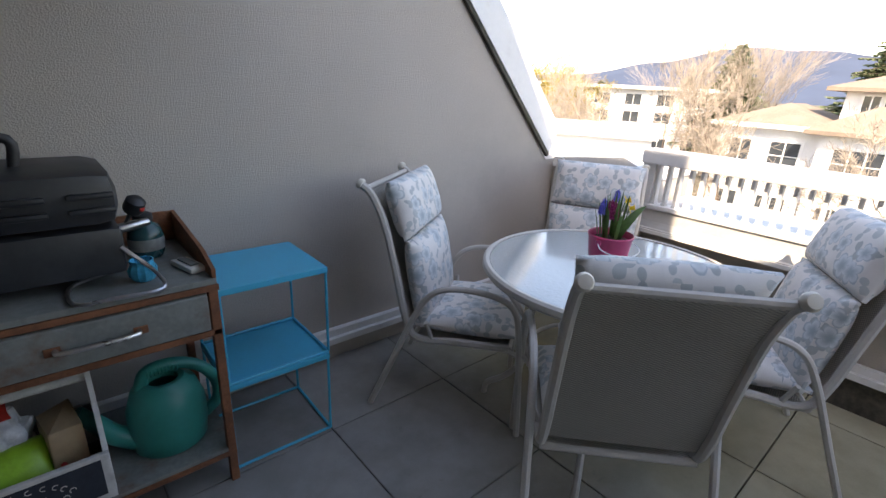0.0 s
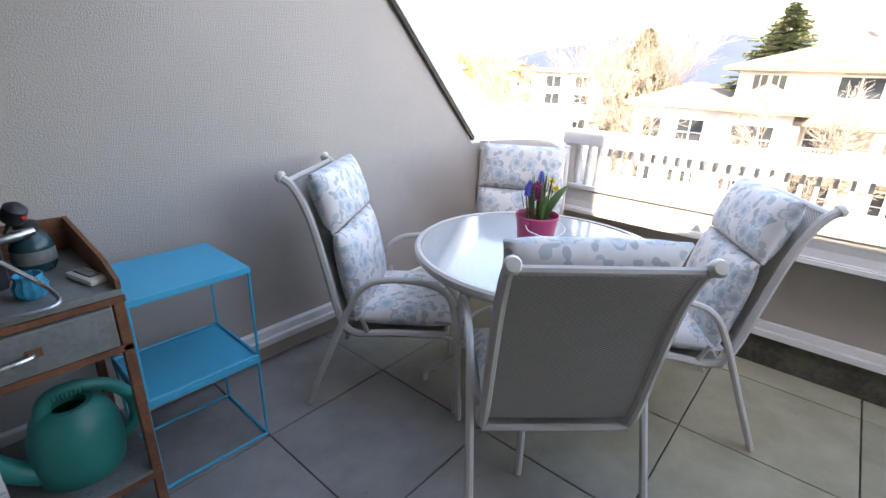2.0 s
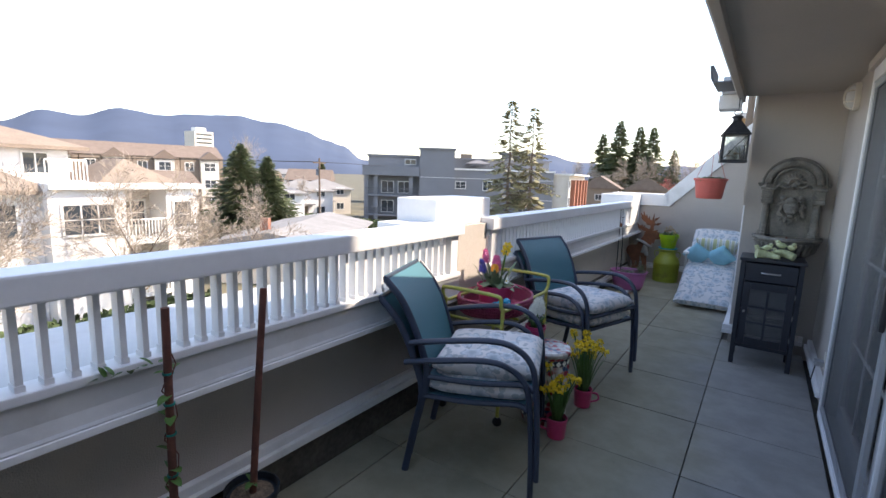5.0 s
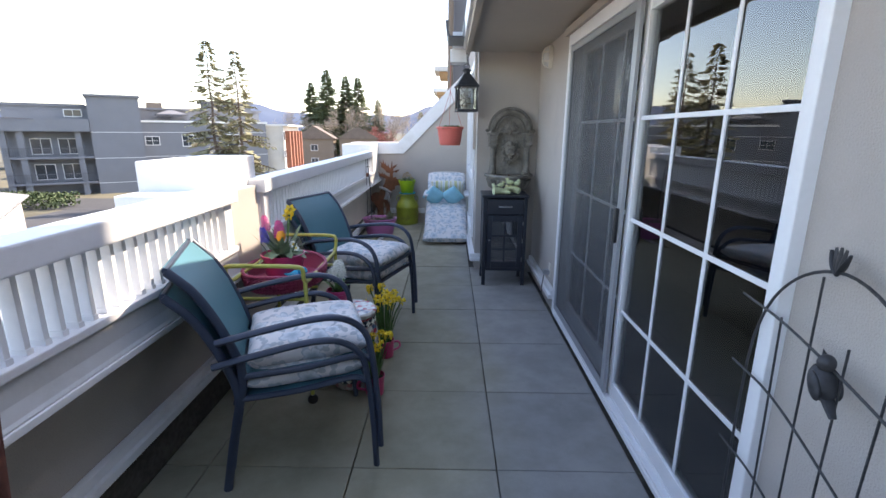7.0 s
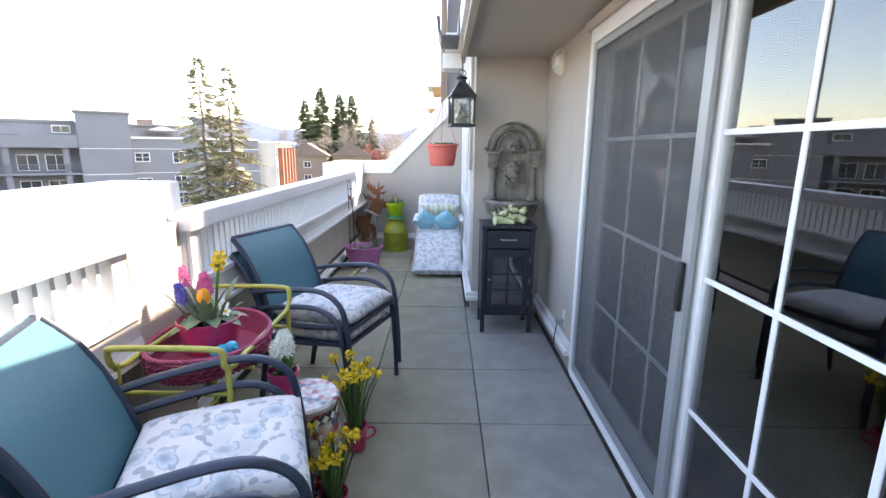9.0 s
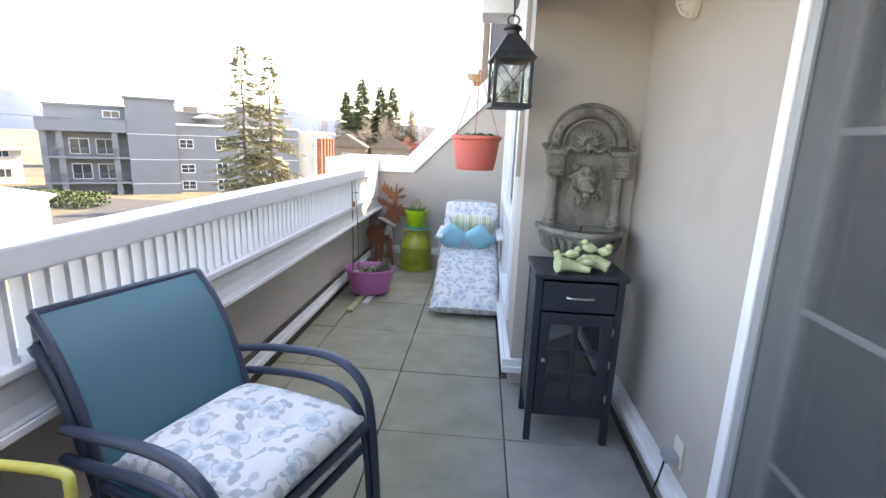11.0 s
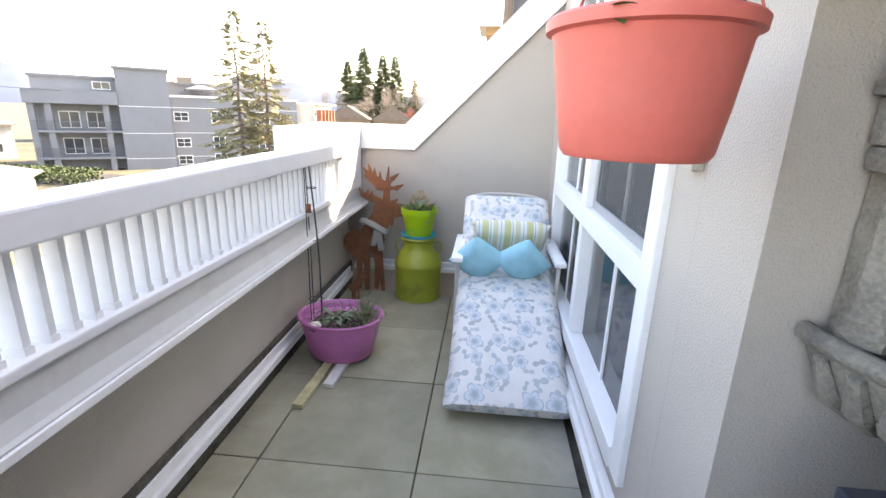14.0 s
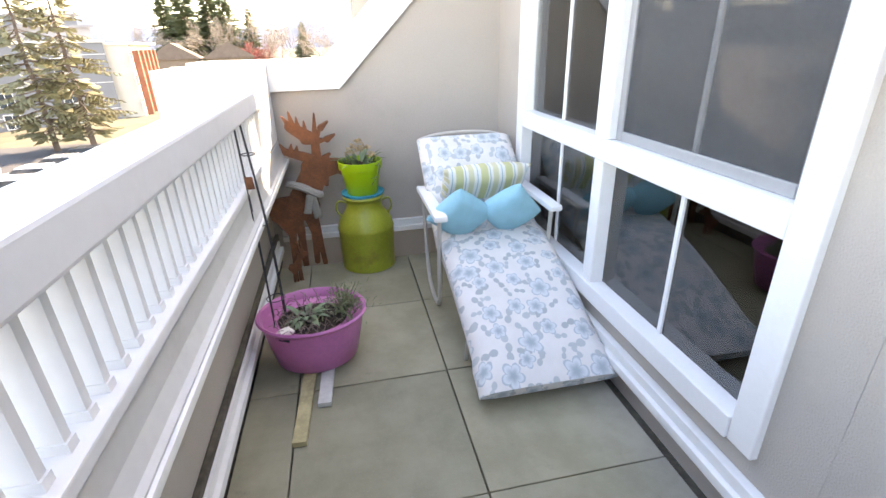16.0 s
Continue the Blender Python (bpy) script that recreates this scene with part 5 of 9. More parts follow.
def bird(bm, at, size, turn, lift=0.0):
    """A small round songbird: body, head, beak, tail and wings in one."""
    m = Matrix.Translation(at) @ Euler((0, -lift, turn)).to_matrix().to_4x4() @ Matrix.Scale(size, 4)
    for c, r in (((0, 0, 0), (0.5, 0.34, 0.32)), ((0.42, 0, 0.27), (0.23, 0.22, 0.21))):
        bmesh.ops.create_uvsphere(bm, u_segments=16, v_segments=10, radius=1, matrix=m @ Matrix.Translation(c) @ Matrix.Diagonal((*r, 1)))
    bmesh.ops.create_cone(bm, segments=8, radius1=0.07, radius2=0.0, depth=0.2, cap_ends=True, matrix=m @ Matrix.Translation((0.70, 0, 0.26)) @ Euler((0, radians(90), 0)).to_matrix().to_4x4())
    bmesh.ops.create_cone(bm, segments=10, radius1=0.20, radius2=0.10, depth=0.6, cap_ends=True, matrix=m @ Matrix.Translation((-0.62, 0, 0.05)) @ Euler((0, radians(-83), 0)).to_matrix().to_4x4() @ Matrix.Diagonal((0.45, 1, 1, 1)))
    for s in (-1, 1):
        bmesh.ops.create_uvsphere(bm, u_segments=12, v_segments=8, radius=1, matrix=m @ Matrix.Translation((-0.08, 0.27 * s, 0.05)) @ Matrix.Diagonal((0.40, 0.10, 0.20, 1)))
    return bm


bb = thing("ceramic_bird", pose(2.25, -2.77, 0.592) @ Matrix.Scale(1.15, 4), "glazed blue ceramic bird on the wicker tray", "figurine")
part("figure", bird(BM(), (0, 0, 0.035), 0.095, 2.6, 0.12), BLUEGLAZE, bb, smooth=True)


# ---- sliding door and window ----
WHITEVINYL = paint("white_vinyl", (0.80, 0.80, 0.80), 0.35, var=0.03, relief=0.03)
GREYFRAME = paint("grey_aluminium", (0.34, 0.35, 0.36), 0.4, 0.2, var=0.06, relief=0.05)
SCREEN_M, _nt, _p = shader("insect_screen", 0.6)
_p.inputs["Base Color"].default_value = (0.10, 0.105, 0.112, 1)
_p.inputs["Alpha"].default_value = 0.42

door = thing("door_1", pose(HOUSE, 0, 0), "white framed sliding glass door with a grid and insect screen, closed", "door", kind="structure")
D0, D1, DT = DOOR[0], DOOR[1], DOOR[3]
part("door_frame", box(BM(), (-0.10, D0, 0.021), (0.035, D0 + 0.045, DT), 0.004), WHITEVINYL, door)
part("door_frame", box(BM(), (-0.10, D1 - 0.045, 0.021), (0.035, D1, DT), 0.004), WHITEVINYL, door)
part("door_head", box(BM(), (-0.10, D0 + 0.046, DT - 0.075), (0.035, D1 - 0.046, DT), 0.004), WHITEVINYL, door)
part("head_flashing", box(BM(), (0.001, D0 - 0.06, DT + 0.001), (0.055, D1 + 0.06, DT + 0.05), 0.004), SOFFIT, door, "beige head flashing")
bm = BM()
box(bm, (-0.10, D0 + 0.046, 0.021), (0.04, D1 - 0.046, 0.045), 0.003)
for x in (-0.055, -0.01, 0.025):
    box(bm, (x, D0 + 0.046, 0.0455), (x + 0.007, D1 - 0.046, 0.058))
part("sill_track", bm, WHITEVINYL, door, "grooved sill track")
MID = -2.63


def sash(y0, y1, x, screen, name):
    z0, z1 = 0.06, DT - 0.078
    s = part(name, box(BM(), (x - 0.018, y0, z0), (x + 0.018, y0 + 0.055, z1), 0.004), WHITEVINYL, door)
    part("stile", box(BM(), (x - 0.018, y1 - 0.055, z0), (x + 0.018, y1, z1), 0.004), WHITEVINYL, s)
    part("rail", box(BM(), (x - 0.017, y0 + 0.056, z0), (x + 0.017, y1 - 0.056, z0 + 0.075), 0.004), WHITEVINYL, s)
    part("rail", box(BM(), (x - 0.017, y0 + 0.056, z1 - 0.055), (x + 0.017, y1 - 0.056, z1), 0.004), WHITEVINYL, s)
    g = part("pane", box(BM(), (x - 0.003, y0 + 0.05, z0 + 0.07), (x + 0.003, y1 - 0.05, z1 - 0.05)), WINDOW, s)
    g.visible_shadow = False
    for k in (1, 2):
        y = y0 + 0.055 + (y1 - y0 - 0.11) * k / 3
        part("muntin", box(BM(), (x + 0.0035, y - 0.009, z0 + 0.076), (x + 0.009, y + 0.009, z1 - 0.056), 0.002), WHITEVINYL, s)
    for z in (0.525, 0.985, 1.445):
        part("muntin", box(BM(), (x + 0.004, y0 + 0.056, z - 0.009), (x + 0.0095, y1 - 0.056, z + 0.009), 0.002), WHITEVINYL, s)
    return s


sash(D0 + 0.046, MID + 0.04, -0.065, True, "fixed_sash")
sash(MID - 0.02, D1 - 0.046, -0.02, False, "sliding_sash")
sc = part("screen_door", box(BM(), (0.012, D0 + 0.05, 0.06), (0.030, D0 + 0.085, DT - 0.08), 0.003), GREYFRAME, door, "grey framed insect screen")
part("screen_stile", box(BM(), (0.012, MID - 0.045, 0.06), (0.030, MID + 0.01, DT - 0.08), 0.003), GREYFRAME, sc)
part("screen_rail", box(BM(), (0.012, D0 + 0.086, 0.06), (0.030, MID - 0.046, 0.10), 0.003), GREYFRAME, sc)
part("screen_rail", box(BM(), (0.012, D0 + 0.086, DT - 0.115), (0.030, MID - 0.046, DT - 0.08), 0.003), GREYFRAME, sc)
m_ = part("screen_mesh", box(BM(), (0.020, D0 + 0.08, 0.09), (0.0205, MID - 0.04, DT - 0.11)), SCREEN_M, sc)
part("door_handle", box(BM(), (0.031, MID - 0.032, 0.86), (0.048, MID - 0.005, 1.03), 0.005), BLACKPLASTIC, door, "black pull handle", smooth=True)

win = thing("window_1", pose(BAY, 0, 0), "tall white framed window in four lights with slim bars", "window", kind="structure")
W0, W1, WB, WT = WIN
for y in (W0, W1 - 0.085):
    part("window_frame", box(BM(), (-0.10, y, WB), (0.022, y + 0.085, WT), 0.005), WHITEVINYL, win)
part("window_frame", box(BM(), (-0.10, W0 + 0.086, WT - 0.08), (0.022, W1 - 0.086, WT), 0.005), WHITEVINYL, win)
part("window_sill", box(BM(), (-0.10, W0 + 0.086, WB), (0.03, W1 - 0.086, WB + 0.075), 0.005), WHITEVINYL, win)
part("transom", box(BM(), (-0.10, W0 + 0.086, 0.84), (0.020, W1 - 0.086, 0.925), 0.005), WHITEVINYL, win)
WM = -6.44
part("mullion", box(BM(), (-0.10, WM - 0.035, WB + 0.0755), (0.018, WM + 0.035, 0.8395), 0.005), WHITEVINYL, win)
part("mullion", box(BM(), (-0.10, WM - 0.05, 0.9255), (0.018, WM + 0.05, WT - 0.0805), 0.005), WHITEVINYL, win)
for y0, y1, z0, z1, grey in ((W0 + 0.086, WM - 0.036, WB + 0.076, 0.839, False), (WM + 0.036, W1 - 0.086, WB + 0.076, 0.839, False), (W0 + 0.086, WM - 0.051, 0.926, WT - 0.081, False), (WM + 0.051, W1 - 0.086, 0.926, WT - 0.081, True)):
    p_ = part("pane", box(BM(), (-0.045, y0, z0), (-0.040, y1, z1)), WINDOW, win)
    p_.visible_shadow = False
    ym = (y0 + y1) / 2
    part("glazing_bar", box(BM(), (-0.0395, ym - 0.009, z0), (-0.030, ym + 0.009, z1), 0.002), WHITEVINYL, win)
    if grey:
        f = part("screen_frame", box(BM(), (-0.025, y0, z0), (-0.012, y0 + 0.035, z1), 0.003), GREYFRAME, win, "grey screen frame")
        part("screen_bar", box(BM(), (-0.025, y1 - 0.03, z0), (-0.012, y1, z1), 0.003), GREYFRAME, f)
        part("screen_bar", box(BM(), (-0.025, y0 + 0.036, z0), (-0.012, y1 - 0.031, z0 + 0.035), 0.003), GREYFRAME, f)
        part("screen_mesh", box(BM(), (-0.019, y0 + 0.03, z0 + 0.03), (-0.0185, y1 - 0.025, z1)), SCREEN_M, f)

# ---- the rooms behind the glass ----
ROOMWALL = paint("room_paint", (0.68, 0.65, 0.60), 0.8, var=0.04, relief=0.1)
ROOMFLOOR = paint("dark_oak_floor", (0.10, 0.06, 0.035), 0.45, var=0.3, scale=7, relief=0.15)
PINE = paint("honey_pine", (0.50, 0.24, 0.07), 0.45, var=0.2, scale=6, relief=0.2)
bm = BM()
box(bm, (-5.2, -5.10, -0.3), (-5.0, -0.985, 2.6))
box(bm, (-5.0, -5.30, -0.3), (HOUSE - 0.252, -5.105, 2.6))
box(bm, (-5.0, -0.984, -0.3), (-1.901, -0.785, 2.6))
structure("wall_living_room", bm, ROOMWALL, "plain living room walls behind the glass door", "wall")
structure("floor_living_room", box(BM(), (-5.0, -5.10, -0.3), (HOUSE - 0.251, -0.985, 0.04)), ROOMFLOOR, "dark wooden living room floor", "floor")
structure("ceiling_living_room", box(BM(), (-5.2, -7.9, 2.601), (HOUSE - 0.01, -0.79, 2.70)), ROOMWALL, "plain room ceiling", "ceiling")
# far wall built round an added, unseen opening so daylight brightens the room
bm = BM()
box(bm, (-3.2, -7.76, -0.3), (-3.0, -5.301, 0.7))
box(bm, (-3.2, -7.76, 2.3), (-3.0, -5.301, 2.6))
box(bm, (-3.2, -7.76, 0.7), (-3.0, -7.5, 2.3))
box(bm, (-3.2, -5.6, 0.7), (-3.0, -5.301, 2.3))
structure("wall_bedroom", bm, ROOMWALL, "plain bedroom wall with an added opening that lets daylight in", "wall")
structure("floor_bedroom", box(BM(), (-3.0, SOUTH, -0.3), (BAY - 0.201, -5.36, 0.04)), ROOMFLOOR, "dark wooden bedroom floor", "floor")
structure("ceiling_bedroom", box(BM(), (HOUSE - 0.009, SOUTH, 2.601), (BAY - 0.01, -5.11, 2.70)), ROOMWALL, "plain room ceiling", "ceiling")

ARM = paint("teal_upholstery", (0.02, 0.13, 0.17), 0.9, var=0.15, scale=12, fine=200, relief=0.3)
ac = thing("armchair", pose(-0.75, -1.75, 0.04, 0, 0, -115), "teal upholstered armchair inside the living room", "armchair")
part("seat", pillow(BM(), 0.58, 0.6, 0.22, pose(0, 0.03, 0.36)), ARM, ac, smooth=True, sharp=60)
part("base", box(BM(), (-0.36, -0.34, 0.14), (0.36, 0.34, 0.28), 0.03), ARM, ac, smooth=True)
part("backrest", pillow(BM(), 0.7, 0.72, 0.22, pose(0, -0.34, 0.62, 100, 0, 0)), ARM, ac, smooth=True, sharp=60)
for s in (-1, 1):
    part("armrest", box(BM(), (s * 0.38 - 0.07, -0.34, 0.141), (s * 0.38 + 0.07, 0.34, 0.58), 0.05), ARM, ac, smooth=True)
    for y in (-0.28, 0.28):
        part("leg", tube(BM(), [(s * 0.3, y, 0.15), (s * 0.32, y, 0.0)], [0.022, 0.014], 8), ROOMFLOOR, ac, smooth=True)
ct = thing("console_table", pose(-0.35, -2.75, 0.04), "dark wooden console table inside the living room", "table")
part("tabletop", box(BM(), (-0.22, -0.5, 0.60), (0.22, 0.5, 0.64), 0.004), ROOMFLOOR, ct)
for sx in (-1, 1):
    for sy in (-1, 1):
        part("leg", box(BM(), (sx * 0.19 - 0.02, sy * 0.46 - 0.02, 0.0), (sx * 0.19 + 0.02, sy * 0.46 + 0.02, 0.599), 0.003), ROOMFLOOR, ct)
z = 0.681
for k, (w, d, h, c) in enumerate(((0.13, 0.19, 0.022, WHITEVINYL), (0.12, 0.18, 0.018, REDPLASTIC), (0.125, 0.17, 0.02, WHITEVINYL), (0.11, 0.16, 0.015, CHALK))):
    b = thing("book", pose(-0.33, -2.42, z, 0, 0, 8 * k - 10), "stacked hardback book on the console table", "book", "stacked books")
    part("cover", box(BM(), (-w / 2, -d / 2, 0), (w / 2, d / 2, h), 0.002), c, b)
    part("pages", box(BM(), (-w / 2 + 0.004, -d / 2 - 0.0006, 0.003), (w / 2 + 0.001, d / 2 - 0.004, h - 0.003)), CANDLE, b)
    z += h + 0.0005
GLOW = bpy.data.materials.new("warm_bulb")
GLOW.use_nodes = True
GLOW.node_tree.nodes["Principled BSDF"].inputs["Emission Color"].default_value = (1.0, 0.62, 0.28, 1)
GLOW.node_tree.nodes["Principled BSDF"].inputs["Emission Strength"].default_value = 14.0
ch = thing("pendant_lamp", pose(-2.3, -3.4, 0), "iron pendant lamp with small warm bulbs inside the living room", "lamp")
part("rod", tube(BM(), [(0, 0, 2.6), (0, 0, 1.75)], 0.01, 8), IRON, ch, smooth=True)
part("ring", tube(BM(), [(0.25 * math.cos(a * 0.2618), 0.25 * math.sin(a * 0.2618), 1.72) for a in range(24)], 0.012, 6, closed=True), IRON, ch, smooth=True)
part("arm", tube(BM(), [(-0.25, 0, 1.72), (0, 0, 1.76), (0.25, 0, 1.72)], 0.01, 6), IRON, ch, smooth=True)
part("arm", tube(BM(), [(0, -0.25, 1.72), (0, 0, 1.76), (0, 0.25, 1.72)], 0.01, 6), IRON, ch, smooth=True)
for k in range(6):
    a = k * math.pi / 3
    part("bulb", lathe(BM(), [(0, 0.0), (0.014, 0.008), (0.02, 0.03), (0.01, 0.055), (0, 0.06)], 12, at=(0.25 * math.cos(a), 0.25 * math.sin(a), 1.735)), GLOW, ch, smooth=True)

chest = thing("pine_bench", pose(0.30, -6.25, 0.04), "honey pine platform bench inside the bedroom window", "bench")
part("body", box(BM(), (-0.72, -0.85, 0.0), (0.62, 0.72, 0.30), 0.006), PINE, chest)
for k in range(7):
    part("board", box(BM(), (-0.74 + 0.198 * k, -0.87, 0.301), (-0.745 + 0.198 * (k + 1), 0.74, 0.325), 0.004), PINE, chest)
FUR = paint("white_fleece", (0.72, 0.74, 0.74), 0.95, var=0.15, scale=22, fine=120, relief=1.0, depth=0.02)
bm = BM()
bmesh.ops.create_grid(bm, x_segments=16, y_segments=60, size=0.5)
for v in bm.verts:
    v.co = Vector((v.co.x * 0.24, v.co.y * 1.15, 0.012 + 0.014 * noise.noise(v.co * 40)))
bmesh.ops.solidify(bm, geom=bm.faces[:], thickness=0.02)
fr_ = thing("fleece_runner", pose(0.80, -6.28, 0.372), "white fleece runner on the pine bench", "throw")
part("runner", bm, FUR, fr_, smooth=True)
CURTAIN = paint("white_curtain", (0.72, 0.71, 0.68), 0.9, var=0.05, relief=0.2)
cu_ = thing("curtain", pose(BAY - 0.24, -7.10, 0), "white gathered curtain inside the bedroom window", "curtain")
bm = BM()
cols = [[bm.verts.new((0.03 * math.sin(k * 1.25), 0.42 * (k / 30 - 0.5), z)) for z in (0.06, 0.7, 1.4, 2.35)] for k in range(31)]
for a, b in zip(cols, cols[1:]):
    for i in range(3):
        bm.faces.new((a[i], b[i], b[i + 1], a[i + 1]))
bmesh.ops.solidify(bm, geom=bm.faces[:], thickness=0.004)
part("cloth", bm, CURTAIN, cu_, smooth=True)
part("curtain_rod", tube(BM(), [(0, -0.3, 2.36), (0, 1.4, 2.36)], 0.012, 8), IRON, cu_, smooth=True)
tl = thing("table_lamp", pose(0.35, -7.35, 0.04), "brown shaded table lamp on a stand in the bedroom", "lamp")
part("stand", box(BM(), (-0.2, -0.15, 0.0), (0.2, 0.15, 0.55), 0.01), ROOMFLOOR, tl)
part("lamp_base", lathe(BM(), [(0, 0.551), (0.07, 0.551), (0.075, 0.57), (0.02, 0.60), (0.018, 0.85), (0, 0.86)], 18), IRON, tl, smooth=True)
part("shade", lathe(BM(), [(0.14, 0.85), (0.10, 1.10), (0.098, 1.10), (0.138, 0.85)], 24), PAPER, tl, smooth=True)


# ---- fountain corner ----
cab = thing("cabinet", pose(0.955, -4.705, 0), "black wooden cabinet with a drawer and a six-pane glass door", "cabinet")
HW, HD, TOPZ = 0.180, 0.150, 0.838
part("top", box(BM(), (-HW - 0.025, -HD - 0.02, TOPZ - 0.022), (HW + 0.025, HD + 0.025, TOPZ), 0.004), CABINET, cab)
for s in (-1, 1):
    part("side_panel", box(BM(), (s * HW - 0.012, -HD + 0.02, 0.14), (s * HW + 0.012, HD - 0.02, TOPZ - 0.023), 0.002), CABINET, cab)
    for y in (-HD + 0.015, HD - 0.015):
        part("leg", box(BM(), (s * HW - 0.016, y - 0.016, 0.0), (s * HW + 0.016, y + 0.016, TOPZ - 0.0225), 0.003), CABINET, cab)
part("back_panel", box(BM(), (-HW + 0.017, -HD + 0.004, 0.14), (HW - 0.017, -HD + 0.012, TOPZ - 0.023)), CABINET, cab)
part("bottom_board", box(BM(), (-HW + 0.017, -HD + 0.013, 0.14), (HW - 0.017, HD - 0.004, 0.165), 0.002), CABINET, cab)
part("inner_shelf", box(BM(), (-HW + 0.013, -HD + 0.013, 0.38), (HW - 0.013, HD - 0.035, 0.395), 0.001), CABINET, cab)
dr = part("drawer", box(BM(), (-HW + 0.02, HD - 0.02, 0.665), (HW - 0.02, HD + 0.006, 0.80), 0.004), CABINET, cab)
part("drawer_handle", tube(BM(), smooth_path([(-0.055, HD + 0.006, 0.735), (-0.052, HD + 0.028, 0.735), (0, HD + 0.030, 0.735), (0.052, HD + 0.028, 0.735), (0.055, HD + 0.006, 0.735)], 4), 0.0055, 8), STEEL, dr, "brushed steel handle", smooth=True)
dd = part("door", box(BM(), (-HW + 0.02, HD - 0.014, 0.17), (-HW + 0.065, HD + 0.006, 0.655), 0.003), CABINET, cab, "black glazed door")
part("stile", box(BM(), (HW - 0.065, HD - 0.014, 0.17), (HW - 0.02, HD + 0.006, 0.655), 0.003), CABINET, dd)
for z0, z1 in ((0.17, 0.225), (0.60, 0.655)):
    part("rail", box(BM(), (-HW + 0.066, HD - 0.014, z0), (HW - 0.066, HD + 0.006, z1), 0.003), CABINET, dd)
part("muntin", box(BM(), (-0.009, HD - 0.010, 0.226), (0.009, HD + 0.004, 0.599), 0.002), CABINET, dd)
for z in (0.345, 0.47):
    part("muntin", box(BM(), (-HW + 0.066, HD - 0.009, z - 0.009), (HW - 0.066, HD + 0.003, z + 0.009), 0.002), CABINET, dd)
g = part("pane", box(BM(), (-HW + 0.06, HD - 0.006, 0.22), (HW - 0.06, HD - 0.003, 0.605)), WINDOW, dd)
g.visible_shadow = False
part("knob", lathe(BM(), [(0, 0), (0.006, 0.0), (0.005, 0.008), (0.010, 0.014), (0.008, 0.021), (0, 0.022)], 14), STEEL, dd, "small brass knob", smooth=True, m=pose(HW - 0.042, HD + 0.006, 0.43, -90, 0, 0))
for z in (0.25, 0.42, 0.58):
    part("hinge", tube(BM(), [(-HW + 0.018, HD + 0.006, z - 0.018), (-HW + 0.018, HD + 0.006, z + 0.018)], 0.004, 6), STEEL, dd, smooth=True)

ft = thing("wall_fountain", Matrix.Translation((0.878, -5.10, 0.02)) @ Matrix.Diagonal((0.98, 1.25, 1.0, 1.0)), "weathered cast stone wall fountain with a lion mask and basin", "fountain")
ARC = 1.36
bm = BM()
pts = [(-0.185, 0.955), (0.185, 0.955), (0.185, ARC)] + [(0.185 * math.cos(radians(a)), ARC + 0.165 * math.sin(radians(a))) for a in range(10, 180, 10)] + [(-0.185, ARC)]
extrude_profile(bm, [(x, z) for x, z in pts], 0.004, 0.035, 'y')
part("back_panel", bm, STONE, ft)
arch = part("arch", tube(BM(), [(0.172 * math.cos(radians(a)), 0.035, ARC + 0.015 + 0.165 * math.sin(radians(a))) for a in range(0, 181, 6)], 0.030, 10), STONE, ft, "carved arch with scrolls", smooth=True)
part("arch_bead", tube(BM(), [(0.132 * math.cos(radians(a)), 0.045, ARC + 0.012 + 0.128 * math.sin(radians(a))) for a in range(0, 181, 6)], 0.009, 8), STONE, ft, smooth=True)
part("arch_bead", tube(BM(), [(0.208 * math.cos(radians(a)), 0.04, ARC + 0.018 + 0.198 * math.sin(radians(a))) for a in range(-4, 185, 6)], 0.010, 8), STONE, ft, smooth=True)
for k in range(11):
    a = radians(12 + 15.6 * k)
    c = Vector((0.172 * math.cos(a), 0.062, ARC + 0.015 + 0.165 * math.sin(a)))
    part("scroll", tube(BM(), [c + Vector((r * math.cos(q), 0, r * math.sin(q))) for r, q in ((0.016 * (1 - j / 14), j * 0.75 + a) for j in range(12))], 0.004, 5), STONE, arch, smooth=True)
for s in (-1, 1):
    x = 0.168 * s
    col = part("column", lathe(BM(), [(0.0, 0.955), (0.040, 0.957), (0.042, 0.975), (0.034, 0.985), (0.036, 0.995), (0.028, 1.005), (0.025, 1.20), (0.027, 1.215), (0.0, 1.216)], 24, at=(x, 0.045, 0), wave=0.05, lobes=10), STONE, ft, "fluted half column", smooth=True)
    part("capital", box(BM(), (x - 0.038, 0.006, 1.217), (x + 0.038, 0.090, 1.255), 0.008), STONE, col, smooth=True)
    part("block", box(BM(), (x - 0.040, 0.006, 1.256), (x + 0.040, 0.085, 1.325), 0.006), STONE, col)
    part("abacus", box(BM(), (x - 0.052, 0.006, 1.326), (x + 0.052, 0.098, 1.348), 0.005), STONE, col)
    bmx = BM()
    for q in (-1, 1):
        tube(bmx, [(x + q * 0.030 + 0.010 * math.cos(j * 0.8), 0.094, 1.236 + 0.010 * math.sin(j * 0.8)) for j in range(8)], 0.005, 5)
    part("volute", bmx, STONE, col, smooth=True)
    part("lozenge", box(BM(), (-0.016, 0.084, -0.016), (0.016, 0.092, 0.016), 0.003), STONE, col, m=Matrix.Translation((x, 0, 1.290)) @ Euler((0, radians(45), 0)).to_matrix().to_4x4())
    part("corner_scroll", tube(BM(), [(s * 0.226 + 0.014 * (1 - j / 14) * math.cos(j * 0.7), 0.05, 1.366 + 0.014 * (1 - j / 14) * math.sin(j * 0.7)) for j in range(13)], 0.008, 6), STONE, ft, smooth=True)
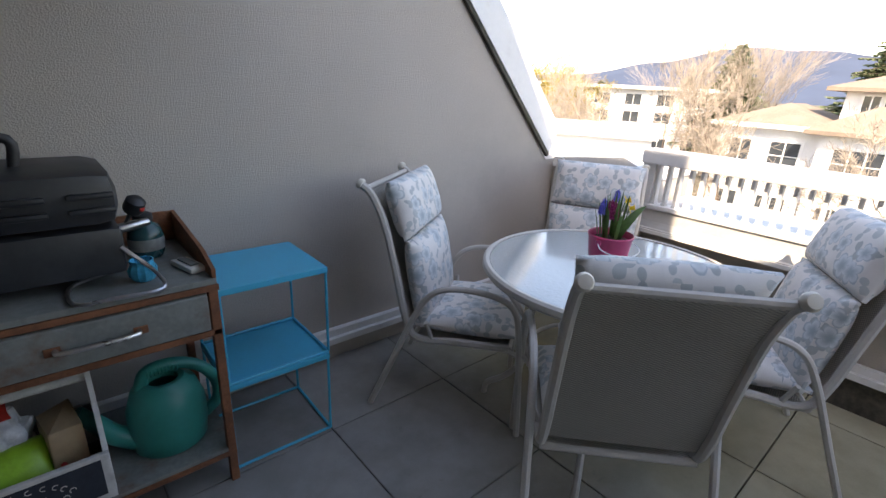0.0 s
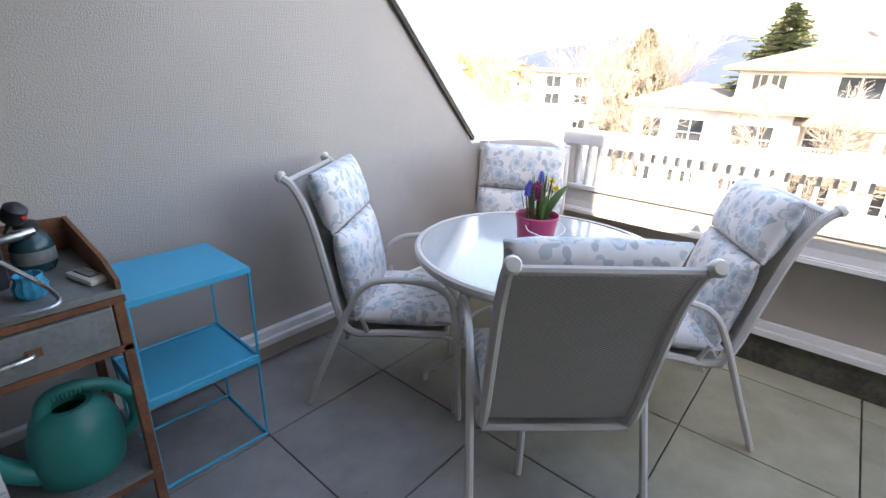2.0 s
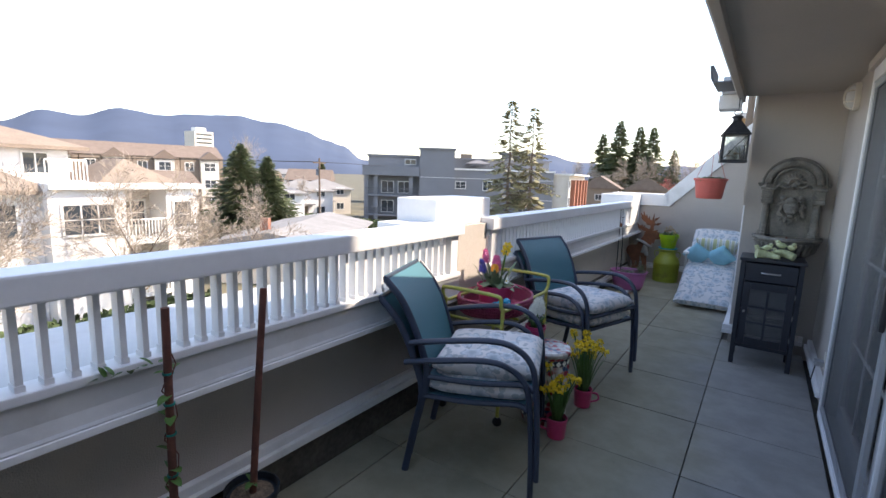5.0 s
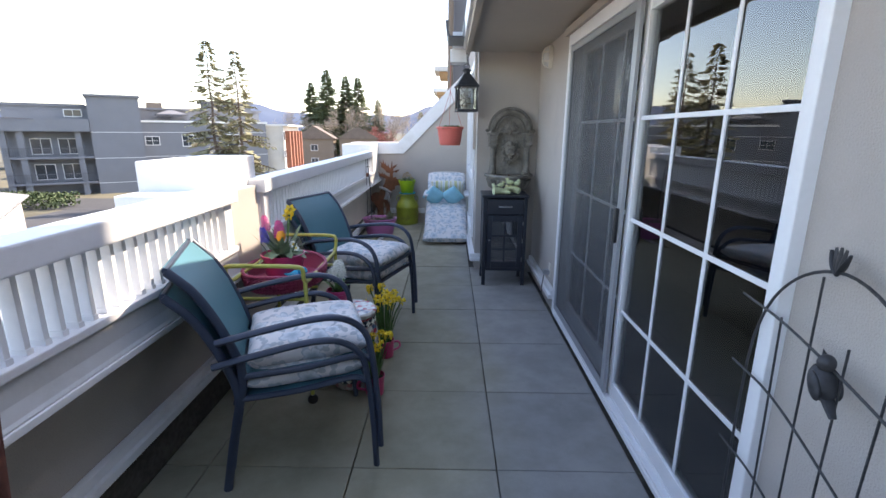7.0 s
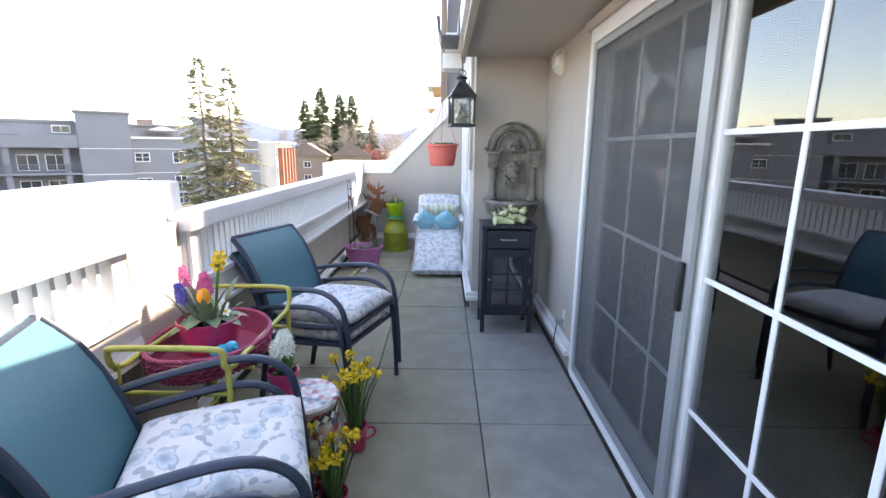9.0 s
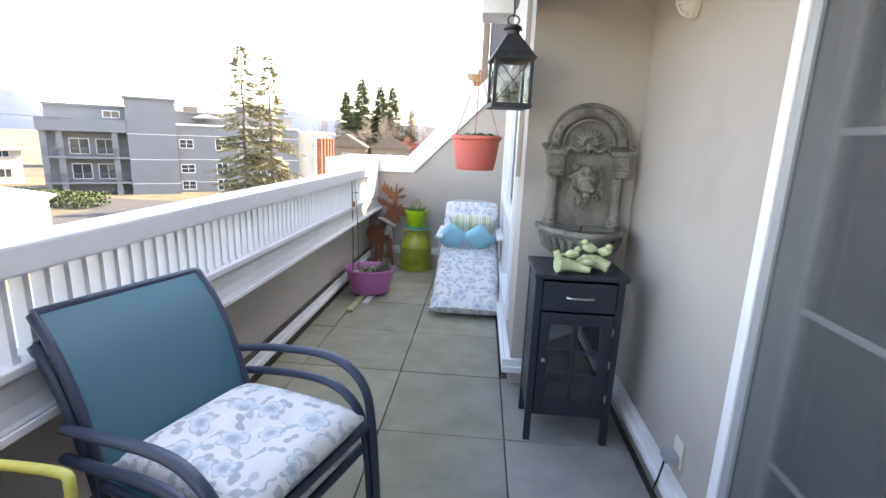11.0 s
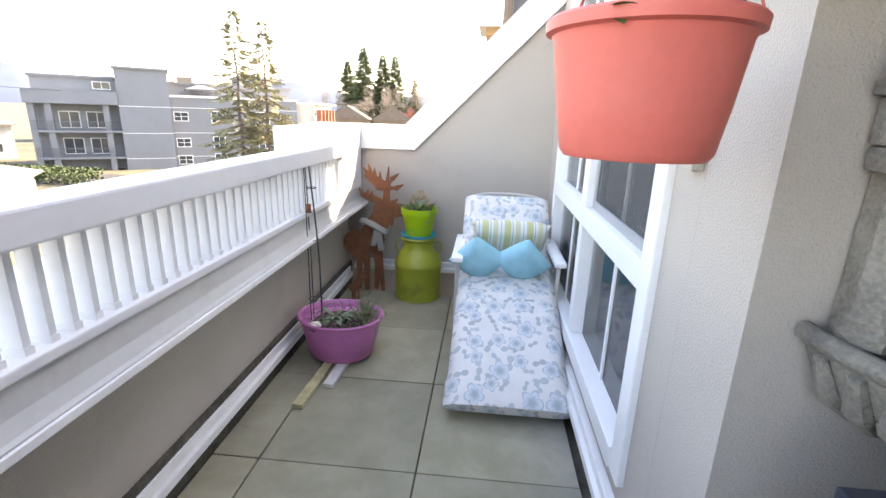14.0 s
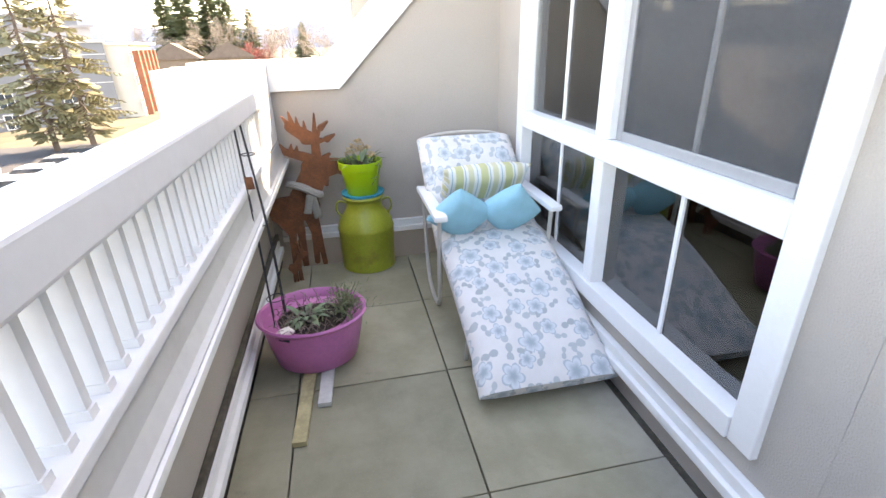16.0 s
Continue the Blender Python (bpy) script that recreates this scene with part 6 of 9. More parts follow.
# acanthus shell above the mask
bm = BM()
for k in range(9):
    a = radians(14 + 19 * k)
    tip = Vector((0.080 * math.cos(a), 0.055, 1.375 + 0.088 * math.sin(a)))
    tube(bm, [(0, 0.04, 1.375), (tip.x * 0.5, 0.068, 1.375 + (tip.z - 1.375) * 0.5), tip], [0.005, 0.013, 0.004], 8)
for s in (-1, 1):
    tube(bm, smooth_path([(0.01 * s, 0.05, 1.37), (0.05 * s, 0.06, 1.345), (0.09 * s, 0.055, 1.365), (0.112 * s, 0.045, 1.345)], 4), 0.011, 8)
tube(bm, [(0, 0.045, 1.38), (0, 0.062, 1.355), (0, 0.045, 1.33)], [0.016, 0.018, 0.008], 10)
part("acanthus", bm, STONE, ft, smooth=True)
# lion mask
bm = BM()
rnd = random.Random(8)
for k in range(46):
    a = 2 * math.pi * k / 46
    r = rnd.uniform(0.055, 0.085)
    b = Vector((0.045 * math.cos(a), 0.040, 1.185 + 0.05 * math.sin(a)))
    t = Vector((r * math.cos(a), 0.05 + rnd.uniform(0, 0.012), 1.175 + r * 1.15 * math.sin(a) - 0.012))
    tube(bm, [b, b.lerp(t, 0.5) + Vector((0, 0.014, 0)), t], [0.010, 0.012, 0.003], 6)
for c, r in (((0, 0.055, 1.195), (0.046, 0.030, 0.055)), ((0, 0.085, 1.172), (0.024, 0.026, 0.026)), ((0, 0.104, 1.182), (0.013, 0.010, 0.009)), ((-0.022, 0.078, 1.215), (0.014, 0.010, 0.008)), ((0.022, 0.078, 1.215), (0.014, 0.010, 0.008)), ((-0.014, 0.094, 1.160), (0.015, 0.014, 0.013)), ((0.014, 0.094, 1.160), (0.015, 0.014, 0.013)), ((0, 0.082, 1.135), (0.016, 0.014, 0.012)), ((-0.046, 0.06, 1.245), (0.014, 0.010, 0.014)), ((0.046, 0.06, 1.245), (0.014, 0.010, 0.014)), ((0, 0.075, 1.228), (0.020, 0.014, 0.022))):
    bmesh.ops.create_uvsphere(bm, u_segments=14, v_segments=10, radius=1, matrix=Matrix.Translation(c) @ Matrix.Diagonal((*r, 1)))
bmesh.ops.transform(bm, matrix=Matrix.Translation((0, 0, 1.19)) @ Matrix.Diagonal((1.28, 1.12, 1.28, 1)) @ Matrix.Translation((0, 0, -1.185)), verts=bm.verts)
part("lion_mask", bm, STONE, ft, "carved lion head", smooth=True)
# basin
basin = part("basin", lathe(BM(), [(0.0, 0.775), (0.07, 0.775), (0.105, 0.79), (0.165, 0.852), (0.190, 0.915), (0.192, 0.935), (0.180, 0.937), (0.168, 0.905), (0.10, 0.875), (0.0, 0.87)], 40, at=(0, 0.004, 0), sx=1.12, sy=1.30, part_turn=0.5), STONE, ft, "half-round stone basin", smooth=True)
part("basin_rim", tube(BM(), [(0.225 * math.cos(radians(a)), 0.006 + 0.258 * math.sin(radians(a)), 0.948) for a in range(0, 181, 5)], 0.017, 10), STONE, basin, smooth=True)
for k in range(15):
    a = radians(8 + 11.7 * k)
    prof = [(0.11, 0.80), (0.165, 0.852), (0.192, 0.918)]
    part("gadroon", tube(BM(), [(1.14 * r * math.cos(a), 0.004 + 1.32 * r * math.sin(a), z) for r, z in prof], [0.010, 0.020, 0.010], 8), STONE, basin, smooth=True)
WATER = paint("still_water", (0.015, 0.02, 0.025), 0.08, var=0.2, relief=0.02)
part("water", lathe(BM(), [(0.0, 0.921), (0.170, 0.921), (0.170, 0.912), (0, 0.912)], 40, at=(0, 0.005, 0), sx=1.10, sy=1.28, part_turn=0.5), WATER, basin)
part("pump_tube", tube(BM(), [(0.0, 0.05, 0.915), (0.0, 0.06, 0.955)], 0.006, 8), RUST, ft, "short copper spout tube", smooth=True)
part("pedestal", box(BM(), (-0.075, 0.006, 0.775), (0.075, 0.14, 0.83), 0.004), STONE, ft)

lg = thing("bird_sculpture", pose(0.94, -4.61, TOPZ) @ Matrix.Scale(0.79, 4), "pale green glazed sculpture of small birds on a log", "figurine")
bm = BM()
tube(bm, smooth_path([(0.155, 0.045, 0.048), (0.10, 0.03, 0.045), (0.03, 0.03, 0.035), (-0.03, 0.055, 0.028)], 5), [0.048, 0.046, 0.044, 0.042, 0.04, 0.038, 0.036, 0.034, 0.032, 0.030, 0.029, 0.028, 0.027, 0.025, 0.022, 0.018], 14)
tube(bm, smooth_path([(0.04, 0.01, 0.035), (-0.02, -0.02, 0.060), (-0.08, -0.03, 0.055), (-0.14, 0.0, 0.034)], 5), [0.030, 0.033, 0.035, 0.036, 0.036, 0.037, 0.037, 0.038, 0.038, 0.039, 0.039, 0.039, 0.038, 0.036, 0.035, 0.034], 14)
tube(bm, [(0.15, 0.03, 0.085), (0.165, 0.02, 0.12)], [0.022, 0.017], 10)
for c, s, t in (((0.075, 0.03, 0.108), 0.078, 2.9), ((-0.005, 0.068, 0.078), 0.070, 0.35), ((-0.03, -0.03, 0.135), 0.086, 0.2), ((-0.115, -0.01, 0.122), 0.088, 1.9)):
    bird(bm, c, s, t, 0.25)
part("figure", bm, CELADON, lg, smooth=True)

# ---- hung from the soffit, and on the wall ----
lan = thing("hanging_lantern", pose(1.31, -4.89, 0, 0, 0, 8) @ Matrix.Diagonal((1.25, 1.25, 1.0, 1.0)), "black metal lantern with glass panes and candles hanging from the soffit", "lantern")
part("base", box(BM(), (-0.075, -0.075, 1.552), (0.075, 0.075, 1.575), 0.004), IRON, lan)
for sx in (-1, 1):
    for sy in (-1, 1):
        part("corner_post", box(BM(), (sx * 0.066 - 0.006, sy * 0.066 - 0.006, 1.5755), (sx * 0.066 + 0.006, sy * 0.066 + 0.006, 1.765), 0.001), IRON, lan)
part("eave", box(BM(), (-0.080, -0.080, 1.766), (0.080, 0.080, 1.780), 0.003), IRON, lan)
bm = BM()
bmesh.ops.create_cone(bm, segments=4, radius1=0.108, radius2=0.032, depth=0.10, cap_ends=True, matrix=Matrix.Translation((0, 0, 1.831)) @ Euler((0, 0, radians(45))).to_matrix().to_4x4())
part("roof", bm, IRON, lan)
part("chimney", lathe(BM(), [(0.024, 1.88), (0.024, 1.90), (0.036, 1.905), (0.030, 1.918), (0.012, 1.928), (0, 1.93)], 18), IRON, lan, smooth=True)
part("hanging_ring", tube(BM(), [(0.022 * math.cos(a * 0.524), 0, 1.945 + 0.022 * math.sin(a * 0.524)) for a in range(12)], 0.0035, 6, closed=True), IRON, lan, smooth=True)
part("hook", tube(BM(), smooth_path([(0, 0, 1.96), (0.0, 0.008, 1.985), (0, 0, 2.02), (0, 0, 2.10)], 4), 0.0035, 6), IRON, lan, smooth=True)
for s in (-1, 1):
    for a, ax in ((0, 'x'), (90, 'y')):
        mm = Euler((0, 0, radians(a))).to_matrix().to_4x4()
        gl = part("pane", box(BM(), (-0.060, s * 0.066 - 0.0015, 1.58), (0.060, s * 0.066 + 0.0015, 1.764)), WINDOW, lan, m=mm)
        gl.visible_shadow = False
        part("cross_wire", tube(BM(), [(-0.06, s * 0.0695, 1.58), (0.06, s * 0.0695, 1.764)], 0.002, 5), IRON, lan, m=mm)
        part("cross_wire", tube(BM(), [(0.06, s * 0.0705, 1.58), (-0.06, s * 0.0705, 1.764)], 0.002, 5), IRON, lan, m=mm)
for x, y, h in ((-0.022, 0.015, 0.10), (0.025, -0.01, 0.075), (0.02, 0.035, 0.06)):
    cn = thing("candle", pose(1.31 + x, -4.89 + y, 1.5755), "cream pillar candle tied with twine in the lantern", "candle", "lantern candles")
    part("wax", lathe(BM(), [(0, 0), (0.021, 0), (0.022, 0.003), (0.022, h - 0.003), (0.019, h), (0, h - 0.002)], 20), CANDLE, cn, smooth=True)
    part("twine", lathe(BM(), [(0.022, h * 0.42), (0.0245, h * 0.44), (0.0245, h * 0.52), (0.022, h * 0.54)], 20), TWINE, cn, smooth=True)

hp = thing("hanging_pot", pose(1.455, -4.98, 0.02), "coral plastic hanging pot of succulents on thin red wires", "potted plant")
part("pot", lathe(BM(), [(0, 1.232), (0.092, 1.232), (0.098, 1.24), (0.108, 1.30), (0.118, 1.375), (0.121, 1.382), (0.129, 1.385), (0.130, 1.398), (0.126, 1.402), (0.119, 1.395), (0.112, 1.36), (0, 1.36)], 48), CORALPOT, hp, smooth=True)
part("soil", lathe(BM(), [(0.113, 1.362), (0.08, 1.384), (0, 1.392)], 24), SOIL, hp, smooth=True)
bm = BM()
rnd = random.Random(21)
for i in range(170):
    a, r = rnd.uniform(0, 6.28), 0.118 * math.sqrt(rnd.random())
    p = Vector((r * math.cos(a), r * math.sin(a), 1.388))
    b = rnd.uniform(0, 6.28)
    l = rnd.uniform(0.015, 0.042)
    blade(bm, p, p + Vector((l * math.cos(b), l * math.sin(b), rnd.uniform(0.0, 0.030) - 0.02 * (r > 0.105))), l * 0.6, 0.25, 4, 0.1)
part("succulents", bm, GREEN, hp, "small green succulents", smooth=True, fix=False)
REDWIRE = paint("red_wire", (0.45, 0.06, 0.05), 0.5, var=0.1)
for k in range(3):
    a = 0.6 + k * 2.094
    part("wire", tube(BM(), [(0.124 * math.cos(a), 0.124 * math.sin(a), 1.395), (0, 0, 1.72)], 0.0018, 5), REDWIRE, hp, smooth=True)
part("hook", tube(BM(), [(0, 0, 1.72), (0, 0, 2.05)], 0.0022, 5), REDWIRE, hp, smooth=True)
GUTTER = paint("dark_gutter", (0.05, 0.05, 0.055), 0.4, var=0.2, relief=0.05)
gt = BM()
extrude_profile(gt, [(1.346, 2.11), (1.346, 2.235), (1.355, 2.235), (1.355, 2.12), (1.46, 2.12), (1.475, 2.16), (1.475, 2.235), (1.50, 2.235), (1.487, 2.14), (1.47, 2.11)], -4.86, -4.45)
structure("trim_gutter", gt, GUTTER, "dark metal gutter along the eave", "gutter")
bm = BM()
box(bm, (1.30, -5.13, 1.985), (1.46, -4.93, 2.095), 0.004)
box(bm, (1.346, -5.13, 2.096), (1.44, -4.88, 2.23), 0.004)
structure("trim_eave_return", bm, TRIM, "white boxed end of the eave", "eave")
structure("trim_bargeboard", box(BM(), (BAY + 0.001, -5.42, 1.2), (BAY + 0.028, -5.36, 2.6), 0.003), SOFFIT, "beige vertical trim board by the window", "trim")

wl = thing("bulkhead_lamp", pose(HOUSE, -4.60, 1.985), "cream oval caged bulkhead lamp on the stucco wall, unlit", "lamp")
part("back_plate", lathe(BM(), [(0, 0.0), (0.058, 0.0), (0.062, 0.008), (0.060, 0.028), (0.05, 0.032), (0, 0.032)], 28, sx=0.72, sy=1.5), CREAMPLASTIC, wl, smooth=True, m=Matrix.Translation((0.001, 0, 0)) @ Euler((0, radians(90), 0)).to_matrix().to_4x4() @ Euler((0, 0, radians(90))).to_matrix().to_4x4())
FROST = paint("frosted_glass", (0.62, 0.62, 0.60), 0.25, var=0.04, relief=0.05)
part("glass", lathe(BM(), [(0.050, 0.030), (0.048, 0.05), (0.036, 0.066), (0.016, 0.073), (0, 0.074)], 28, sx=0.72, sy=1.5), FROST, wl, "frosted glass", smooth=True, m=Matrix.Translation((0.001, 0, 0)) @ Euler((0, radians(90), 0)).to_matrix().to_4x4() @ Euler((0, 0, radians(90))).to_matrix().to_4x4())
for z in (-0.035, 0.035):
    part("cage_bar", tube(BM(), smooth_path([(0.03, -0.044, z), (0.062, -0.03, z), (0.08, 0, z), (0.062, 0.03, z), (0.03, 0.044, z)], 4), 0.006, 6), CREAMPLASTIC, wl, smooth=True)
part("cage_bar", tube(BM(), smooth_path([(0.03, 0, -0.085), (0.068, 0, -0.06), (0.084, 0, 0), (0.068, 0, 0.06), (0.03, 0, 0.085)], 4), 0.006, 6), CREAMPLASTIC, wl, smooth=True)

sk = thing("outdoor_socket", pose(HOUSE, -4.16, 0.27), "grey weatherproof socket with a plug above the base flashing", "socket")
part("plate", box(BM(), (0.001, -0.035, -0.055), (0.01, 0.035, 0.055), 0.003), CREAMPLASTIC, sk)
part("cover", box(BM(), (0.0105, -0.03, -0.035), (0.06, 0.03, 0.0), 0.006), GREYFRAME, sk)
part("cord", tube(BM(), smooth_path([(0.05, 0, -0.03), (0.06, -0.02, -0.15), (0.045, -0.10, -0.24), (0.04, -0.3, -0.258), (0.05, -0.5, -0.258)], 5), 0.004, 6), BLACKPLASTIC, sk, smooth=True)

tr = thing("garden_trellis", pose(HOUSE + 0.045, -1.315, 0) @ Matrix.Diagonal((1.0, 0.80, 1.0, 1.0)), "wrought iron garden trellis with a small bird leaning on the wall", "trellis")
part("hoop", tube(BM(), smooth_path([(0, -0.30, 0.02), (0, -0.305, 0.7), (0, -0.27, 0.93), (0, -0.16, 1.06), (0, 0, 1.11), (0, 0.16, 1.06), (0, 0.27, 0.93), (0, 0.305, 0.7), (0, 0.30, 0.02)], 5), 0.0038, 6), IRON, tr, smooth=True)
for k, (y, z) in enumerate(((-0.18, 0.96), (-0.06, 1.09), (0.06, 0.97), (0.18, 0.96))):
    part("upright", tube(BM(), [(0.004, y * 0.8, 0.02), (0.004, y, z)], 0.0028, 6), IRON, tr, smooth=True)
for z, dip in ((0.95, -0.05), (0.76, -0.08), (0.52, -0.08), (0.28, -0.06)):
    part("cross_wire", tube(BM(), smooth_path([(0.008, -0.36, z + 0.02), (0.008, -0.15, z), (0.008, 0.1, z + dip), (0.008, 0.34, z + dip * 2.2)], 4), 0.0032, 6), IRON, tr, smooth=True)
bm = BM()
for a in (-50, -25, 0, 25, 50):
    tube(bm, smooth_path([(0, -0.03, 1.10), (0, -0.03 + 0.02 * math.sin(radians(a)), 1.12), (0, -0.03 + 0.04 * math.sin(radians(a)), 1.13 + 0.03 * math.cos(radians(a)))], 4), [0.004 + 0.005 * math.sin(j / 8 * 3.14) for j in range(9)], 8, flat=0.5)
part("finial", bm, IRON, tr, "leaf finial", smooth=True)
part("iron_bird", bird(BM(), (0.02, 0.03, 0.885), 0.085, -1.57, 0.95), IRON, tr, "small iron bird", smooth=True)


# ---- the lounger end ----
def plate(bm, pts, y0, y1):
    return extrude_profile(bm, pts, y0, y1, 'y')


def capsule_plate(bm, a, b, ra, rb, th, shift):
    """A flat rounded bar in the x-z plane."""
    a, b = Vector((a[0], 0, a[1])), Vector((b[0], 0, b[1]))
    d = (b - a).normalized()
    n = Vector((-d.z, 0, d.x))
    ring = []
    for k in range(9):
        t = math.pi * k / 8
        ring.append(b + rb * (math.cos(t - math.pi / 2 + math.pi / 2) * n + math.sin(t) * d))
    for k in range(9):
        t = math.pi * k / 8
        ring.append(a + ra * (-math.cos(t) * n - math.sin(t) * d))
    f = [bm.verts.new((p.x, shift - th / 2, p.z)) for p in ring]
    g = [bm.verts.new((p.x, shift + th / 2, p.z)) for p in ring]
    m = len(ring)
    for k in range(m):
        bm.faces.new((f[k], f[(k + 1) % m], g[(k + 1) % m], g[k]))
    bm.faces.new(f[::-1])
    bm.faces.new(g)
    return bm


def moose(m, h, label, name, antlers):
    t = thing(name, m, label, "garden ornament")
    bm = BM()
    seg = [((0.095, 0.40), (-0.045, 0.41), 0.092, 0.086), ((-0.03, 0.46), (-0.125, 0.625), 0.085, 0.082), ((-0.12, 0.65), (-0.265, 0.655), 0.078, 0.048), ((-0.265, 0.655), (-0.29, 0.635), 0.046, 0.040), ((-0.17, 0.60), (-0.185, 0.545), 0.04, 0.014), ((-0.19, 0.71), (-0.225, 0.735), 0.02, 0.008),
           ((0.10, 0.36), (0.065, 0.24), 0.060, 0.026), ((0.065, 0.24), (0.075, 0.02), 0.024, 0.018), ((0.03, 0.34), (0.01, 0.24), 0.045, 0.026), ((0.01, 0.24), (0.01, 0.01), 0.024, 0.019), ((-0.065, 0.36), (-0.075, 0.24), 0.050, 0.027), ((-0.075, 0.24), (-0.065, 0.02), 0.024, 0.018), ((-0.085, 0.30), (-0.10, 0.16), 0.028, 0.020), ((-0.10, 0.16), (-0.115, 0.0), 0.019, 0.016)]
    if antlers:
        seg += [((-0.145, 0.71), (-0.15, 0.85), 0.028, 0.022), ((-0.15, 0.83), (-0.095, 0.84), 0.030, 0.036), ((-0.11, 0.845), (-0.015, 0.915), 0.040, 0.030)]
        for p, q in (((-0.015, 0.92), (0.022, 0.975)), ((-0.03, 0.925), (-0.018, 1.0)), ((-0.06, 0.90), (-0.058, 0.965)), ((-0.10, 0.86), (-0.098, 0.94)), ((-0.15, 0.84), (-0.162, 0.98)), ((-0.155, 0.84), (-0.192, 0.90)), ((-0.19, 0.895), (-0.235, 0.93)), ((-0.16, 0.82), (-0.225, 0.825)), ((-0.22, 0.825), (-0.268, 0.85)), ((0.03, 0.77), (0.055, 0.815)), ((0.0, 0.765), (-0.01, 0.81)), ((-0.03, 0.755), (-0.04, 0.795))):
            seg.append((p, q, 0.018, 0.004))
        seg += [((-0.11, 0.72), (-0.06, 0.735), 0.022, 0.026), ((-0.06, 0.735), (0.03, 0.77), 0.026, 0.018)]
    else:
        seg += [((-0.14, 0.72), (-0.08, 0.98), 0.03, 0.014), ((-0.18, 0.73), (-0.15, 1.0), 0.03, 0.014)]
    k = h / 0.98
    for i, (a, b, ra, rb) in enumerate(seg):
        capsule_plate(bm, (a[0] * k, a[1] * k), (b[0] * k, b[1] * k), ra * k, rb * k, 0.006 + 0.0009 * i, 0)
    part("plate", bm, RUST, t, "rusted flat steel silhouette")
    return t


ms = moose(pose(2.485, -7.60, 0, -3, 0, 8), 0.93, "rusted steel moose silhouette wearing a small checked scarf", "moose_ornament", True)
CHECK = woven("grey_checked_cloth", (0.42, 0.40, 0.36), 260, 0.9, 0.4)
bm = BM()
tube(bm, smooth_path([(0.04, -0.02, 0.535), (-0.03, 0.03, 0.525), (-0.11, 0.03, 0.475), (-0.125, -0.02, 0.465), (-0.03, -0.03, 0.515), (0.04, -0.02, 0.535)], 4), 0.030, 8, flat=0.7)
scf = part("scarf", bm, CHECK, ms, "grey checked cloth scarf", smooth=True)
part("scarf_tail", pillow(BM(), 0.05, 0.15, 0.018, pose(-0.09, 0.045, 0.40, 88, 10, 0), 6, 10), CHECK, scf, smooth=True)
part("scarf_tail", pillow(BM(), 0.045, 0.12, 0.018, pose(-0.055, 0.05, 0.42, 88, -14, 0), 6, 10), CHECK, scf, smooth=True)
moose(pose(2.53, -7.38, 0, -4, 0, 30), 0.25, "small rusted steel rabbit silhouette leaning on the kerb", "rabbit_ornament", False)

can = thing("milk_can", pose(2.10, -7.535, 0), "lime olive painted metal milk can with two handles", "milk can")
part("can_body", lathe(BM(), [(0, 0), (0.160, 0.0), (0.164, 0.006), (0.160, 0.016), (0.163, 0.03), (0.165, 0.20), (0.168, 0.245), (0.171, 0.255), (0.168, 0.265), (0.158, 0.30), (0.12, 0.355), (0.105, 0.38), (0.104, 0.42), (0.118, 0.435), (0.124, 0.445), (0.118, 0.455), (0, 0.457)], 48), OLIVE, can, smooth=True)
for s in (-1, 1):
    part("handle", tube(BM(), smooth_path([(s * 0.105, 0, 0.41), (s * 0.15, 0, 0.42), (s * 0.165, 0, 0.37), (s * 0.14, 0, 0.325)], 5), 0.010, 8, flat=0.6), OLIVE, can, smooth=True)
sa = thing("saucer", pose(2.10, -7.535, 0.458), "turquoise saucer under the lime pot", "saucer")
part("dish", lathe(BM(), [(0, 0), (0.12, 0), (0.128, 0.016), (0.122, 0.017), (0.116, 0.006), (0, 0.006)], 36), TURQ, sa, smooth=True)
lp = thing("lime_planter", pose(2.10, -7.535, 0.465), "lime green pot of dried blooms on the milk can", "potted plant")
part("pot", lathe(BM(), [(0, 0), (0.085, 0), (0.09, 0.005), (0.115, 0.15), (0.125, 0.153), (0.128, 0.195), (0.122, 0.196), (0.113, 0.15), (0, 0.165)], 40), LIMEPOT, lp, smooth=True)
part("soil", lathe(BM(), [(0.114, 0.166), (0.06, 0.176), (0, 0.178)], 24), SOIL, lp, smooth=True)
DRY = paint("dry_petal", (0.46, 0.34, 0.20), 0.85, var=0.25, scale=40, relief=0.2)
bm = BM()
rnd = random.Random(31)
for c in ((0.0, 0.0, 0.24), (0.04, 0.02, 0.26), (-0.04, 0.0, 0.25), (0.0, -0.03, 0.28), (0.05, -0.03, 0.22), (-0.07, 0.03, 0.21)):
    for k in range(34):
        d = Vector((rnd.gauss(0, 1), rnd.gauss(0, 1), abs(rnd.gauss(0, 1)))).normalized()
        p = Vector(c) + d * rnd.uniform(0.012, 0.03)
        blade(bm, p, p + d * 0.014, 0.014, 0.2, 3)
part("dried_blooms", bm, DRY, lp, "dried tan flower heads", smooth=True, fix=False)
bm = BM()
for k in range(60):
    a, r = rnd.uniform(0, 6.28), rnd.uniform(0.02, 0.1)
    p = Vector((r * math.cos(a), r * math.sin(a), 0.175))
    l = rnd.uniform(0.03, 0.09)
    blade(bm, p, p + Vector((l * math.cos(a), l * math.sin(a), rnd.uniform(-0.02, 0.08))), 0.014, 0.3, 4)
part("leaves", bm, PALEGREEN, lp, smooth=True, fix=False)
bm = BM()
for y in (0.0, 0.04):
    tube(bm, smooth_path([(-0.08, 0.06 + y, 0.18), (-0.10, 0.10 + y, 0.19), (-0.09, 0.118 + y * 0.3, 0.13), (-0.05, 0.115, 0.07 + y)], 4), 0.002, 5)
part("trailing_stem", bm, PALEGREEN, lp, smooth=True)

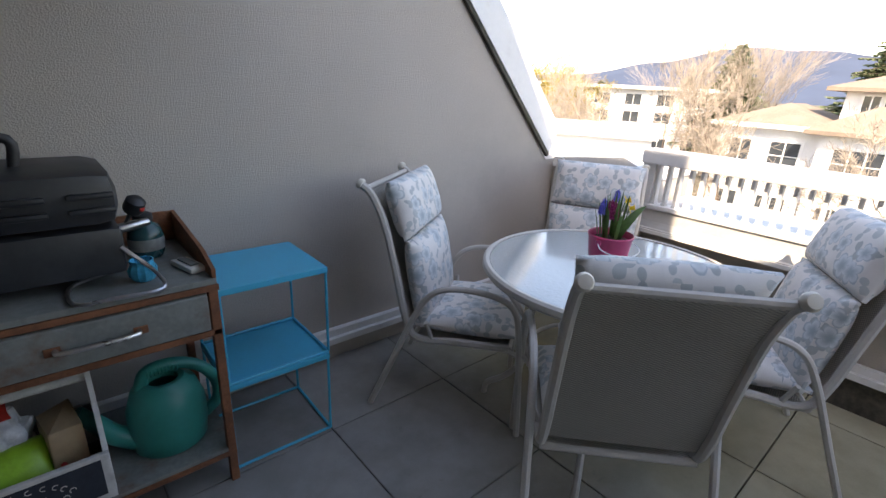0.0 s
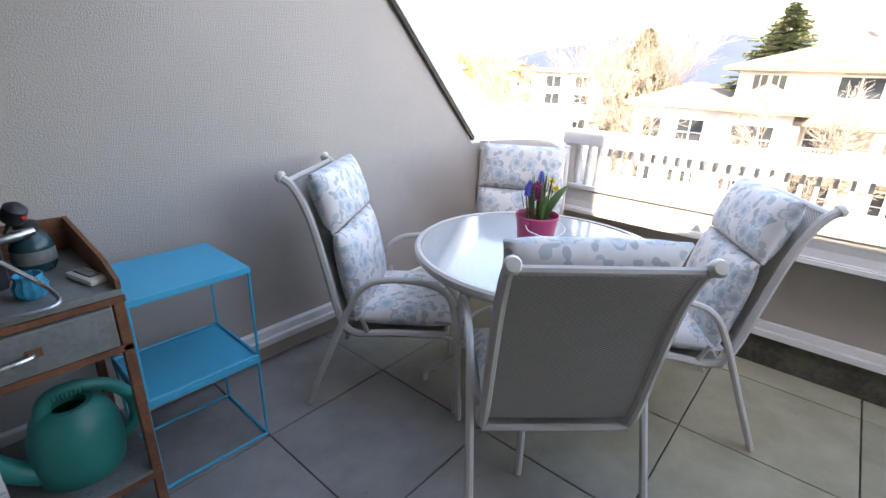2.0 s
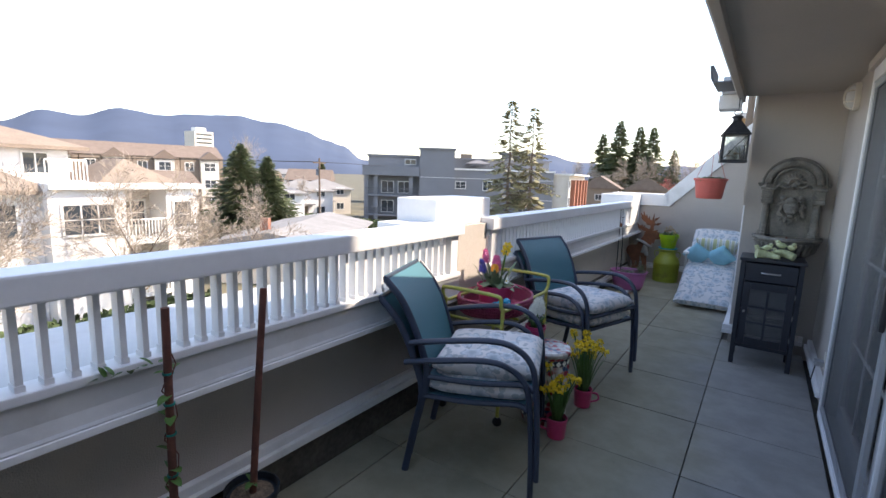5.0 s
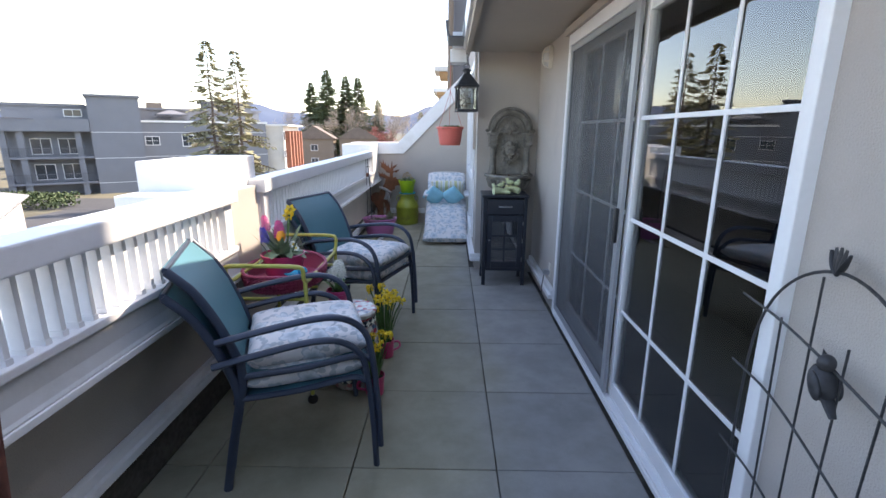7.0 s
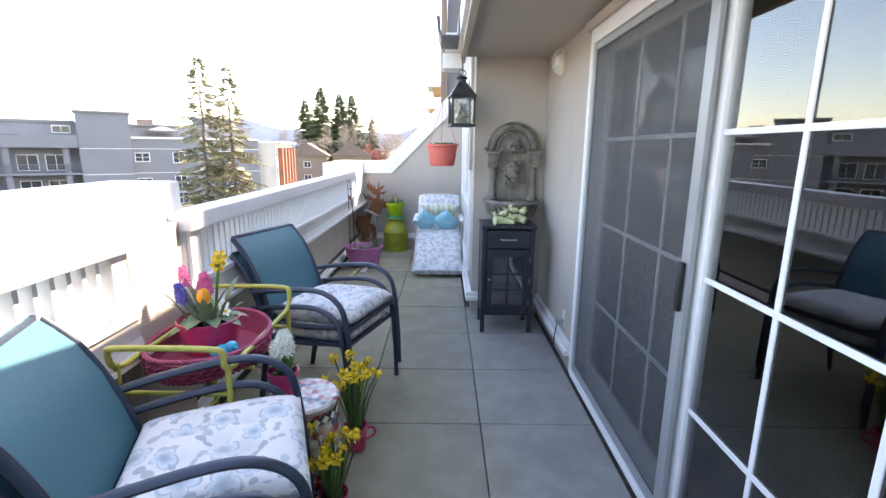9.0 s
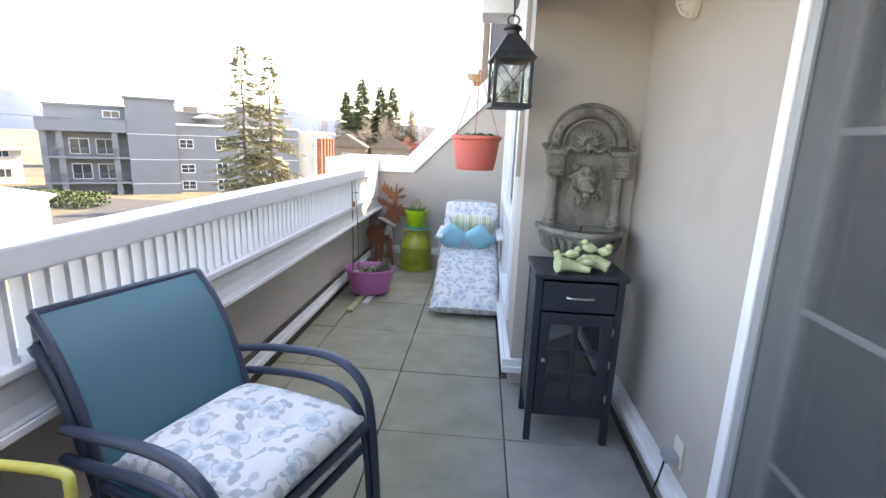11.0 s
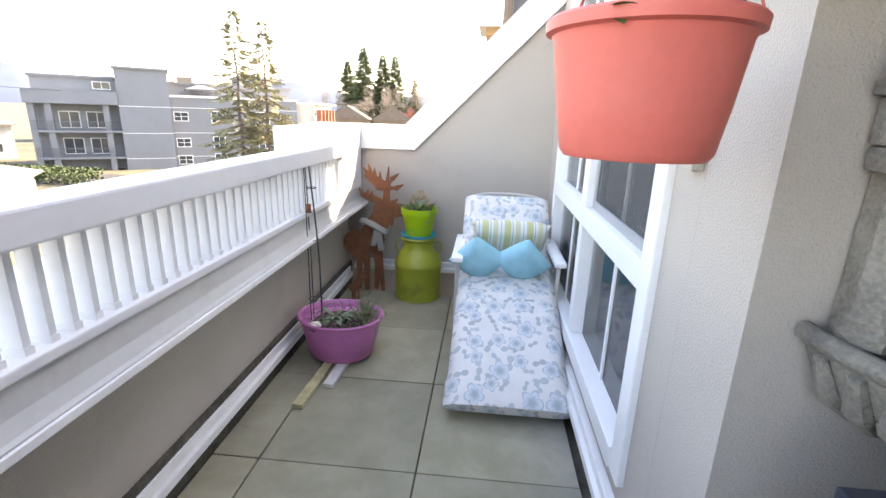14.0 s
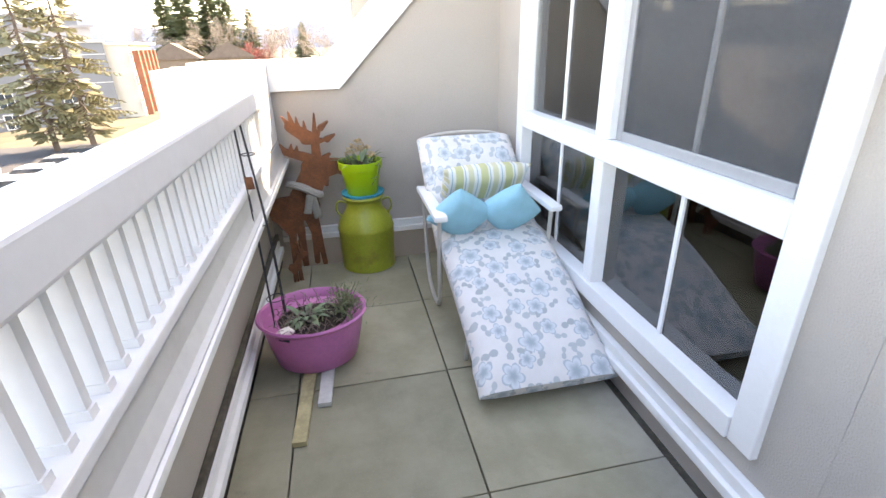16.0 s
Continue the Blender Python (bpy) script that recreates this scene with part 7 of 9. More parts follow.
tub = thing("pink_tub", pose(2.385, -6.59, 0.024, 0, 0, 0), "oval pink plastic tub of withered plants on two battens", "planter")
part("tub", lathe(BM(), [(0, 0.0), (0.155, 0.0), (0.165, 0.008), (0.19, 0.12), (0.205, 0.20), (0.213, 0.205), (0.222, 0.22), (0.216, 0.228), (0.206, 0.222), (0.195, 0.19), (0, 0.17)], 56, sx=1.04, sy=0.90), PINKTUB, tub, smooth=True)
part("soil", lathe(BM(), [(0.192, 0.178), (0.10, 0.19), (0, 0.195)], 32, sx=1.0, sy=0.86), SOIL, tub, smooth=True)
for a in (60, 240):
    part("grip_slot", box(BM(), (-0.025, -0.004, -0.006), (0.025, 0.004, 0.006), 0.003), BLACKPLASTIC, tub, m=Matrix.Translation((0.208 * math.cos(radians(a)), 0.208 * 0.86 * math.sin(radians(a)), 0.19)) @ Euler((0, 0, radians(a + 90))).to_matrix().to_4x4())
part("white_stone", pillow(BM(), 0.06, 0.04, 0.03, pose(0.10, 0.12, 0.205, 0, 0, 30), 8, 8), CANDLE, tub, "small white stone", smooth=True)
bm = BM()
rnd = random.Random(51)
for k in range(130):
    a, r = rnd.uniform(0, 6.28), 0.18 * math.sqrt(rnd.random())
    p = Vector((r * math.cos(a), 0.86 * r * math.sin(a), 0.185))
    b = rnd.uniform(0, 6.28)
    l = rnd.uniform(0.02, 0.07)
    tube(bm, [p, p + Vector((l * 0.5 * math.cos(b), l * 0.5 * math.sin(b), l * 0.8)), p + Vector((l * math.cos(b), l * math.sin(b), l * rnd.uniform(0.4, 1.1)))], 0.0016, 4)
part("dry_twigs", bm, paint("dry_grey_twig", (0.22, 0.18, 0.15), 0.9, var=0.3, scale=30), tub, "grey dry twigs", smooth=True)
bm = BM()
for k in range(520):
    a = rnd.uniform(0, 6.28)
    r = abs(rnd.gauss(0, 0.055))
    p = Vector((-0.14 + r * math.cos(a), 0.0 + r * math.sin(a), 0.20 + abs(rnd.gauss(0, 0.05))))
    b = rnd.uniform(0, 6.28)
    l = rnd.uniform(0.012, 0.03)
    blade(bm, p, p + Vector((l * math.cos(b), l * math.sin(b), rnd.uniform(-0.004, 0.02))), 0.005, 0.1, 2)
for k in range(26):
    a = rnd.uniform(0, 6.28)
    r = rnd.uniform(0.02, 0.09)
    tube(bm, [(-0.13, 0, 0.18), (-0.14 + r * math.cos(a), r * math.sin(a), 0.20 + rnd.uniform(0.05, 0.14))], 0.0015, 4)
part("lavender_bush", bm, paint("lavender_leaf", (0.15, 0.18, 0.09), 0.8, var=0.3, scale=30), tub, "grey-green bushy lavender", fix=False)
bm = BM()
for k in range(30):
    a = rnd.uniform(0, 6.28)
    r = rnd.uniform(0.0, 0.06)
    p = Vector((0.02 + r * math.cos(a), r * math.sin(a), 0.185))
    blade(bm, p, p + Vector((0.07 * math.cos(a), 0.07 * math.sin(a), rnd.uniform(0.0, 0.05))), 0.022, 0.4, 5)
part("withered_leaves", bm, PALEGREEN, tub, "withered grey leaves", smooth=True, fix=False)
ot = thing("wire_obelisk", pose(2.55, -6.60, 0.20), "thin black wire plant support standing in the tub", "plant support")
for x, y in ((-0.045, -0.04), (0.0, -0.03), (-0.06, 0.01), (-0.01, 0.035)):
    part("rod", tube(BM(), smooth_path([(x, y, 0.0), (x * 0.9, y * 0.9, 0.4), (x * 0.4 + 0.004, y * 0.4, 0.85)], 4), 0.0028, 5), IRON, ot, smooth=True)
for z in (0.12, 0.45, 0.72):
    part("hoop", tube(BM(), [(-0.028 + (0.04 - 0.02 * z) * math.cos(a * 0.628), (0.04 - 0.02 * z) * math.sin(a * 0.628), z) for a in range(10)], 0.0022, 5, closed=True), IRON, ot, smooth=True)
part("leaf_tag", pillow(BM(), 0.03, 0.05, 0.006, pose(-0.02, 0.03, 0.62, 80, 0, 0), 5, 5), RUST, ot, "small rusted metal leaf", smooth=True)
for x, y, l, c, w in ((2.425, -6.30, 0.44, WEATHERWOOD, 0.05), (2.345, -6.44, 0.36, WHITEWASH, 0.05)):
    b = thing("wood_batten", pose(x, y, 0, 0, 0, -3), "short weathered lumber batten under the pink tub", "batten", "battens under the tub")
    part("stick", box(BM(), (-w / 2, -l / 2, 0.001), (w / 2, l / 2, 0.023), 0.002), c, b)

lo = thing("sun_lounger", pose(1.50, -6.65, 0), "white tubular reclining lounger with plastic armrests against the end wall", "lounger")
LWD = 0.255
for s in (-1, 1):
    x = s * LWD
    part("side_rail", tube(BM(), smooth_path([(x, 0.50, 0.05), (x, 0.2, 0.17), (x, -0.1, 0.27), (x, -0.33, 0.30)], 4), 0.011, 8), CHAIRMETAL, lo, smooth=True)
    part("back_rail", tube(BM(), smooth_path([(x, -0.33, 0.30), (x, -0.52, 0.45), (x, -0.70, 0.62), (x, -0.85, 0.755)], 4), 0.011, 8), CHAIRMETAL, lo, smooth=True)
    part("leg_loop", tube(BM(), smooth_path([(x * 1.1, -0.16, 0.52), (x * 1.1, -0.18, 0.3), (x * 1.1, -0.20, 0.09), (x * 1.1, -0.26, 0.012), (x * 1.1, -0.42, 0.012), (x * 1.1, -0.52, 0.10), (x * 1.1, -0.60, 0.52)], 4), 0.011, 8), CHAIRMETAL, lo, smooth=True)
    part("armrest", box(BM(), (x * 1.1 - 0.032, -0.64, 0.52), (x * 1.1 + 0.032, -0.10, 0.55), 0.012), WHITEVINYL, lo, "white plastic armrest", smooth=True)
    part("foot_leg", tube(BM(), [(x, 0.28, 0.14), (x, 0.24, 0.012)], 0.010, 8), CHAIRMETAL, lo, smooth=True)
part("head_bar", tube(BM(), smooth_path([(-LWD, -0.85, 0.755), (-LWD * 0.6, -0.87, 0.778), (0, -0.875, 0.785), (LWD * 0.6, -0.87, 0.778), (LWD, -0.85, 0.755)], 4), 0.011, 8), CHAIRMETAL, lo, smooth=True)
part("cross_bar", tube(BM(), [(-LWD, -0.33, 0.30), (LWD, -0.33, 0.30)], 0.010, 8), CHAIRMETAL, lo, smooth=True)
part("cross_bar", tube(BM(), [(-LWD, 0.50, 0.05), (LWD, 0.50, 0.05)], 0.010, 8), CHAIRMETAL, lo, smooth=True)
mt = thing("lounger_cushion", pose(1.50, -6.65, 0), "long floral padded cushion over the lounger", "cushion")
bm = BM()
sp = smooth_path([(0, 0.545, 0.055), (0, 0.30, 0.175), (0, 0.05, 0.285), (0, -0.18, 0.355), (0, -0.33, 0.385), (0, -0.46, 0.47), (0, -0.60, 0.60), (0, -0.80, 0.755)], 5)
th = 0.085
grid = {}
W = 14
for i, p in enumerate(sp):
    a, b = sp[max(i - 1, 0)], sp[min(i + 1, len(sp) - 1)]
    d = (b - a).normalized()
    n = Vector((0, -d.z, d.y))
    if n.z < 0:
        n = -n
    end = 1 - max(0, 1 - min(i, len(sp) - 1 - i) / 1.5) * 0.35
    for k in range(W + 1):
        u = -1 + 2 * k / W
        puff = (max(0.0, 1 - abs(u) ** 6)) ** 0.5 * end
        q = p + Vector((u * (0.272 + 0.01 * (i < 3)), 0, 0))
        grid[i, k, 0] = bm.verts.new(q + n * th * (0.15 + 0.5 * puff))
        grid[i, k, 1] = bm.verts.new(q - n * th * (0.05 + 0.3 * puff))
uvl = bm.loops.layers.uv.verify()
for i in range(len(sp) - 1):
    for k in range(W):
        bm.faces.new((grid[i, k, 0], grid[i, k + 1, 0], grid[i + 1, k + 1, 0], grid[i + 1, k, 0]))
        bm.faces.new((grid[i, k, 1], grid[i + 1, k, 1], grid[i + 1, k + 1, 1], grid[i, k + 1, 1]))
    for k in (0, W):
        bm.faces.new((grid[i, k, 0], grid[i + 1, k, 0], grid[i + 1, k, 1], grid[i, k, 1]))
for i in (0, len(sp) - 1):
    for k in range(W):
        bm.faces.new((grid[i, k, 0], grid[i, k, 1], grid[i, k + 1, 1], grid[i, k + 1, 0]))
part("mattress", bm, FLORAL, mt, smooth=True, sharp=60)
sp_ = thing("striped_pillow", pose(1.485, -7.10, 0.585, 52, 0, 2), "oblong striped pillow on the lounger", "pillow")
part("pillow", pillow(BM(), 0.46, 0.27, 0.13, None, 16, 12), STRIPE, sp_, smooth=True, sharp=60)
for x, r in ((1.635, 40), (1.385, 52)):
    tp = thing("throw_pillow", pose(x + 0.03, -6.86, 0.515, 62, 0, 0), "square light blue throw pillow on the lounger", "pillow", "light blue throw pillows")
    part("pillow", pillow(BM(), 0.235, 0.235, 0.13, Euler((0, 0, radians(r))).to_matrix().to_4x4(), 14, 14, corner=2.4), SKYCLOTH, tp, smooth=True, sharp=60)


# ---- the neighbourhood ----
CREAM = paint("cream_siding", (0.60, 0.545, 0.47), 0.8, var=0.06, scale=0.8, fine=12, relief=0.2)
WHITESIDE = paint("white_siding", (0.74, 0.72, 0.70), 0.8, var=0.05, scale=0.8, fine=12, relief=0.2)
GREYWALL = paint("grey_render", (0.19, 0.195, 0.21), 0.85, var=0.06, scale=0.5, fine=8, relief=0.2)
DARKGREY = paint("dark_grey_siding", (0.15, 0.15, 0.16), 0.85, var=0.08, scale=0.6, relief=0.2)
BROWNWALL = paint("brown_siding", (0.22, 0.17, 0.13), 0.85, var=0.1, scale=0.6, relief=0.2)
BRICKRED = paint("red_brick_wall", (0.28, 0.11, 0.07), 0.9, var=0.15, scale=3, relief=0.3)
SHINGLE = paint("tan_shingle", (0.23, 0.18, 0.14), 0.95, var=0.15, scale=1.2, fine=9, relief=0.5, depth=0.03)
SHINGLE2 = paint("brown_shingle", (0.17, 0.13, 0.105), 0.95, var=0.15, scale=1.2, fine=9, relief=0.5, depth=0.03)
FLATROOF = paint("grey_roofing", (0.22, 0.215, 0.21), 0.9, var=0.2, scale=0.5, fine=8, relief=0.3)
OUTWHITE = paint("white_outdoor_trim", (0.74, 0.73, 0.70), 0.6, var=0.04, scale=2)
OUTGLASS = paint("far_window_glass", (0.05, 0.06, 0.07), 0.08, var=0.3, scale=1.5, relief=0.0)
ASPHALT = paint("asphalt", (0.055, 0.055, 0.057), 0.9, var=0.2, scale=0.6, fine=20, relief=0.4, dirt=(0.09, 0.09, 0.085), dirt_amount=0.5)
CONCRETE = paint("pavement_concrete", (0.30, 0.29, 0.27), 0.9, var=0.12, scale=0.7, fine=10, relief=0.3)
LAWN = paint("spring_lawn", (0.11, 0.10, 0.065), 0.95, var=0.35, scale=0.4, fine=6, relief=0.6, dirt=(0.085, 0.075, 0.06), dirt_amount=0.8, dirt_scale=0.15)
TWIG = paint("bare_twig", (0.34, 0.285, 0.23), 0.9, var=0.2, scale=2)
WILLOW = paint("willow_twig", (0.30, 0.23, 0.07), 0.9, var=0.2, scale=2)
TRUNK = paint("tree_bark", (0.14, 0.10, 0.075), 0.95, var=0.25, scale=4, relief=0.5)
NEEDLE = paint("conifer_needles", (0.12, 0.15, 0.075), 0.8, var=0.4, scale=0.9, fine=8, relief=0.2)
OLDNEEDLE = paint("thin_conifer_needles", (0.24, 0.225, 0.13), 0.8, var=0.4, scale=0.9, fine=8, relief=0.2)
REDTWIG = paint("red_budding_twig", (0.36, 0.13, 0.11), 0.9, var=0.2, scale=2)
# the blue base colour carries the distance haze; no air is modelled
HAZED_FOREST = paint("haze_tinted_forest_slope", (0.050, 0.072, 0.12), 1.0, var=0.12, scale=0.004, fine=0.012, relief=0.0)
WOODFENCE = paint("cedar_fence", (0.30, 0.20, 0.11), 0.9, var=0.2, scale=2)
HEDGE = paint("hedge_leaves", (0.05, 0.075, 0.025), 0.8, var=0.4, scale=3, fine=30, relief=0.3)
ORANGESOFFIT = paint("cedar_soffit", (0.50, 0.30, 0.14), 0.6, var=0.12, scale=3)

bm = BM()
rings = [0, 20, 60, 150, 400, 1000, 2400]
vs = []
for r in rings:
    vs.append([bm.verts.new((r * math.cos(2 * math.pi * k / 48) + 20, r * math.sin(2 * math.pi * k / 48), GROUND)) for k in range(48)] if r else [bm.verts.new((20, 0, GROUND))])
for k in range(48):
    bm.faces.new((vs[0][0], vs[1][k], vs[1][(k + 1) % 48]))
    for a, b in zip(vs[1:], vs[2:]):
        bm.faces.new((a[k], b[k], b[(k + 1) % 48], a[(k + 1) % 48]))
structure("ground", bm, LAWN, "flat green and brown ground around the houses", "ground")
structure("road", box(BM(), (10.5, -46, GROUND - 0.2), (18.5, 90, GROUND + 0.03)), ASPHALT, "grey asphalt street below the balcony", "road")
structure("road_cross", box(BM(), (-60, -54, GROUND - 0.2), (120, -46.05, GROUND + 0.03)), ASPHALT, "grey asphalt cross street", "road")
structure("parking_lot", box(BM(), (20.45, -45.9, GROUND - 0.2), (39.6, -31, GROUND + 0.035)), ASPHALT, "asphalt parking court", "road")
structure("pavement", box(BM(), (18.55, -30.9, GROUND - 0.2), (20.4, 60, GROUND + 0.15), 0.02), CONCRETE, "pale concrete pavement", "pavement")
structure("pavement_near", box(BM(), (7.6, -45.9, GROUND - 0.2), (10.45, 60, GROUND + 0.15), 0.02), CONCRETE, "pale concrete pavement", "pavement")

bm = BM()
SKYLINE = [(60, .006), (45, .012), (34, .030), (26, .055), (20, .079), (17, .081), (14, .078), (8, .070), (2, .058), (-5, .050), (-10, .052), (-13, .060), (-16, .083), (-18.5, .078), (-22, .0955), (-25, .090), (-28, .093), (-32, .099), (-36, .091), (-39.6, .0768), (-42, .064), (-43.7, .052), (-46, .026), (-50, .02), (-60, .03), (-68, .05), (-71, .035), (-76, .03), (-84, .03), (-88, .05), (-93, .04), (-99, .02), (-120, .03)]
rows = []
for k in range(361):
    phi = 60 - k * 0.5
    for (a, ea), (b, eb) in zip(SKYLINE, SKYLINE[1:]):
        if a >= phi >= b:
            t = (a - phi) / (a - b)
            t = t * t * (3 - 2 * t)
            e = ea + (eb - ea) * t
            break
    e += 0.004 * noise.noise(Vector((phi * 0.3, 0, 0))) + 0.0012 * noise.noise(Vector((phi * 0.9, 3, 0)))
    c, s = math.cos(radians(phi)), math.sin(radians(phi))
    col = []
    for f, d in ((0.0, 1500), (0.25, 1600), (0.6, 1800), (1.0, 2000), (0.4, 2200)):
        h = 2000 * e * f + (0 if f in (0.0, 1.0) else 10 * noise.noise(Vector((phi * 0.15, f * 9, 1))))
        col.append(bm.verts.new((d * c, d * s, GROUND + max(-1, h) + 6 * (f > 0))))
    rows.append(col)
for a, b in zip(rows, rows[1:]):
    for i in range(4):
        bm.faces.new((a[i], b[i], b[i + 1], a[i + 1]))
structure("backdrop_mountains", bm, HAZED_FOREST, "forested mountain ridge on the horizon, tinted blue to stand for haze", "mountain", smooth=True)

FRAMES = {}


def outer_window(parent, m, w, h, cols=2, rows=1, material=OUTWHITE):
    """A window set on a wall: a frame with bars, and its glass. Local x runs along the wall, y out of it."""
    key = (round(w, 2), round(h, 2), cols, rows, material.name)
    if key not in FRAMES:
        bm = BM()
        t = 0.09
        box(bm, (-w / 2 - t, -0.02, -h / 2 - t), (-w / 2, 0.06, h / 2 + t))
        box(bm, (w / 2, -0.02, -h / 2 - t), (w / 2 + t, 0.06, h / 2 + t))
        box(bm, (-w / 2, -0.02, h / 2), (w / 2, 0.06, h / 2 + t))
        box(bm, (-w / 2, -0.02, -h / 2 - t), (w / 2, 0.08, -h / 2))
        for k in range(1, cols):
            x = -w / 2 + w * k / cols
            box(bm, (x - 0.03, -0.01, -h / 2), (x + 0.03, 0.045, h / 2))
        for k in range(1, rows):
            z = -h / 2 + h * k / rows
            box(bm, (-w / 2, -0.01, z - 0.025), (w / 2, 0.042, z + 0.025))
        f = part("window", bm, material)
        g = part("pane", box(BM(), (-w / 2, 0.0, -h / 2), (w / 2, 0.02, h / 2)), OUTGLASS)
        FRAMES[key] = (f.data, g.data)
        bpy.data.objects.remove(f)
        bpy.data.objects.remove(g)
    fd, gd = FRAMES[key]
    f = new("window", fd)
    f.parent = parent
    f.matrix_basis = m
    g = new("pane", gd)
    g.parent = f
    return f


def hip_roof(bm, x0, x1, y0, y1, z, h, over=0.5, th=0.18):
    """A hipped roof on a rectangle, with an eave board."""
    x0, x1, y0, y1 = x0 - over, x1 + over, y0 - over, y1 + over
    r = min(x1 - x0, y1 - y0) / 2
    if x1 - x0 >= y1 - y0:
        a, b = Vector((x0 + r, (y0 + y1) / 2, z + h)), Vector((x1 - r, (y0 + y1) / 2, z + h))
    else:
        a, b = Vector(((x0 + x1) / 2, y0 + r, z + h)), Vector(((x0 + x1) / 2, y1 - r, z + h))
    lo = [bm.verts.new((x, y, z - th)) for x, y in ((x0, y0), (x1, y0), (x1, y1), (x0, y1))]
    c = [bm.verts.new((x, y, z)) for x, y in ((x0, y0), (x1, y0), (x1, y1), (x0, y1))]
    va, vb = bm.verts.new(a), bm.verts.new(b + Vector((1e-4, 1e-4, 0)))
    bm.faces.new(lo)
    for k in range(4):
        bm.faces.new((lo[k], lo[(k + 1) % 4], c[(k + 1) % 4], c[k]))
    if x1 - x0 >= y1 - y0:
        bm.faces.new((c[0], c[1], vb, va)), bm.faces.new((c[1], c[2], vb)), bm.faces.new((c[2], c[3], va, vb)), bm.faces.new((c[3], c[0], va))
    else:
        bm.faces.new((c[0], c[1], va)), bm.faces.new((c[1], c[2], vb, va)), bm.faces.new((c[2], c[3], vb)), bm.faces.new((c[3], c[0], va, vb))
    return bm


def gable_roof(bm, x0, x1, y0, y1, z, h, over=0.4, along='x'):
    x0, x1, y0, y1 = x0 - over, x1 + over, y0 - over, y1 + over
    if along == 'x':
        ym = (y0 + y1) / 2
        pts = [(y0, z - 0.12), (y0, z), (ym, z + h), (y1, z), (y1, z - 0.12)]
        extrude_profile(bm, pts, x0, x1, 'x')
    else:
        xm = (x0 + x1) / 2
        pts = [(x0, z - 0.12), (x0, z), (xm, z + h), (x1, z), (x1, z - 0.12)]
        extrude_profile(bm, pts, y0, y1, 'y')
    return bm


def balcony(parent, m, w, d, solid=False):
    """A balcony seen from outside: slab, rail and balusters. Local y points out."""
    b = part("balcony", box(BM(), (-w / 2, 0, -0.22), (w / 2, d, 0)), OUTWHITE, parent, m=m)
    part("rail", box(BM(), (-w / 2, d - 0.06, 0.95), (w / 2, d, 1.03)), OUTWHITE, b)
    bm = BM()
    n = int(w / 0.14)
    for k in range(n + 1):
        x = -w / 2 + w * k / n
        box(bm, (x - 0.02, d - 0.05, 0.0), (x + 0.02, d - 0.01, 0.95))
    part("balusters", bm, OUTWHITE, b)["kind"] = "stuff"
    return b


def west(y, z, x):
    """A pose on a wall that faces west: local y points to -x, local x along +y... turned a quarter."""
    return Matrix.Translation((x, y, z)) @ Euler((0, 0, radians(90))).to_matrix().to_4x4()


# the cream apartment house across the street
ap = thing("apartment_house", pose(0, -0.85, -1.35) @ Matrix.Diagonal((1.0, 1.03, 1.0, 1.0)), "cream four-storey apartment house with hipped tan roofs and white balconies", "apartment house")
G = GROUND
XF = 27.4
part("wall", box(BM(), (XF + 1.6, -3.1, G), (XF + 13, 3.1, 1.5)), CREAM, ap)
part("wall", box(BM(), (XF, 3.11, G), (XF + 13, 6.1, 1.5)), WHITESIDE, ap)
part("wall", box(BM(), (XF + 0.5, 6.11, G), (XF + 12, 10.4, 1.4)), WHITESIDE, ap)
part("wall", box(BM(), (XF - 0.2, -6.4, G), (XF + 13, -3.11, 1.45)), WHITESIDE, ap)
part("wall", box(BM(), (XF - 1.2, -9.3, G), (XF + 10, -6.41, 1.55)), WHITESIDE, ap)
part("wall", box(BM(), (XF - 1.2, -12.6, G), (XF + 10, -11.1, 1.55)), WHITESIDE, ap)
part("wall", box(BM(), (XF + 0.6, -11.09, G), (XF + 10, -9.31, 1.55)), CREAM, ap)
part("wall", box(BM(), (XF + 3.2, -8.6, 1.5), (XF + 12, 6.2, 3.45)), WHITESIDE, ap, "white upper storey")
part("cornice", box(BM(), (XF - 1.5, -12.9, 1.56), (XF + 10, -6.42, 1.80)), OUTWHITE, ap)
part("cornice", box(BM(), (XF + 0.1, 6.12, 1.41), (XF + 12, 10.8, 1.62)), OUTWHITE, ap)
part("roof", hip_roof(BM(), XF + 3.2, XF + 12, -8.6, 6.2, 3.5, 1.75, 0.7), SHINGLE, ap)
part("roof", hip_roof(BM(), XF + 3.6, XF + 11.0, -4.0, 4.0, 3.9, 2.2, 0.4), SHINGLE, ap)
part("roof", hip_roof(BM(), XF, XF + 5, 3.1, 6.1, 1.55, 1.15, 0.55), SHINGLE, ap)
part("roof", hip_roof(BM(), XF - 0.2, XF + 5, -6.4, -3.1, 1.5, 1.15, 0.55), SHINGLE, ap)
part("roof", hip_roof(BM(), XF + 0.6, XF + 8, 6.1, 10.4, 1.64, 1.0, 0.3), SHINGLE, ap)
part("roof", hip_roof(BM(), XF + 0.5, XF + 6, -12.3, -9.0, 1.82, 1.2, 0.2), SHINGLE, ap)
bm = BM()
extrude_profile(bm, [(XF - 0.1, 0.95), (XF - 0.1, 1.12), (XF + 3.4, 2.05), (XF + 3.4, 0.95)], -3.1, 3.1, 'y')
part("porch_roof", bm, SHINGLE, ap)
for z in (1.0, -1.7, -4.4):
    for y in (3.0, 0.05, -3.0):
        part("porch_post", box(BM(), (XF + 0.0, y - 0.2, z - 2.65), (XF + 0.3, y + 0.2, z - 0.06)), OUTWHITE, ap)
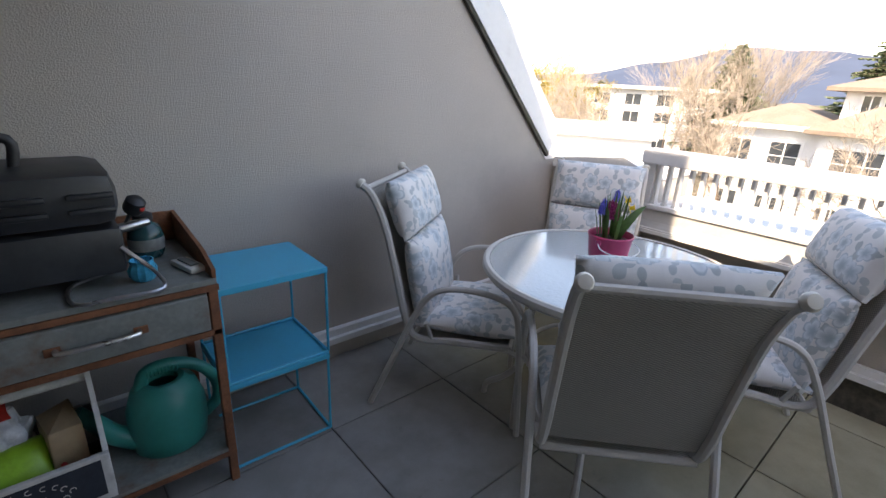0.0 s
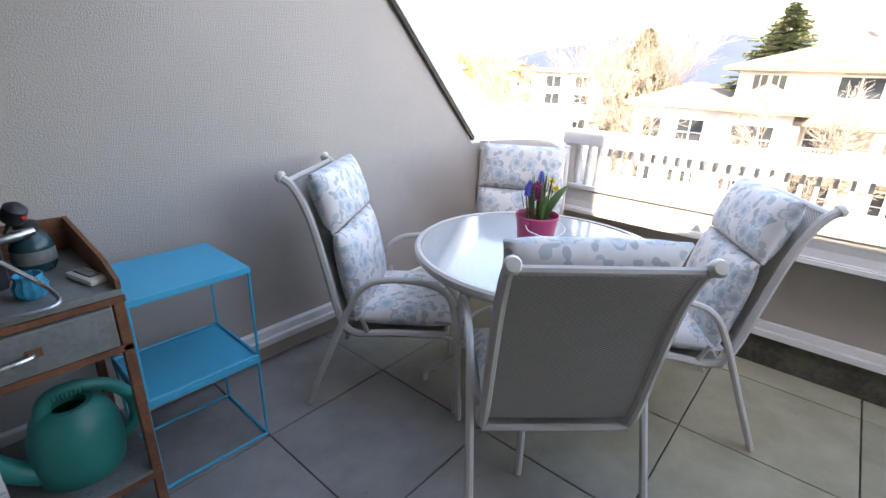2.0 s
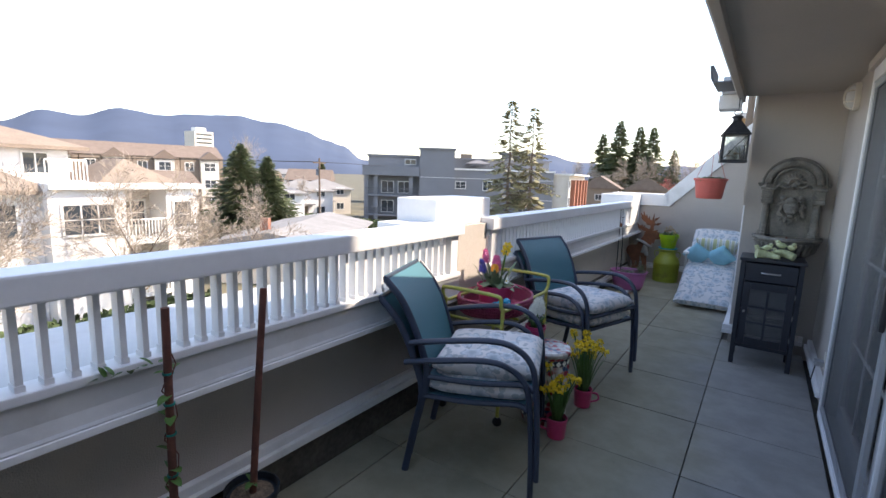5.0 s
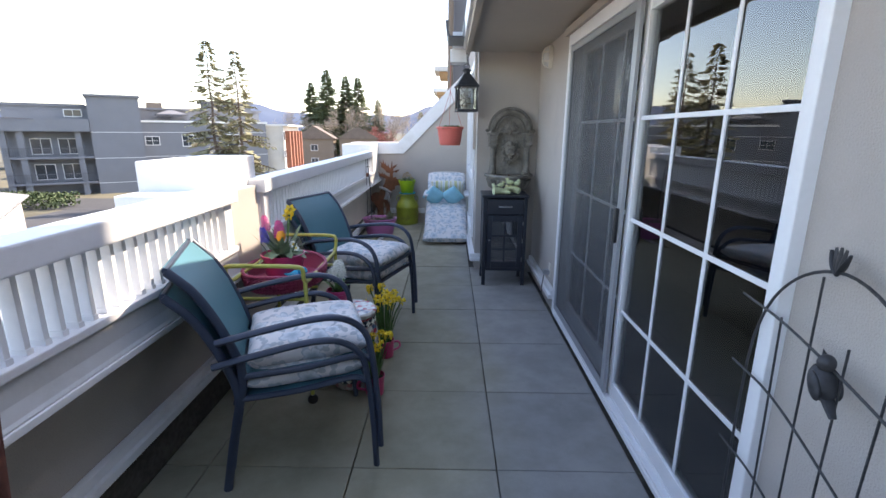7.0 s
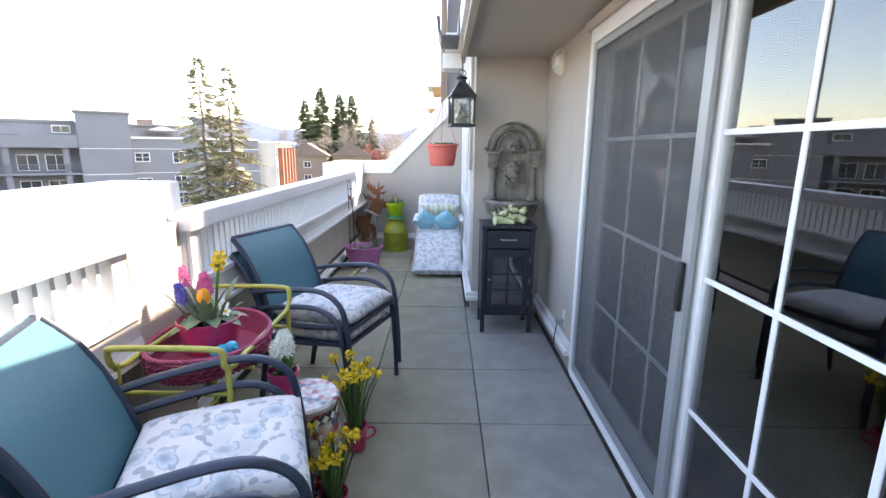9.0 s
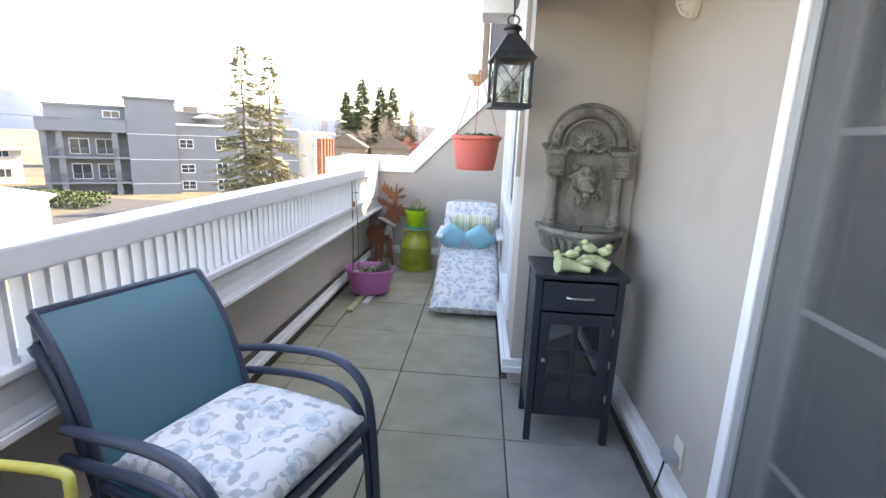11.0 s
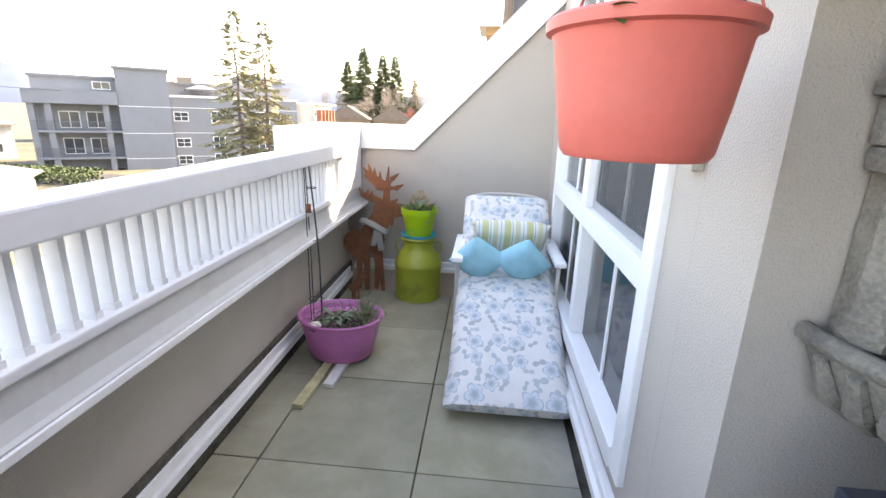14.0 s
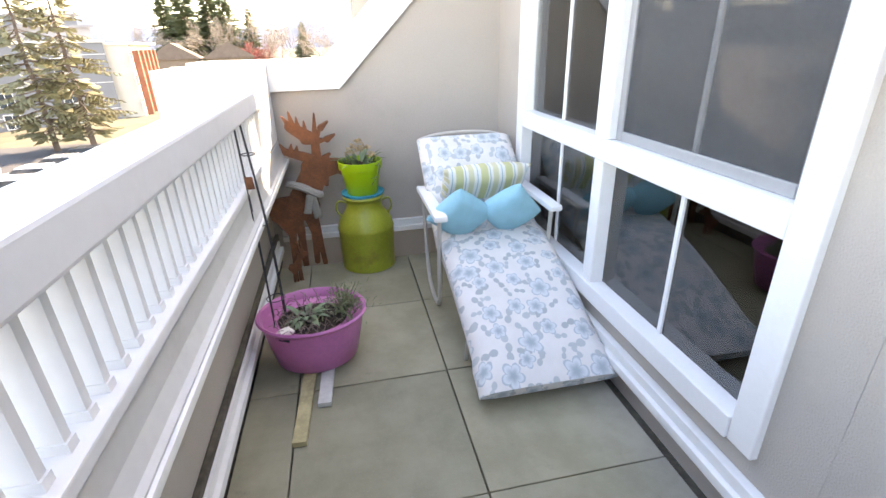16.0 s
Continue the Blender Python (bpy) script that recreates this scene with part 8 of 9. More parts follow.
for z in (-1.0, -3.7):
    for y in (1.53, -1.48):
        balcony(ap, west(y, z, XF + 1.6), 2.7, 1.6)
    balcony(ap, west(-10.2, z + 0.1, XF + 0.6), 1.75, 1.9)
balcony(ap, west(-7.9, 1.85, XF + 2.4), 1.6, 1.2)
for z in (0.25, -2.45, -5.1):
    for y in (1.9, -1.2):
        outer_window(ap, west(y, z, XF + 1.59), 1.5, 1.3, 2, 2)
    outer_window(ap, west(4.6, z - 0.1, XF - 0.01), 1.7, 1.25, 3, 2)
    outer_window(ap, west(7.4, z - 0.1, XF + 0.49), 1.2, 1.3, 2, 2)
    outer_window(ap, west(9.3, z - 0.1, XF + 0.49), 0.9, 1.3, 2, 1)
    outer_window(ap, west(-4.75, z - 0.1, XF - 0.21), 1.7, 1.4, 3, 2)
    outer_window(ap, west(-7.85, z - 0.05, XF - 1.21), 1.9, 1.3, 3, 2)
    outer_window(ap, west(-11.85, z, XF - 1.21), 0.8, 1.3, 1, 2)
    outer_window(ap, west(-10.2, z, XF + 0.59), 1.2, 1.2, 2, 2)
for y, w in ((5.2, 0.6), (4.4, 0.6), (1.2, 1.6), (-1.8, 1.4), (-4.3, 1.2), (-7.3, 0.9)):
    outer_window(ap, west(y, 2.65, XF + 3.19), w, 0.95, 2, 1)
part("chimney_vent", tube(BM(), [(XF + 5, 1.0, 5.5), (XF + 5, 1.0, 6.35)], 0.12, 8), OUTWHITE, ap)
part("chimney_vent", box(BM(), (XF + 6, -2.0, 5.2), (XF + 6.4, -1.6, 6.1)), OUTWHITE, ap)

# the grey flat-roofed apartment building
gm = Matrix.Translation((35, -65, 0)) @ Euler((0, 0, math.atan2(10.8, 15.2))).to_matrix().to_4x4()
gy = thing("grey_apartment_building", gm, "modern grey apartment building with flat roofs and recessed balconies", "apartment building")
part("wall", box(BM(), (6.7, -14, G), (12.0, 0, 5.1)), GREYWALL, gy)
part("parapet_trim", box(BM(), (6.5, -14.2, 5.101), (12.2, 0.25, 5.35)), GREYWALL, gy)
part("wall", box(BM(), (12.01, -13, G), (20.0, -1.8, 3.9)), GREYWALL, gy)
part("parapet_trim", box(BM(), (12.21, -13.2, 3.901), (20.2, -1.6, 4.2)), GREYWALL, gy)
part("roof_slab", box(BM(), (12.02, -1.79, 1.0), (20.6, 0.3, 2.45)), GREYWALL, gy, "deep grey roof slab")
part("wall", box(BM(), (-9.0, -14, G), (6.69, -2.0, 2.2)), GREYWALL, gy)
part("roof_slab", box(BM(), (-9.2, -14, 2.201), (6.69, -1.8, 2.45)), OUTWHITE, gy, "pale roof edge")
part("wall", box(BM(), (-9.0, -13.9, 2.451), (6.69, -5.5, 3.9)), GREYWALL, gy, "recessed upper storey")
part("roof_slab", box(BM(), (-9.3, -14, 3.901), (6.69, -5.1, 4.15)), GREYWALL, gy)
part("penthouse", box(BM(), (-8, -12, 4.151), (-2, -6, 5.1)), GREYWALL, gy)
part("roof_slab", box(BM(), (-8.4, -12.4, 5.101), (-1.6, -5.6, 5.35)), FLATROOF, gy)
part("gazebo_roof", hip_roof(BM(), 1.2, 4.6, -5.0, -2.3, 3.3, 0.55, 0.15), DARKGREY, gy)
for x in (1.3, 2.9, 4.5):
    part("gazebo_post", box(BM(), (x - 0.05, -2.4, 2.451), (x + 0.05, -2.3, 3.15)), DARKGREY, gy)
part("roof_hut", box(BM(), (3.6, -9, 4.151), (5.4, -7, 4.9)), BROWNWALL, gy)
for z in (-4.9, -1.9):
    part("balcony_slab", box(BM(), (12.02, -1.79, z - 0.25), (20.4, 0.1, z)), GREYWALL, gy)
    part("top_rail", box(BM(), (12.2, 0.0, z + 0.95), (20.3, 0.06, z + 1.02)), DARKGREY, gy)
    for k in range(42):
        part("rail_bar", box(BM(), (12.2 + k * 0.195, 0.01, z + 0.001), (12.23 + k * 0.195, 0.04, z + 0.95)), DARKGREY, gy)
    for x in (14.4, 17.0):
        outer_window(gy, Matrix.Translation((x, -1.79, z + 1.15)), 1.8, 1.7, 2, 1)
for x in (13.3, 18.6, 20.1):
    part("pillar", box(BM(), (x - 0.3, -0.6, G), (x + 0.3, -0.05, 0.99)), GREYWALL, gy)
for z in (-5.6, -3.4, -0.15):
    outer_window(gy, Matrix.Translation((5.6, -1.99, z)), 1.5, 1.0, 2, 2)
    outer_window(gy, Matrix.Translation((1.4, -1.99, z)), 1.3, 1.4, 2, 2)
    outer_window(gy, Matrix.Translation((-4.4, -1.99, z)), 1.5, 1.5, 2, 2)
for z in (-5.2, -2.2, 0.9):
    part("cladding_line", box(BM(), (-9.0, -1.999, z), (6.69, -1.975, z + 0.06)), OUTWHITE, gy)
    part("cladding_line", box(BM(), (6.7, 0.001, z), (12.0, 0.02, z + 0.06)), OUTWHITE, gy)
outer_window(gy, Matrix.Translation((13.5, -1.79, 3.15)), 1.6, 0.7, 2, 1)
# its long wing further back
gw = thing("brick_apartment_wing", Matrix.Translation((27.2, -76, 0)) @ Euler((0, 0, radians(100))).to_matrix().to_4x4(), "long cream and brick apartment wing with white balconies", "apartment building")
part("wall", box(BM(), (-14, -10, G), (3, 0, 1.9)), CREAM, gw)
part("roof_slab", box(BM(), (-14.3, -10, 1.91), (3.2, 0.8, 2.15)), OUTWHITE, gw)
for k in range(5):
    x = -12.6 + 3.4 * k
    part("brick_pier", box(BM(), (x - 0.45, 0.001, G), (x + 0.45, 0.7, 1.2)), BRICKRED, gw)
    for z in (-5.0, -2.2, 0.4):
        outer_window(gw, Matrix.Translation((x + 1.7, 0.0, z)), 1.5, 1.3, 2, 1)


def small_house(x, y, turn, w, d, h, rh, wall, roof, seed, hip=False, base=G):
    """A detached house: walls, roof, windows and a door."""
    t = thing("house", pose(x, y, base, 0, 0, turn), "detached house with a shingled roof, porch door and white windows", "house", "houses down the street")
    part("wall", box(BM(), (-w / 2, -d / 2, 0), (w / 2, d / 2, h)), wall, t)
    if hip:
        part("roof", hip_roof(BM(), -w / 2, w / 2, -d / 2, d / 2, h + 0.05, rh, 0.5), roof, t)
    else:
        part("roof", gable_roof(BM(), -w / 2, w / 2, -d / 2, d / 2, h + 0.13, rh, 0.4, 'x'), roof, t)
        bmg = BM()
        for s in (-1, 1):
            extrude_profile(bmg, [(-d / 2, h), (0, h + rh * 0.93), (d / 2, h)], s * w / 2 - 0.02, s * w / 2 + 0.02, 'x')
        part("gable_end", bmg, wall, t)
    n = max(1, round(h / 2.8))
    for k in range(n):
        z = 1.5 + 2.75 * k
        for xx in (-w * 0.28, w * 0.28):
            outer_window(t, Matrix.Translation((xx, d / 2, z)), 1.3, 1.1, 2, 1)
            outer_window(t, Matrix.Translation((xx, -d / 2, z)) @ Euler((0, 0, math.pi)).to_matrix().to_4x4(), 1.3, 1.1, 2, 1)
        for s in (-1, 1):
            outer_window(t, Matrix.Translation((s * w / 2, 0, z)) @ Euler((0, 0, -s * math.pi / 2)).to_matrix().to_4x4(), 1.3, 1.1, 2, 1)
    part("door", box(BM(), (-0.5, d / 2, 0), (0.5, d / 2 + 0.06, 2.1)), BROWNWALL, t)
    part("porch_roof", box(BM(), (-1.4, d / 2, 2.4), (1.4, d / 2 + 1.3, 2.55)), roof, t)
    for s in (-1, 1):
        part("porch_post", box(BM(), (s * 1.25 - 0.07, d / 2 + 1.1, 0), (s * 1.25 + 0.07, d / 2 + 1.24, 2.4)), OUTWHITE, t)
    return t


for k, (x, y, turn, w, d, h, rh, wall, roof, hip) in enumerate([
        (61, -43, 60, 9, 8, 4.6, 1.7, WHITESIDE, FLATROOF, True), (66, -53, 60, 9, 8, 4.6, 1.7, WHITESIDE, FLATROOF, True), (71, -62, 60, 9, 8, 4.6, 1.7, CREAM, FLATROOF, True), (86, -72, 40, 9, 8, 5.6, 2.4, DARKGREY, SHINGLE2, False), (95, -64, 40, 10, 8, 5.0, 2.2, WHITESIDE, SHINGLE, False), (108, -70, 40, 14, 9, 6.5, 1.2, CREAM, FLATROOF, True),
        (80, -36, 80, 10, 9, 5.0, 2.0, CREAM, SHINGLE2, False), (120, -92, 20, 16, 10, 6.5, 1.5, WHITESIDE, FLATROOF, True), (140, -60, 20, 18, 10, 7.5, 2.0, CREAM, SHINGLE2, True), (31, -106, 100, 9, 8, 6.0, 2.6, BROWNWALL, SHINGLE2, False), (22, -108, 100, 9, 8, 6.0, 2.6, BROWNWALL, SHINGLE2, False), (84, -98, 40, 14, 9, 6.0, 2.0, CREAM, SHINGLE2, True), (63, -82, 55, 10, 8, 5.2, 2.2, WHITESIDE, SHINGLE2, False), (72, -94, 55, 10, 8, 5.6, 2.4, DARKGREY, SHINGLE2, False), (58, -100, 70, 11, 8, 5.4, 2.0, CREAM, SHINGLE, True), (76, -112, 50, 12, 9, 6.0, 2.4, WHITESIDE, SHINGLE2, False), (92, -118, 50, 14, 9, 6.5, 2.4, CREAM, SHINGLE2, False)]):
    small_house(x, y, turn, w, d, h, rh, wall, roof, k, hip)

small_house(24.5, 22.5, -45, 9, 7, 5.6, 1.2, WHITESIDE, SHINGLE, 40, True)

# the row of brown townhouses
for k in range(5):
    x, y = 94 - 2.0 * k, -20.5 - 6.4 * k
    t = thing("townhouse", Matrix.Translation((x, y, G)) @ Euler((0, 0, radians(72.5 + 90 - 90))).to_matrix().to_4x4() @ Euler((0, 0, radians(0))).to_matrix().to_4x4(), "brown gabled townhouse in a terrace", "townhouse", "terrace of townhouses")
    part("wall", box(BM(), (-3.3, -5, 0), (3.3, 5, 9.2)), BROWNWALL, t)
    part("roof", gable_roof(BM(), -3.3, 3.3, -5, 5, 9.35, 2.1, 0.1, 'x'), SHINGLE2, t)
    part("bay", box(BM(), (-2.4, 5.01, 0), (0.4, 5.9, 9.0)), CREAM, t)
    part("bay_roof", gable_roof(BM(), -2.4, 0.4, 4.0, 5.9, 9.1, 1.3, 0.3, 'y'), SHINGLE2, t)
    for z in (2.0, 5.0, 7.8):
        outer_window(t, Matrix.Translation((-1.0, 5.9, z)), 1.7, 1.3, 2, 2)
        outer_window(t, Matrix.Translation((2.0, 5.0, z)), 1.2, 1.3, 2, 1)

# garages with low roofs
ga = thing("garage_block", Matrix.Translation((33.5, -27.0, G)) @ Euler((0, 0, radians(-55))).to_matrix().to_4x4(), "long low garage block with a pale grey roof", "garage")
part("wall", box(BM(), (-8.5, -4.2, 0), (8.5, 4.2, 2.6)), CREAM, ga)
part("roof", gable_roof(BM(), -8.5, 8.5, -4.2, 4.2, 2.75, 0.9, 0.5, 'x'), FLATROOF, ga)
for k in range(5):
    part("garage_door", box(BM(), (-7.8 + 3.2 * k, -4.26, 0.05), (-5.2 + 3.2 * k, -4.2, 2.2)), OUTWHITE, ga)
part("chimney", box(BM(), (-6, 1, 3.0), (-5.4, 1.6, 4.3)), BRICKRED, ga)

# white buildings beyond the north corner
lb = thing("white_apartment_block", Matrix.Translation((49.8, 28.6, 1.2)) @ Euler((0, 0, math.atan2(16.7, -9.95))).to_matrix().to_4x4(), "white flat-roofed apartment block behind bare trees", "apartment building")
part("wall", box(BM(), (-9.7, -8, G), (9.7, 0, 0.55)), WHITESIDE, lb)
part("roof_slab", box(BM(), (-10.3, -8.4, 0.56), (10.3, 0.6, 0.9)), OUTWHITE, lb)
for z in (-5.0, -2.3, -0.5):
    for k in range(6):
        outer_window(lb, Matrix.Translation((-8 + 3.2 * k, 0.0, z)), 1.6, 1.1, 2, 1)
        outer_window(lb, Matrix.Translation((-8 + 3.2 * k, -8.0, z)) @ Euler((0, 0, math.pi)).to_matrix().to_4x4(), 1.6, 1.1, 2, 1)
lw = thing("white_low_wing", Matrix.Translation((17.2, 11.2, 0)) @ Euler((0, 0, math.atan2(4.0, -2.4))).to_matrix().to_4x4(), "low white wing with a flat parapet roof", "building")
part("wall", box(BM(), (-2.6, -4, G), (5.0, 0, -0.35)), WHITESIDE, lw)
part("parapet", box(BM(), (-2.8, -4.2, -0.349), (5.2, 0.2, 0.0)), OUTWHITE, lw)
for k in range(2):
    outer_window(lw, Matrix.Translation((-0.8 + 3.0 * k, 0.0, -3.0)), 1.3, 1.2, 2, 1)

# high-rise far away
tw = thing("tower_block", pose(300, -164, GROUND) @ Matrix.Diagonal((1.0, 1.0, 0.82, 1.0)), "pale high-rise tower far off", "tower")
part("wall", box(BM(), (-6, -6, 0), (6, 6, 36)), CREAM, tw)
part("roof_hut", box(BM(), (-3, -3, 36), (3, 3, 39)), OUTWHITE, tw)
for k in range(11):
    part("window_band", box(BM(), (-6.05, -5, 2 + 3.1 * k), (-6.0, 5, 3.4 + 3.1 * k)), OUTGLASS, tw)

# next dormers along our own roof
nd_ = thing("neighbouring_dormer", pose(0, 0, 0), "neighbouring roof dormer with pale fascia and cedar soffit", "dormer", "dormers along the roof")
part("wall", box(BM(), (-1.5, -14.5, -1), (1.40, -11.2, 4.6)), DARKGREY, nd_)
part("downpipe", tube(BM(), [(1.47, -11.15, -1), (1.47, -11.15, 4.4)], 0.06, 8), BROWNWALL, nd_, smooth=True)
part("eave", box(BM(), (-1.0, -16.6, 3.10), (1.95, -15.2, 3.24)), OUTWHITE, nd_)
part("soffit", box(BM(), (-1.0, -16.5, 2.94), (1.80, -15.3, 3.099)), ORANGESOFFIT, nd_)
nd2 = thing("neighbouring_dormer", pose(0, 0, 0), "neighbouring roof dormer with pale fascia and cedar soffit", "dormer", "dormers along the roof")
part("eave", box(BM(), (-1.0, -24.4, 2.98), (2.20, -21.2, 3.14)), OUTWHITE, nd2)
part("soffit", box(BM(), (-1.0, -24.3, 2.86), (2.05, -21.3, 2.979)), ORANGESOFFIT, nd2)
part("wall", box(BM(), (-1.0, -24.0, -1), (1.5, -21.5, 2.859)), STUCCO, nd2)


# ---- trees ----
def quads(name, verts, faces, material):
    me = bpy.data.meshes.new(name)
    me.from_pydata(verts, [], faces)
    me.materials.append(material)
    me.update()
    return me


def twig_segment(verts, faces, a, b, ra, rb):
    d = (b - a).normalized()
    s = d.cross(Vector((0.31, 0.77, 0.55))).normalized()
    u = s.cross(d)
    n = len(verts)
    for p, r in ((a, ra), (b, rb)):
        for k in range(3):
            q = 2.094 * k
            verts.append(p + r * (math.cos(q) * s + math.sin(q) * u))
    for k in range(3):
        faces.append((n + k, n + (k + 1) % 3, n + 3 + (k + 1) % 3, n + 3 + k))


def bare_tree(name, seed, h, spread, material, label, droop=0.0, depth=5, thick=1.0):
    """A leafless tree: a tapered trunk and limbs that fork down to fine twigs."""
    rnd = random.Random(seed)
    tv, tf, bv, bf = [], [], [], []

    def grow(p, d, l, r, level):
        steps = 3
        for k in range(steps):
            d2 = (d + Vector((rnd.gauss(0, 0.12), rnd.gauss(0, 0.12), rnd.gauss(0, 0.06) + 0.05 - droop * (level > 2)))).normalized()
            q = p + d2 * l / steps
            r2 = max(r * 0.86, h * 0.0016 * thick)
            twig_segment(*((tv, tf) if level < 2 else (bv, bf)), p, q, r, r2)
            p, d, r = q, d2, r2
            if level < depth and (level > 0 or k > 0):
                for j in range(2 if level < 3 else rnd.choice((1, 2, 2))):
                    a = rnd.uniform(0, 6.283)
                    o = d.orthogonal().normalized()
                    o = (o * math.cos(a) + d.cross(o) * math.sin(a)).normalized()
                    nd = (d * (1.0 - 0.25 * spread) + o * spread).normalized()
                    grow(p, nd, l * rnd.uniform(0.45, 0.68), r * 0.55, level + 1)

    grow(Vector((0, 0, -0.1)), Vector((0, 0, 1)), h * 0.55, h * 0.018 * thick, 0)
    t = thing(name, pose(0, 0, -500), label, "tree", label)
    for nm, v, f, m in (("trunk", tv, tf, TRUNK), ("crown", bv, bf, material)):
        o = new(nm, quads(nm, v, f, m))
        o.parent = t
        if nm == "crown":
            o["kind"] = "stuff"
    return t


def conifer(name, seed, h, r, material, label, sparse=1.0, bare=0.1):
    """A conifer: trunk, whorls of drooping limbs, each carrying many small needle sprays."""
    rnd = random.Random(seed)
    tv, tf, nv, nf = [], [], [], []
    prev = Vector((0, 0, -0.1))
    for k in range(1, 11):
        q = Vector((0.02 * h * rnd.uniform(-0.3, 0.3), 0.02 * h * rnd.uniform(-0.3, 0.3), h * k / 10))
        twig_segment(tv, tf, prev, q, 0.016 * h * (1.05 - (k - 1) / 10), 0.016 * h * (1.03 - k / 10))
        prev = q
    z = h * bare
    rs = min(r, 0.24 * h)
    while z < h * 0.99:
        f = (z / h - bare) / (1 - bare)
        reach = r * (1 - f) ** 0.72 * (0.35 + 0.65 * min(1, f * 5 + 0.35))
        for j in range(max(3, round(7 * sparse))):
            a = rnd.uniform(0, 6.283)
            l = reach * rnd.uniform(0.55, 1.12)
            d = Vector((math.cos(a), math.sin(a), rnd.uniform(-0.25, 0.12)))
            p0 = Vector((0, 0, z + rnd.uniform(-0.02, 0.02) * h))
            p1 = p0 + d * l - Vector((0, 0, 0.10 * l))
            twig_segment(tv, tf, p0, p1, 0.004 * h * (1.1 - f), 0.001 * h)
            n = max(3, int(10 * l / rs * sparse) + 2)
            side = Vector((-math.sin(a), math.cos(a), 0))
            for i in range(n):
                u = (i + 0.5) / n
                c = p0.lerp(p1, 0.18 + 0.82 * u)
                for s in (-1, 1):
                    w = (0.26 + 0.22 * rnd.random()) * rs * (0.30 + 0.4 * (1 - u)) * (0.5 + 0.5 * (1 - f))
                    tip = c + side * s * w + d * w * 0.5 - Vector((0, 0, w * rnd.uniform(0.1, 0.7)))
                    m = c.lerp(tip, 0.5)
                    k = len(nv)
                    up = Vector((0, 0, w * 0.22))
                    nv.extend((c, m + d * w * 0.22 + up * 0.3, tip, m - d * w * 0.22 - up))
                    nf.append((k, k + 1, k + 2, k + 3))
        z += h * (0.030 if f < 0.8 else 0.022) / max(0.6, sparse ** 0.3)
    t = thing(name, pose(0, 0, -500), label, "tree", label)
    o = new("trunk", quads("trunk", tv, tf, TRUNK))
    o.parent = t
    o = new("crown", quads("crown", nv, nf, material))
    o.parent = t
    o["kind"] = "stuff"
    return t


def plant(src, spots):
    """Puts the tree at the first spot and copies of it at the others: x, y, size, turn."""
    for i, (x, y, s, a) in enumerate(spots):
        m = pose(x, y, GROUND, 0, 0, a) @ Matrix.Scale(s, 4)
        if i == 0:
            src.matrix_basis = m
        else:
            c = copy_thing(src, pose(x, y, GROUND, 0, 0, a))
            c.scale = (s, s, s)


fir = conifer("fir_tree", 1, 11.0, 5.6, NEEDLE, "dense dark green conifer with an uneven outline", 2.6, 0.04)
plant(fir, [(52.2, -33.2, 0.98, 0), (50.6, -35.6, 0.86, 60), (49.5, 6.1, 1.28, 20), (44.5, 7.4, 0.68, 90), (56.5, 19.6, 1.2, 140), (70, 30, 0.95, 20), (84, 52, 0.9, 0), (90, 40, 0.85, 30), (100, -62, 0.9, 10), (104, -65, 1.1, 80), (96, -84, 0.9, 50)])
tall = conifer("tall_fir_tree", 5, 24.0, 7.2, NEEDLE, "tall dark forest conifer", 1.7, 0.06)
plant(tall, [(38.5, -147, 1.06, 0), (33.5, -150, 1.0, 40), (29.5, -149, 0.98, 80), (24, -152, 0.72, 120), (44, -150, 0.92, 200), (10, -140, 0.55, 10), (120, -180, 0.7, 30)])
thin = conifer("sparse_fir_tree", 9, 16.6, 4.2, OLDNEEDLE, "tall thin conifer with sparse yellowing needles", 0.75, 0.10)
plant(thin, [(26.3, -51.0, 1.03, 0), (23.8, -51.8, 0.98, 130)])
oak = bare_tree("bare_tree", 3, 11.0, 0.62, TWIG, "leafless street tree with fine tan twigs", 0.0, 5, 0.7)
plant(oak, [(23.0, 7.2, 0.72, 0), (22.5, 1.5, 0.62, 70), (22.0, -3.6, 0.60, 140), (22.6, -9.0, 0.64, 200), (22.5, 13.5, 0.75, 20), (23.5, -14.5, 0.55, 33), (22.8, 20, 0.8, 260), (60, -47, 0.55, 40), (31, -134, 1.1, 0), (18, -128, 1.0, 80), (6, -130, 1.0, 200), (47, -140, 1.1, 160)])
pop = bare_tree("poplar_tree", 14, 15.0, 0.34, TWIG, "tall leafless poplar with upright twigs", -0.03, 4, 0.42)
plant(pop, [(42.0, 16.2, 0.82, 0), (43.4, 13.4, 0.80, 60), (45.2, 14.8, 0.84, 100), (41.5, 18.5, 0.70, 200), (47, 19.5, 0.85, 150), (46.5, 12.0, 0.78, 20), (44.0, 20.5, 0.75, 260), (155, -100, 1.2, 10), (160, -104, 1.1, 70), (27, -136, 0.9, 0), (22, -138, 0.95, 45), (16, -139, 0.85, 100), (13, -136, 0.8, 190)])
wil = bare_tree("willow_tree", 22, 11.5, 0.60, WILLOW, "leafless willow with fine yellow twigs", 0.10, 5)
plant(wil, [(38.5, 31.0, 0.95, 0), (35.5, 27.0, 0.85, 80), (40.5, 25.5, 0.82, 200), (30, 24, 0.7, 20), (33, 34, 0.9, 140)])
red = bare_tree("red_maple_tree", 30, 8.0, 0.7, REDTWIG, "round tree with red budding twigs", 0.0, 5)
plant(red, [(22.5, -128, 1.0, 0), (18.5, -127, 0.95, 50), (26, -130, 0.9, 120)])


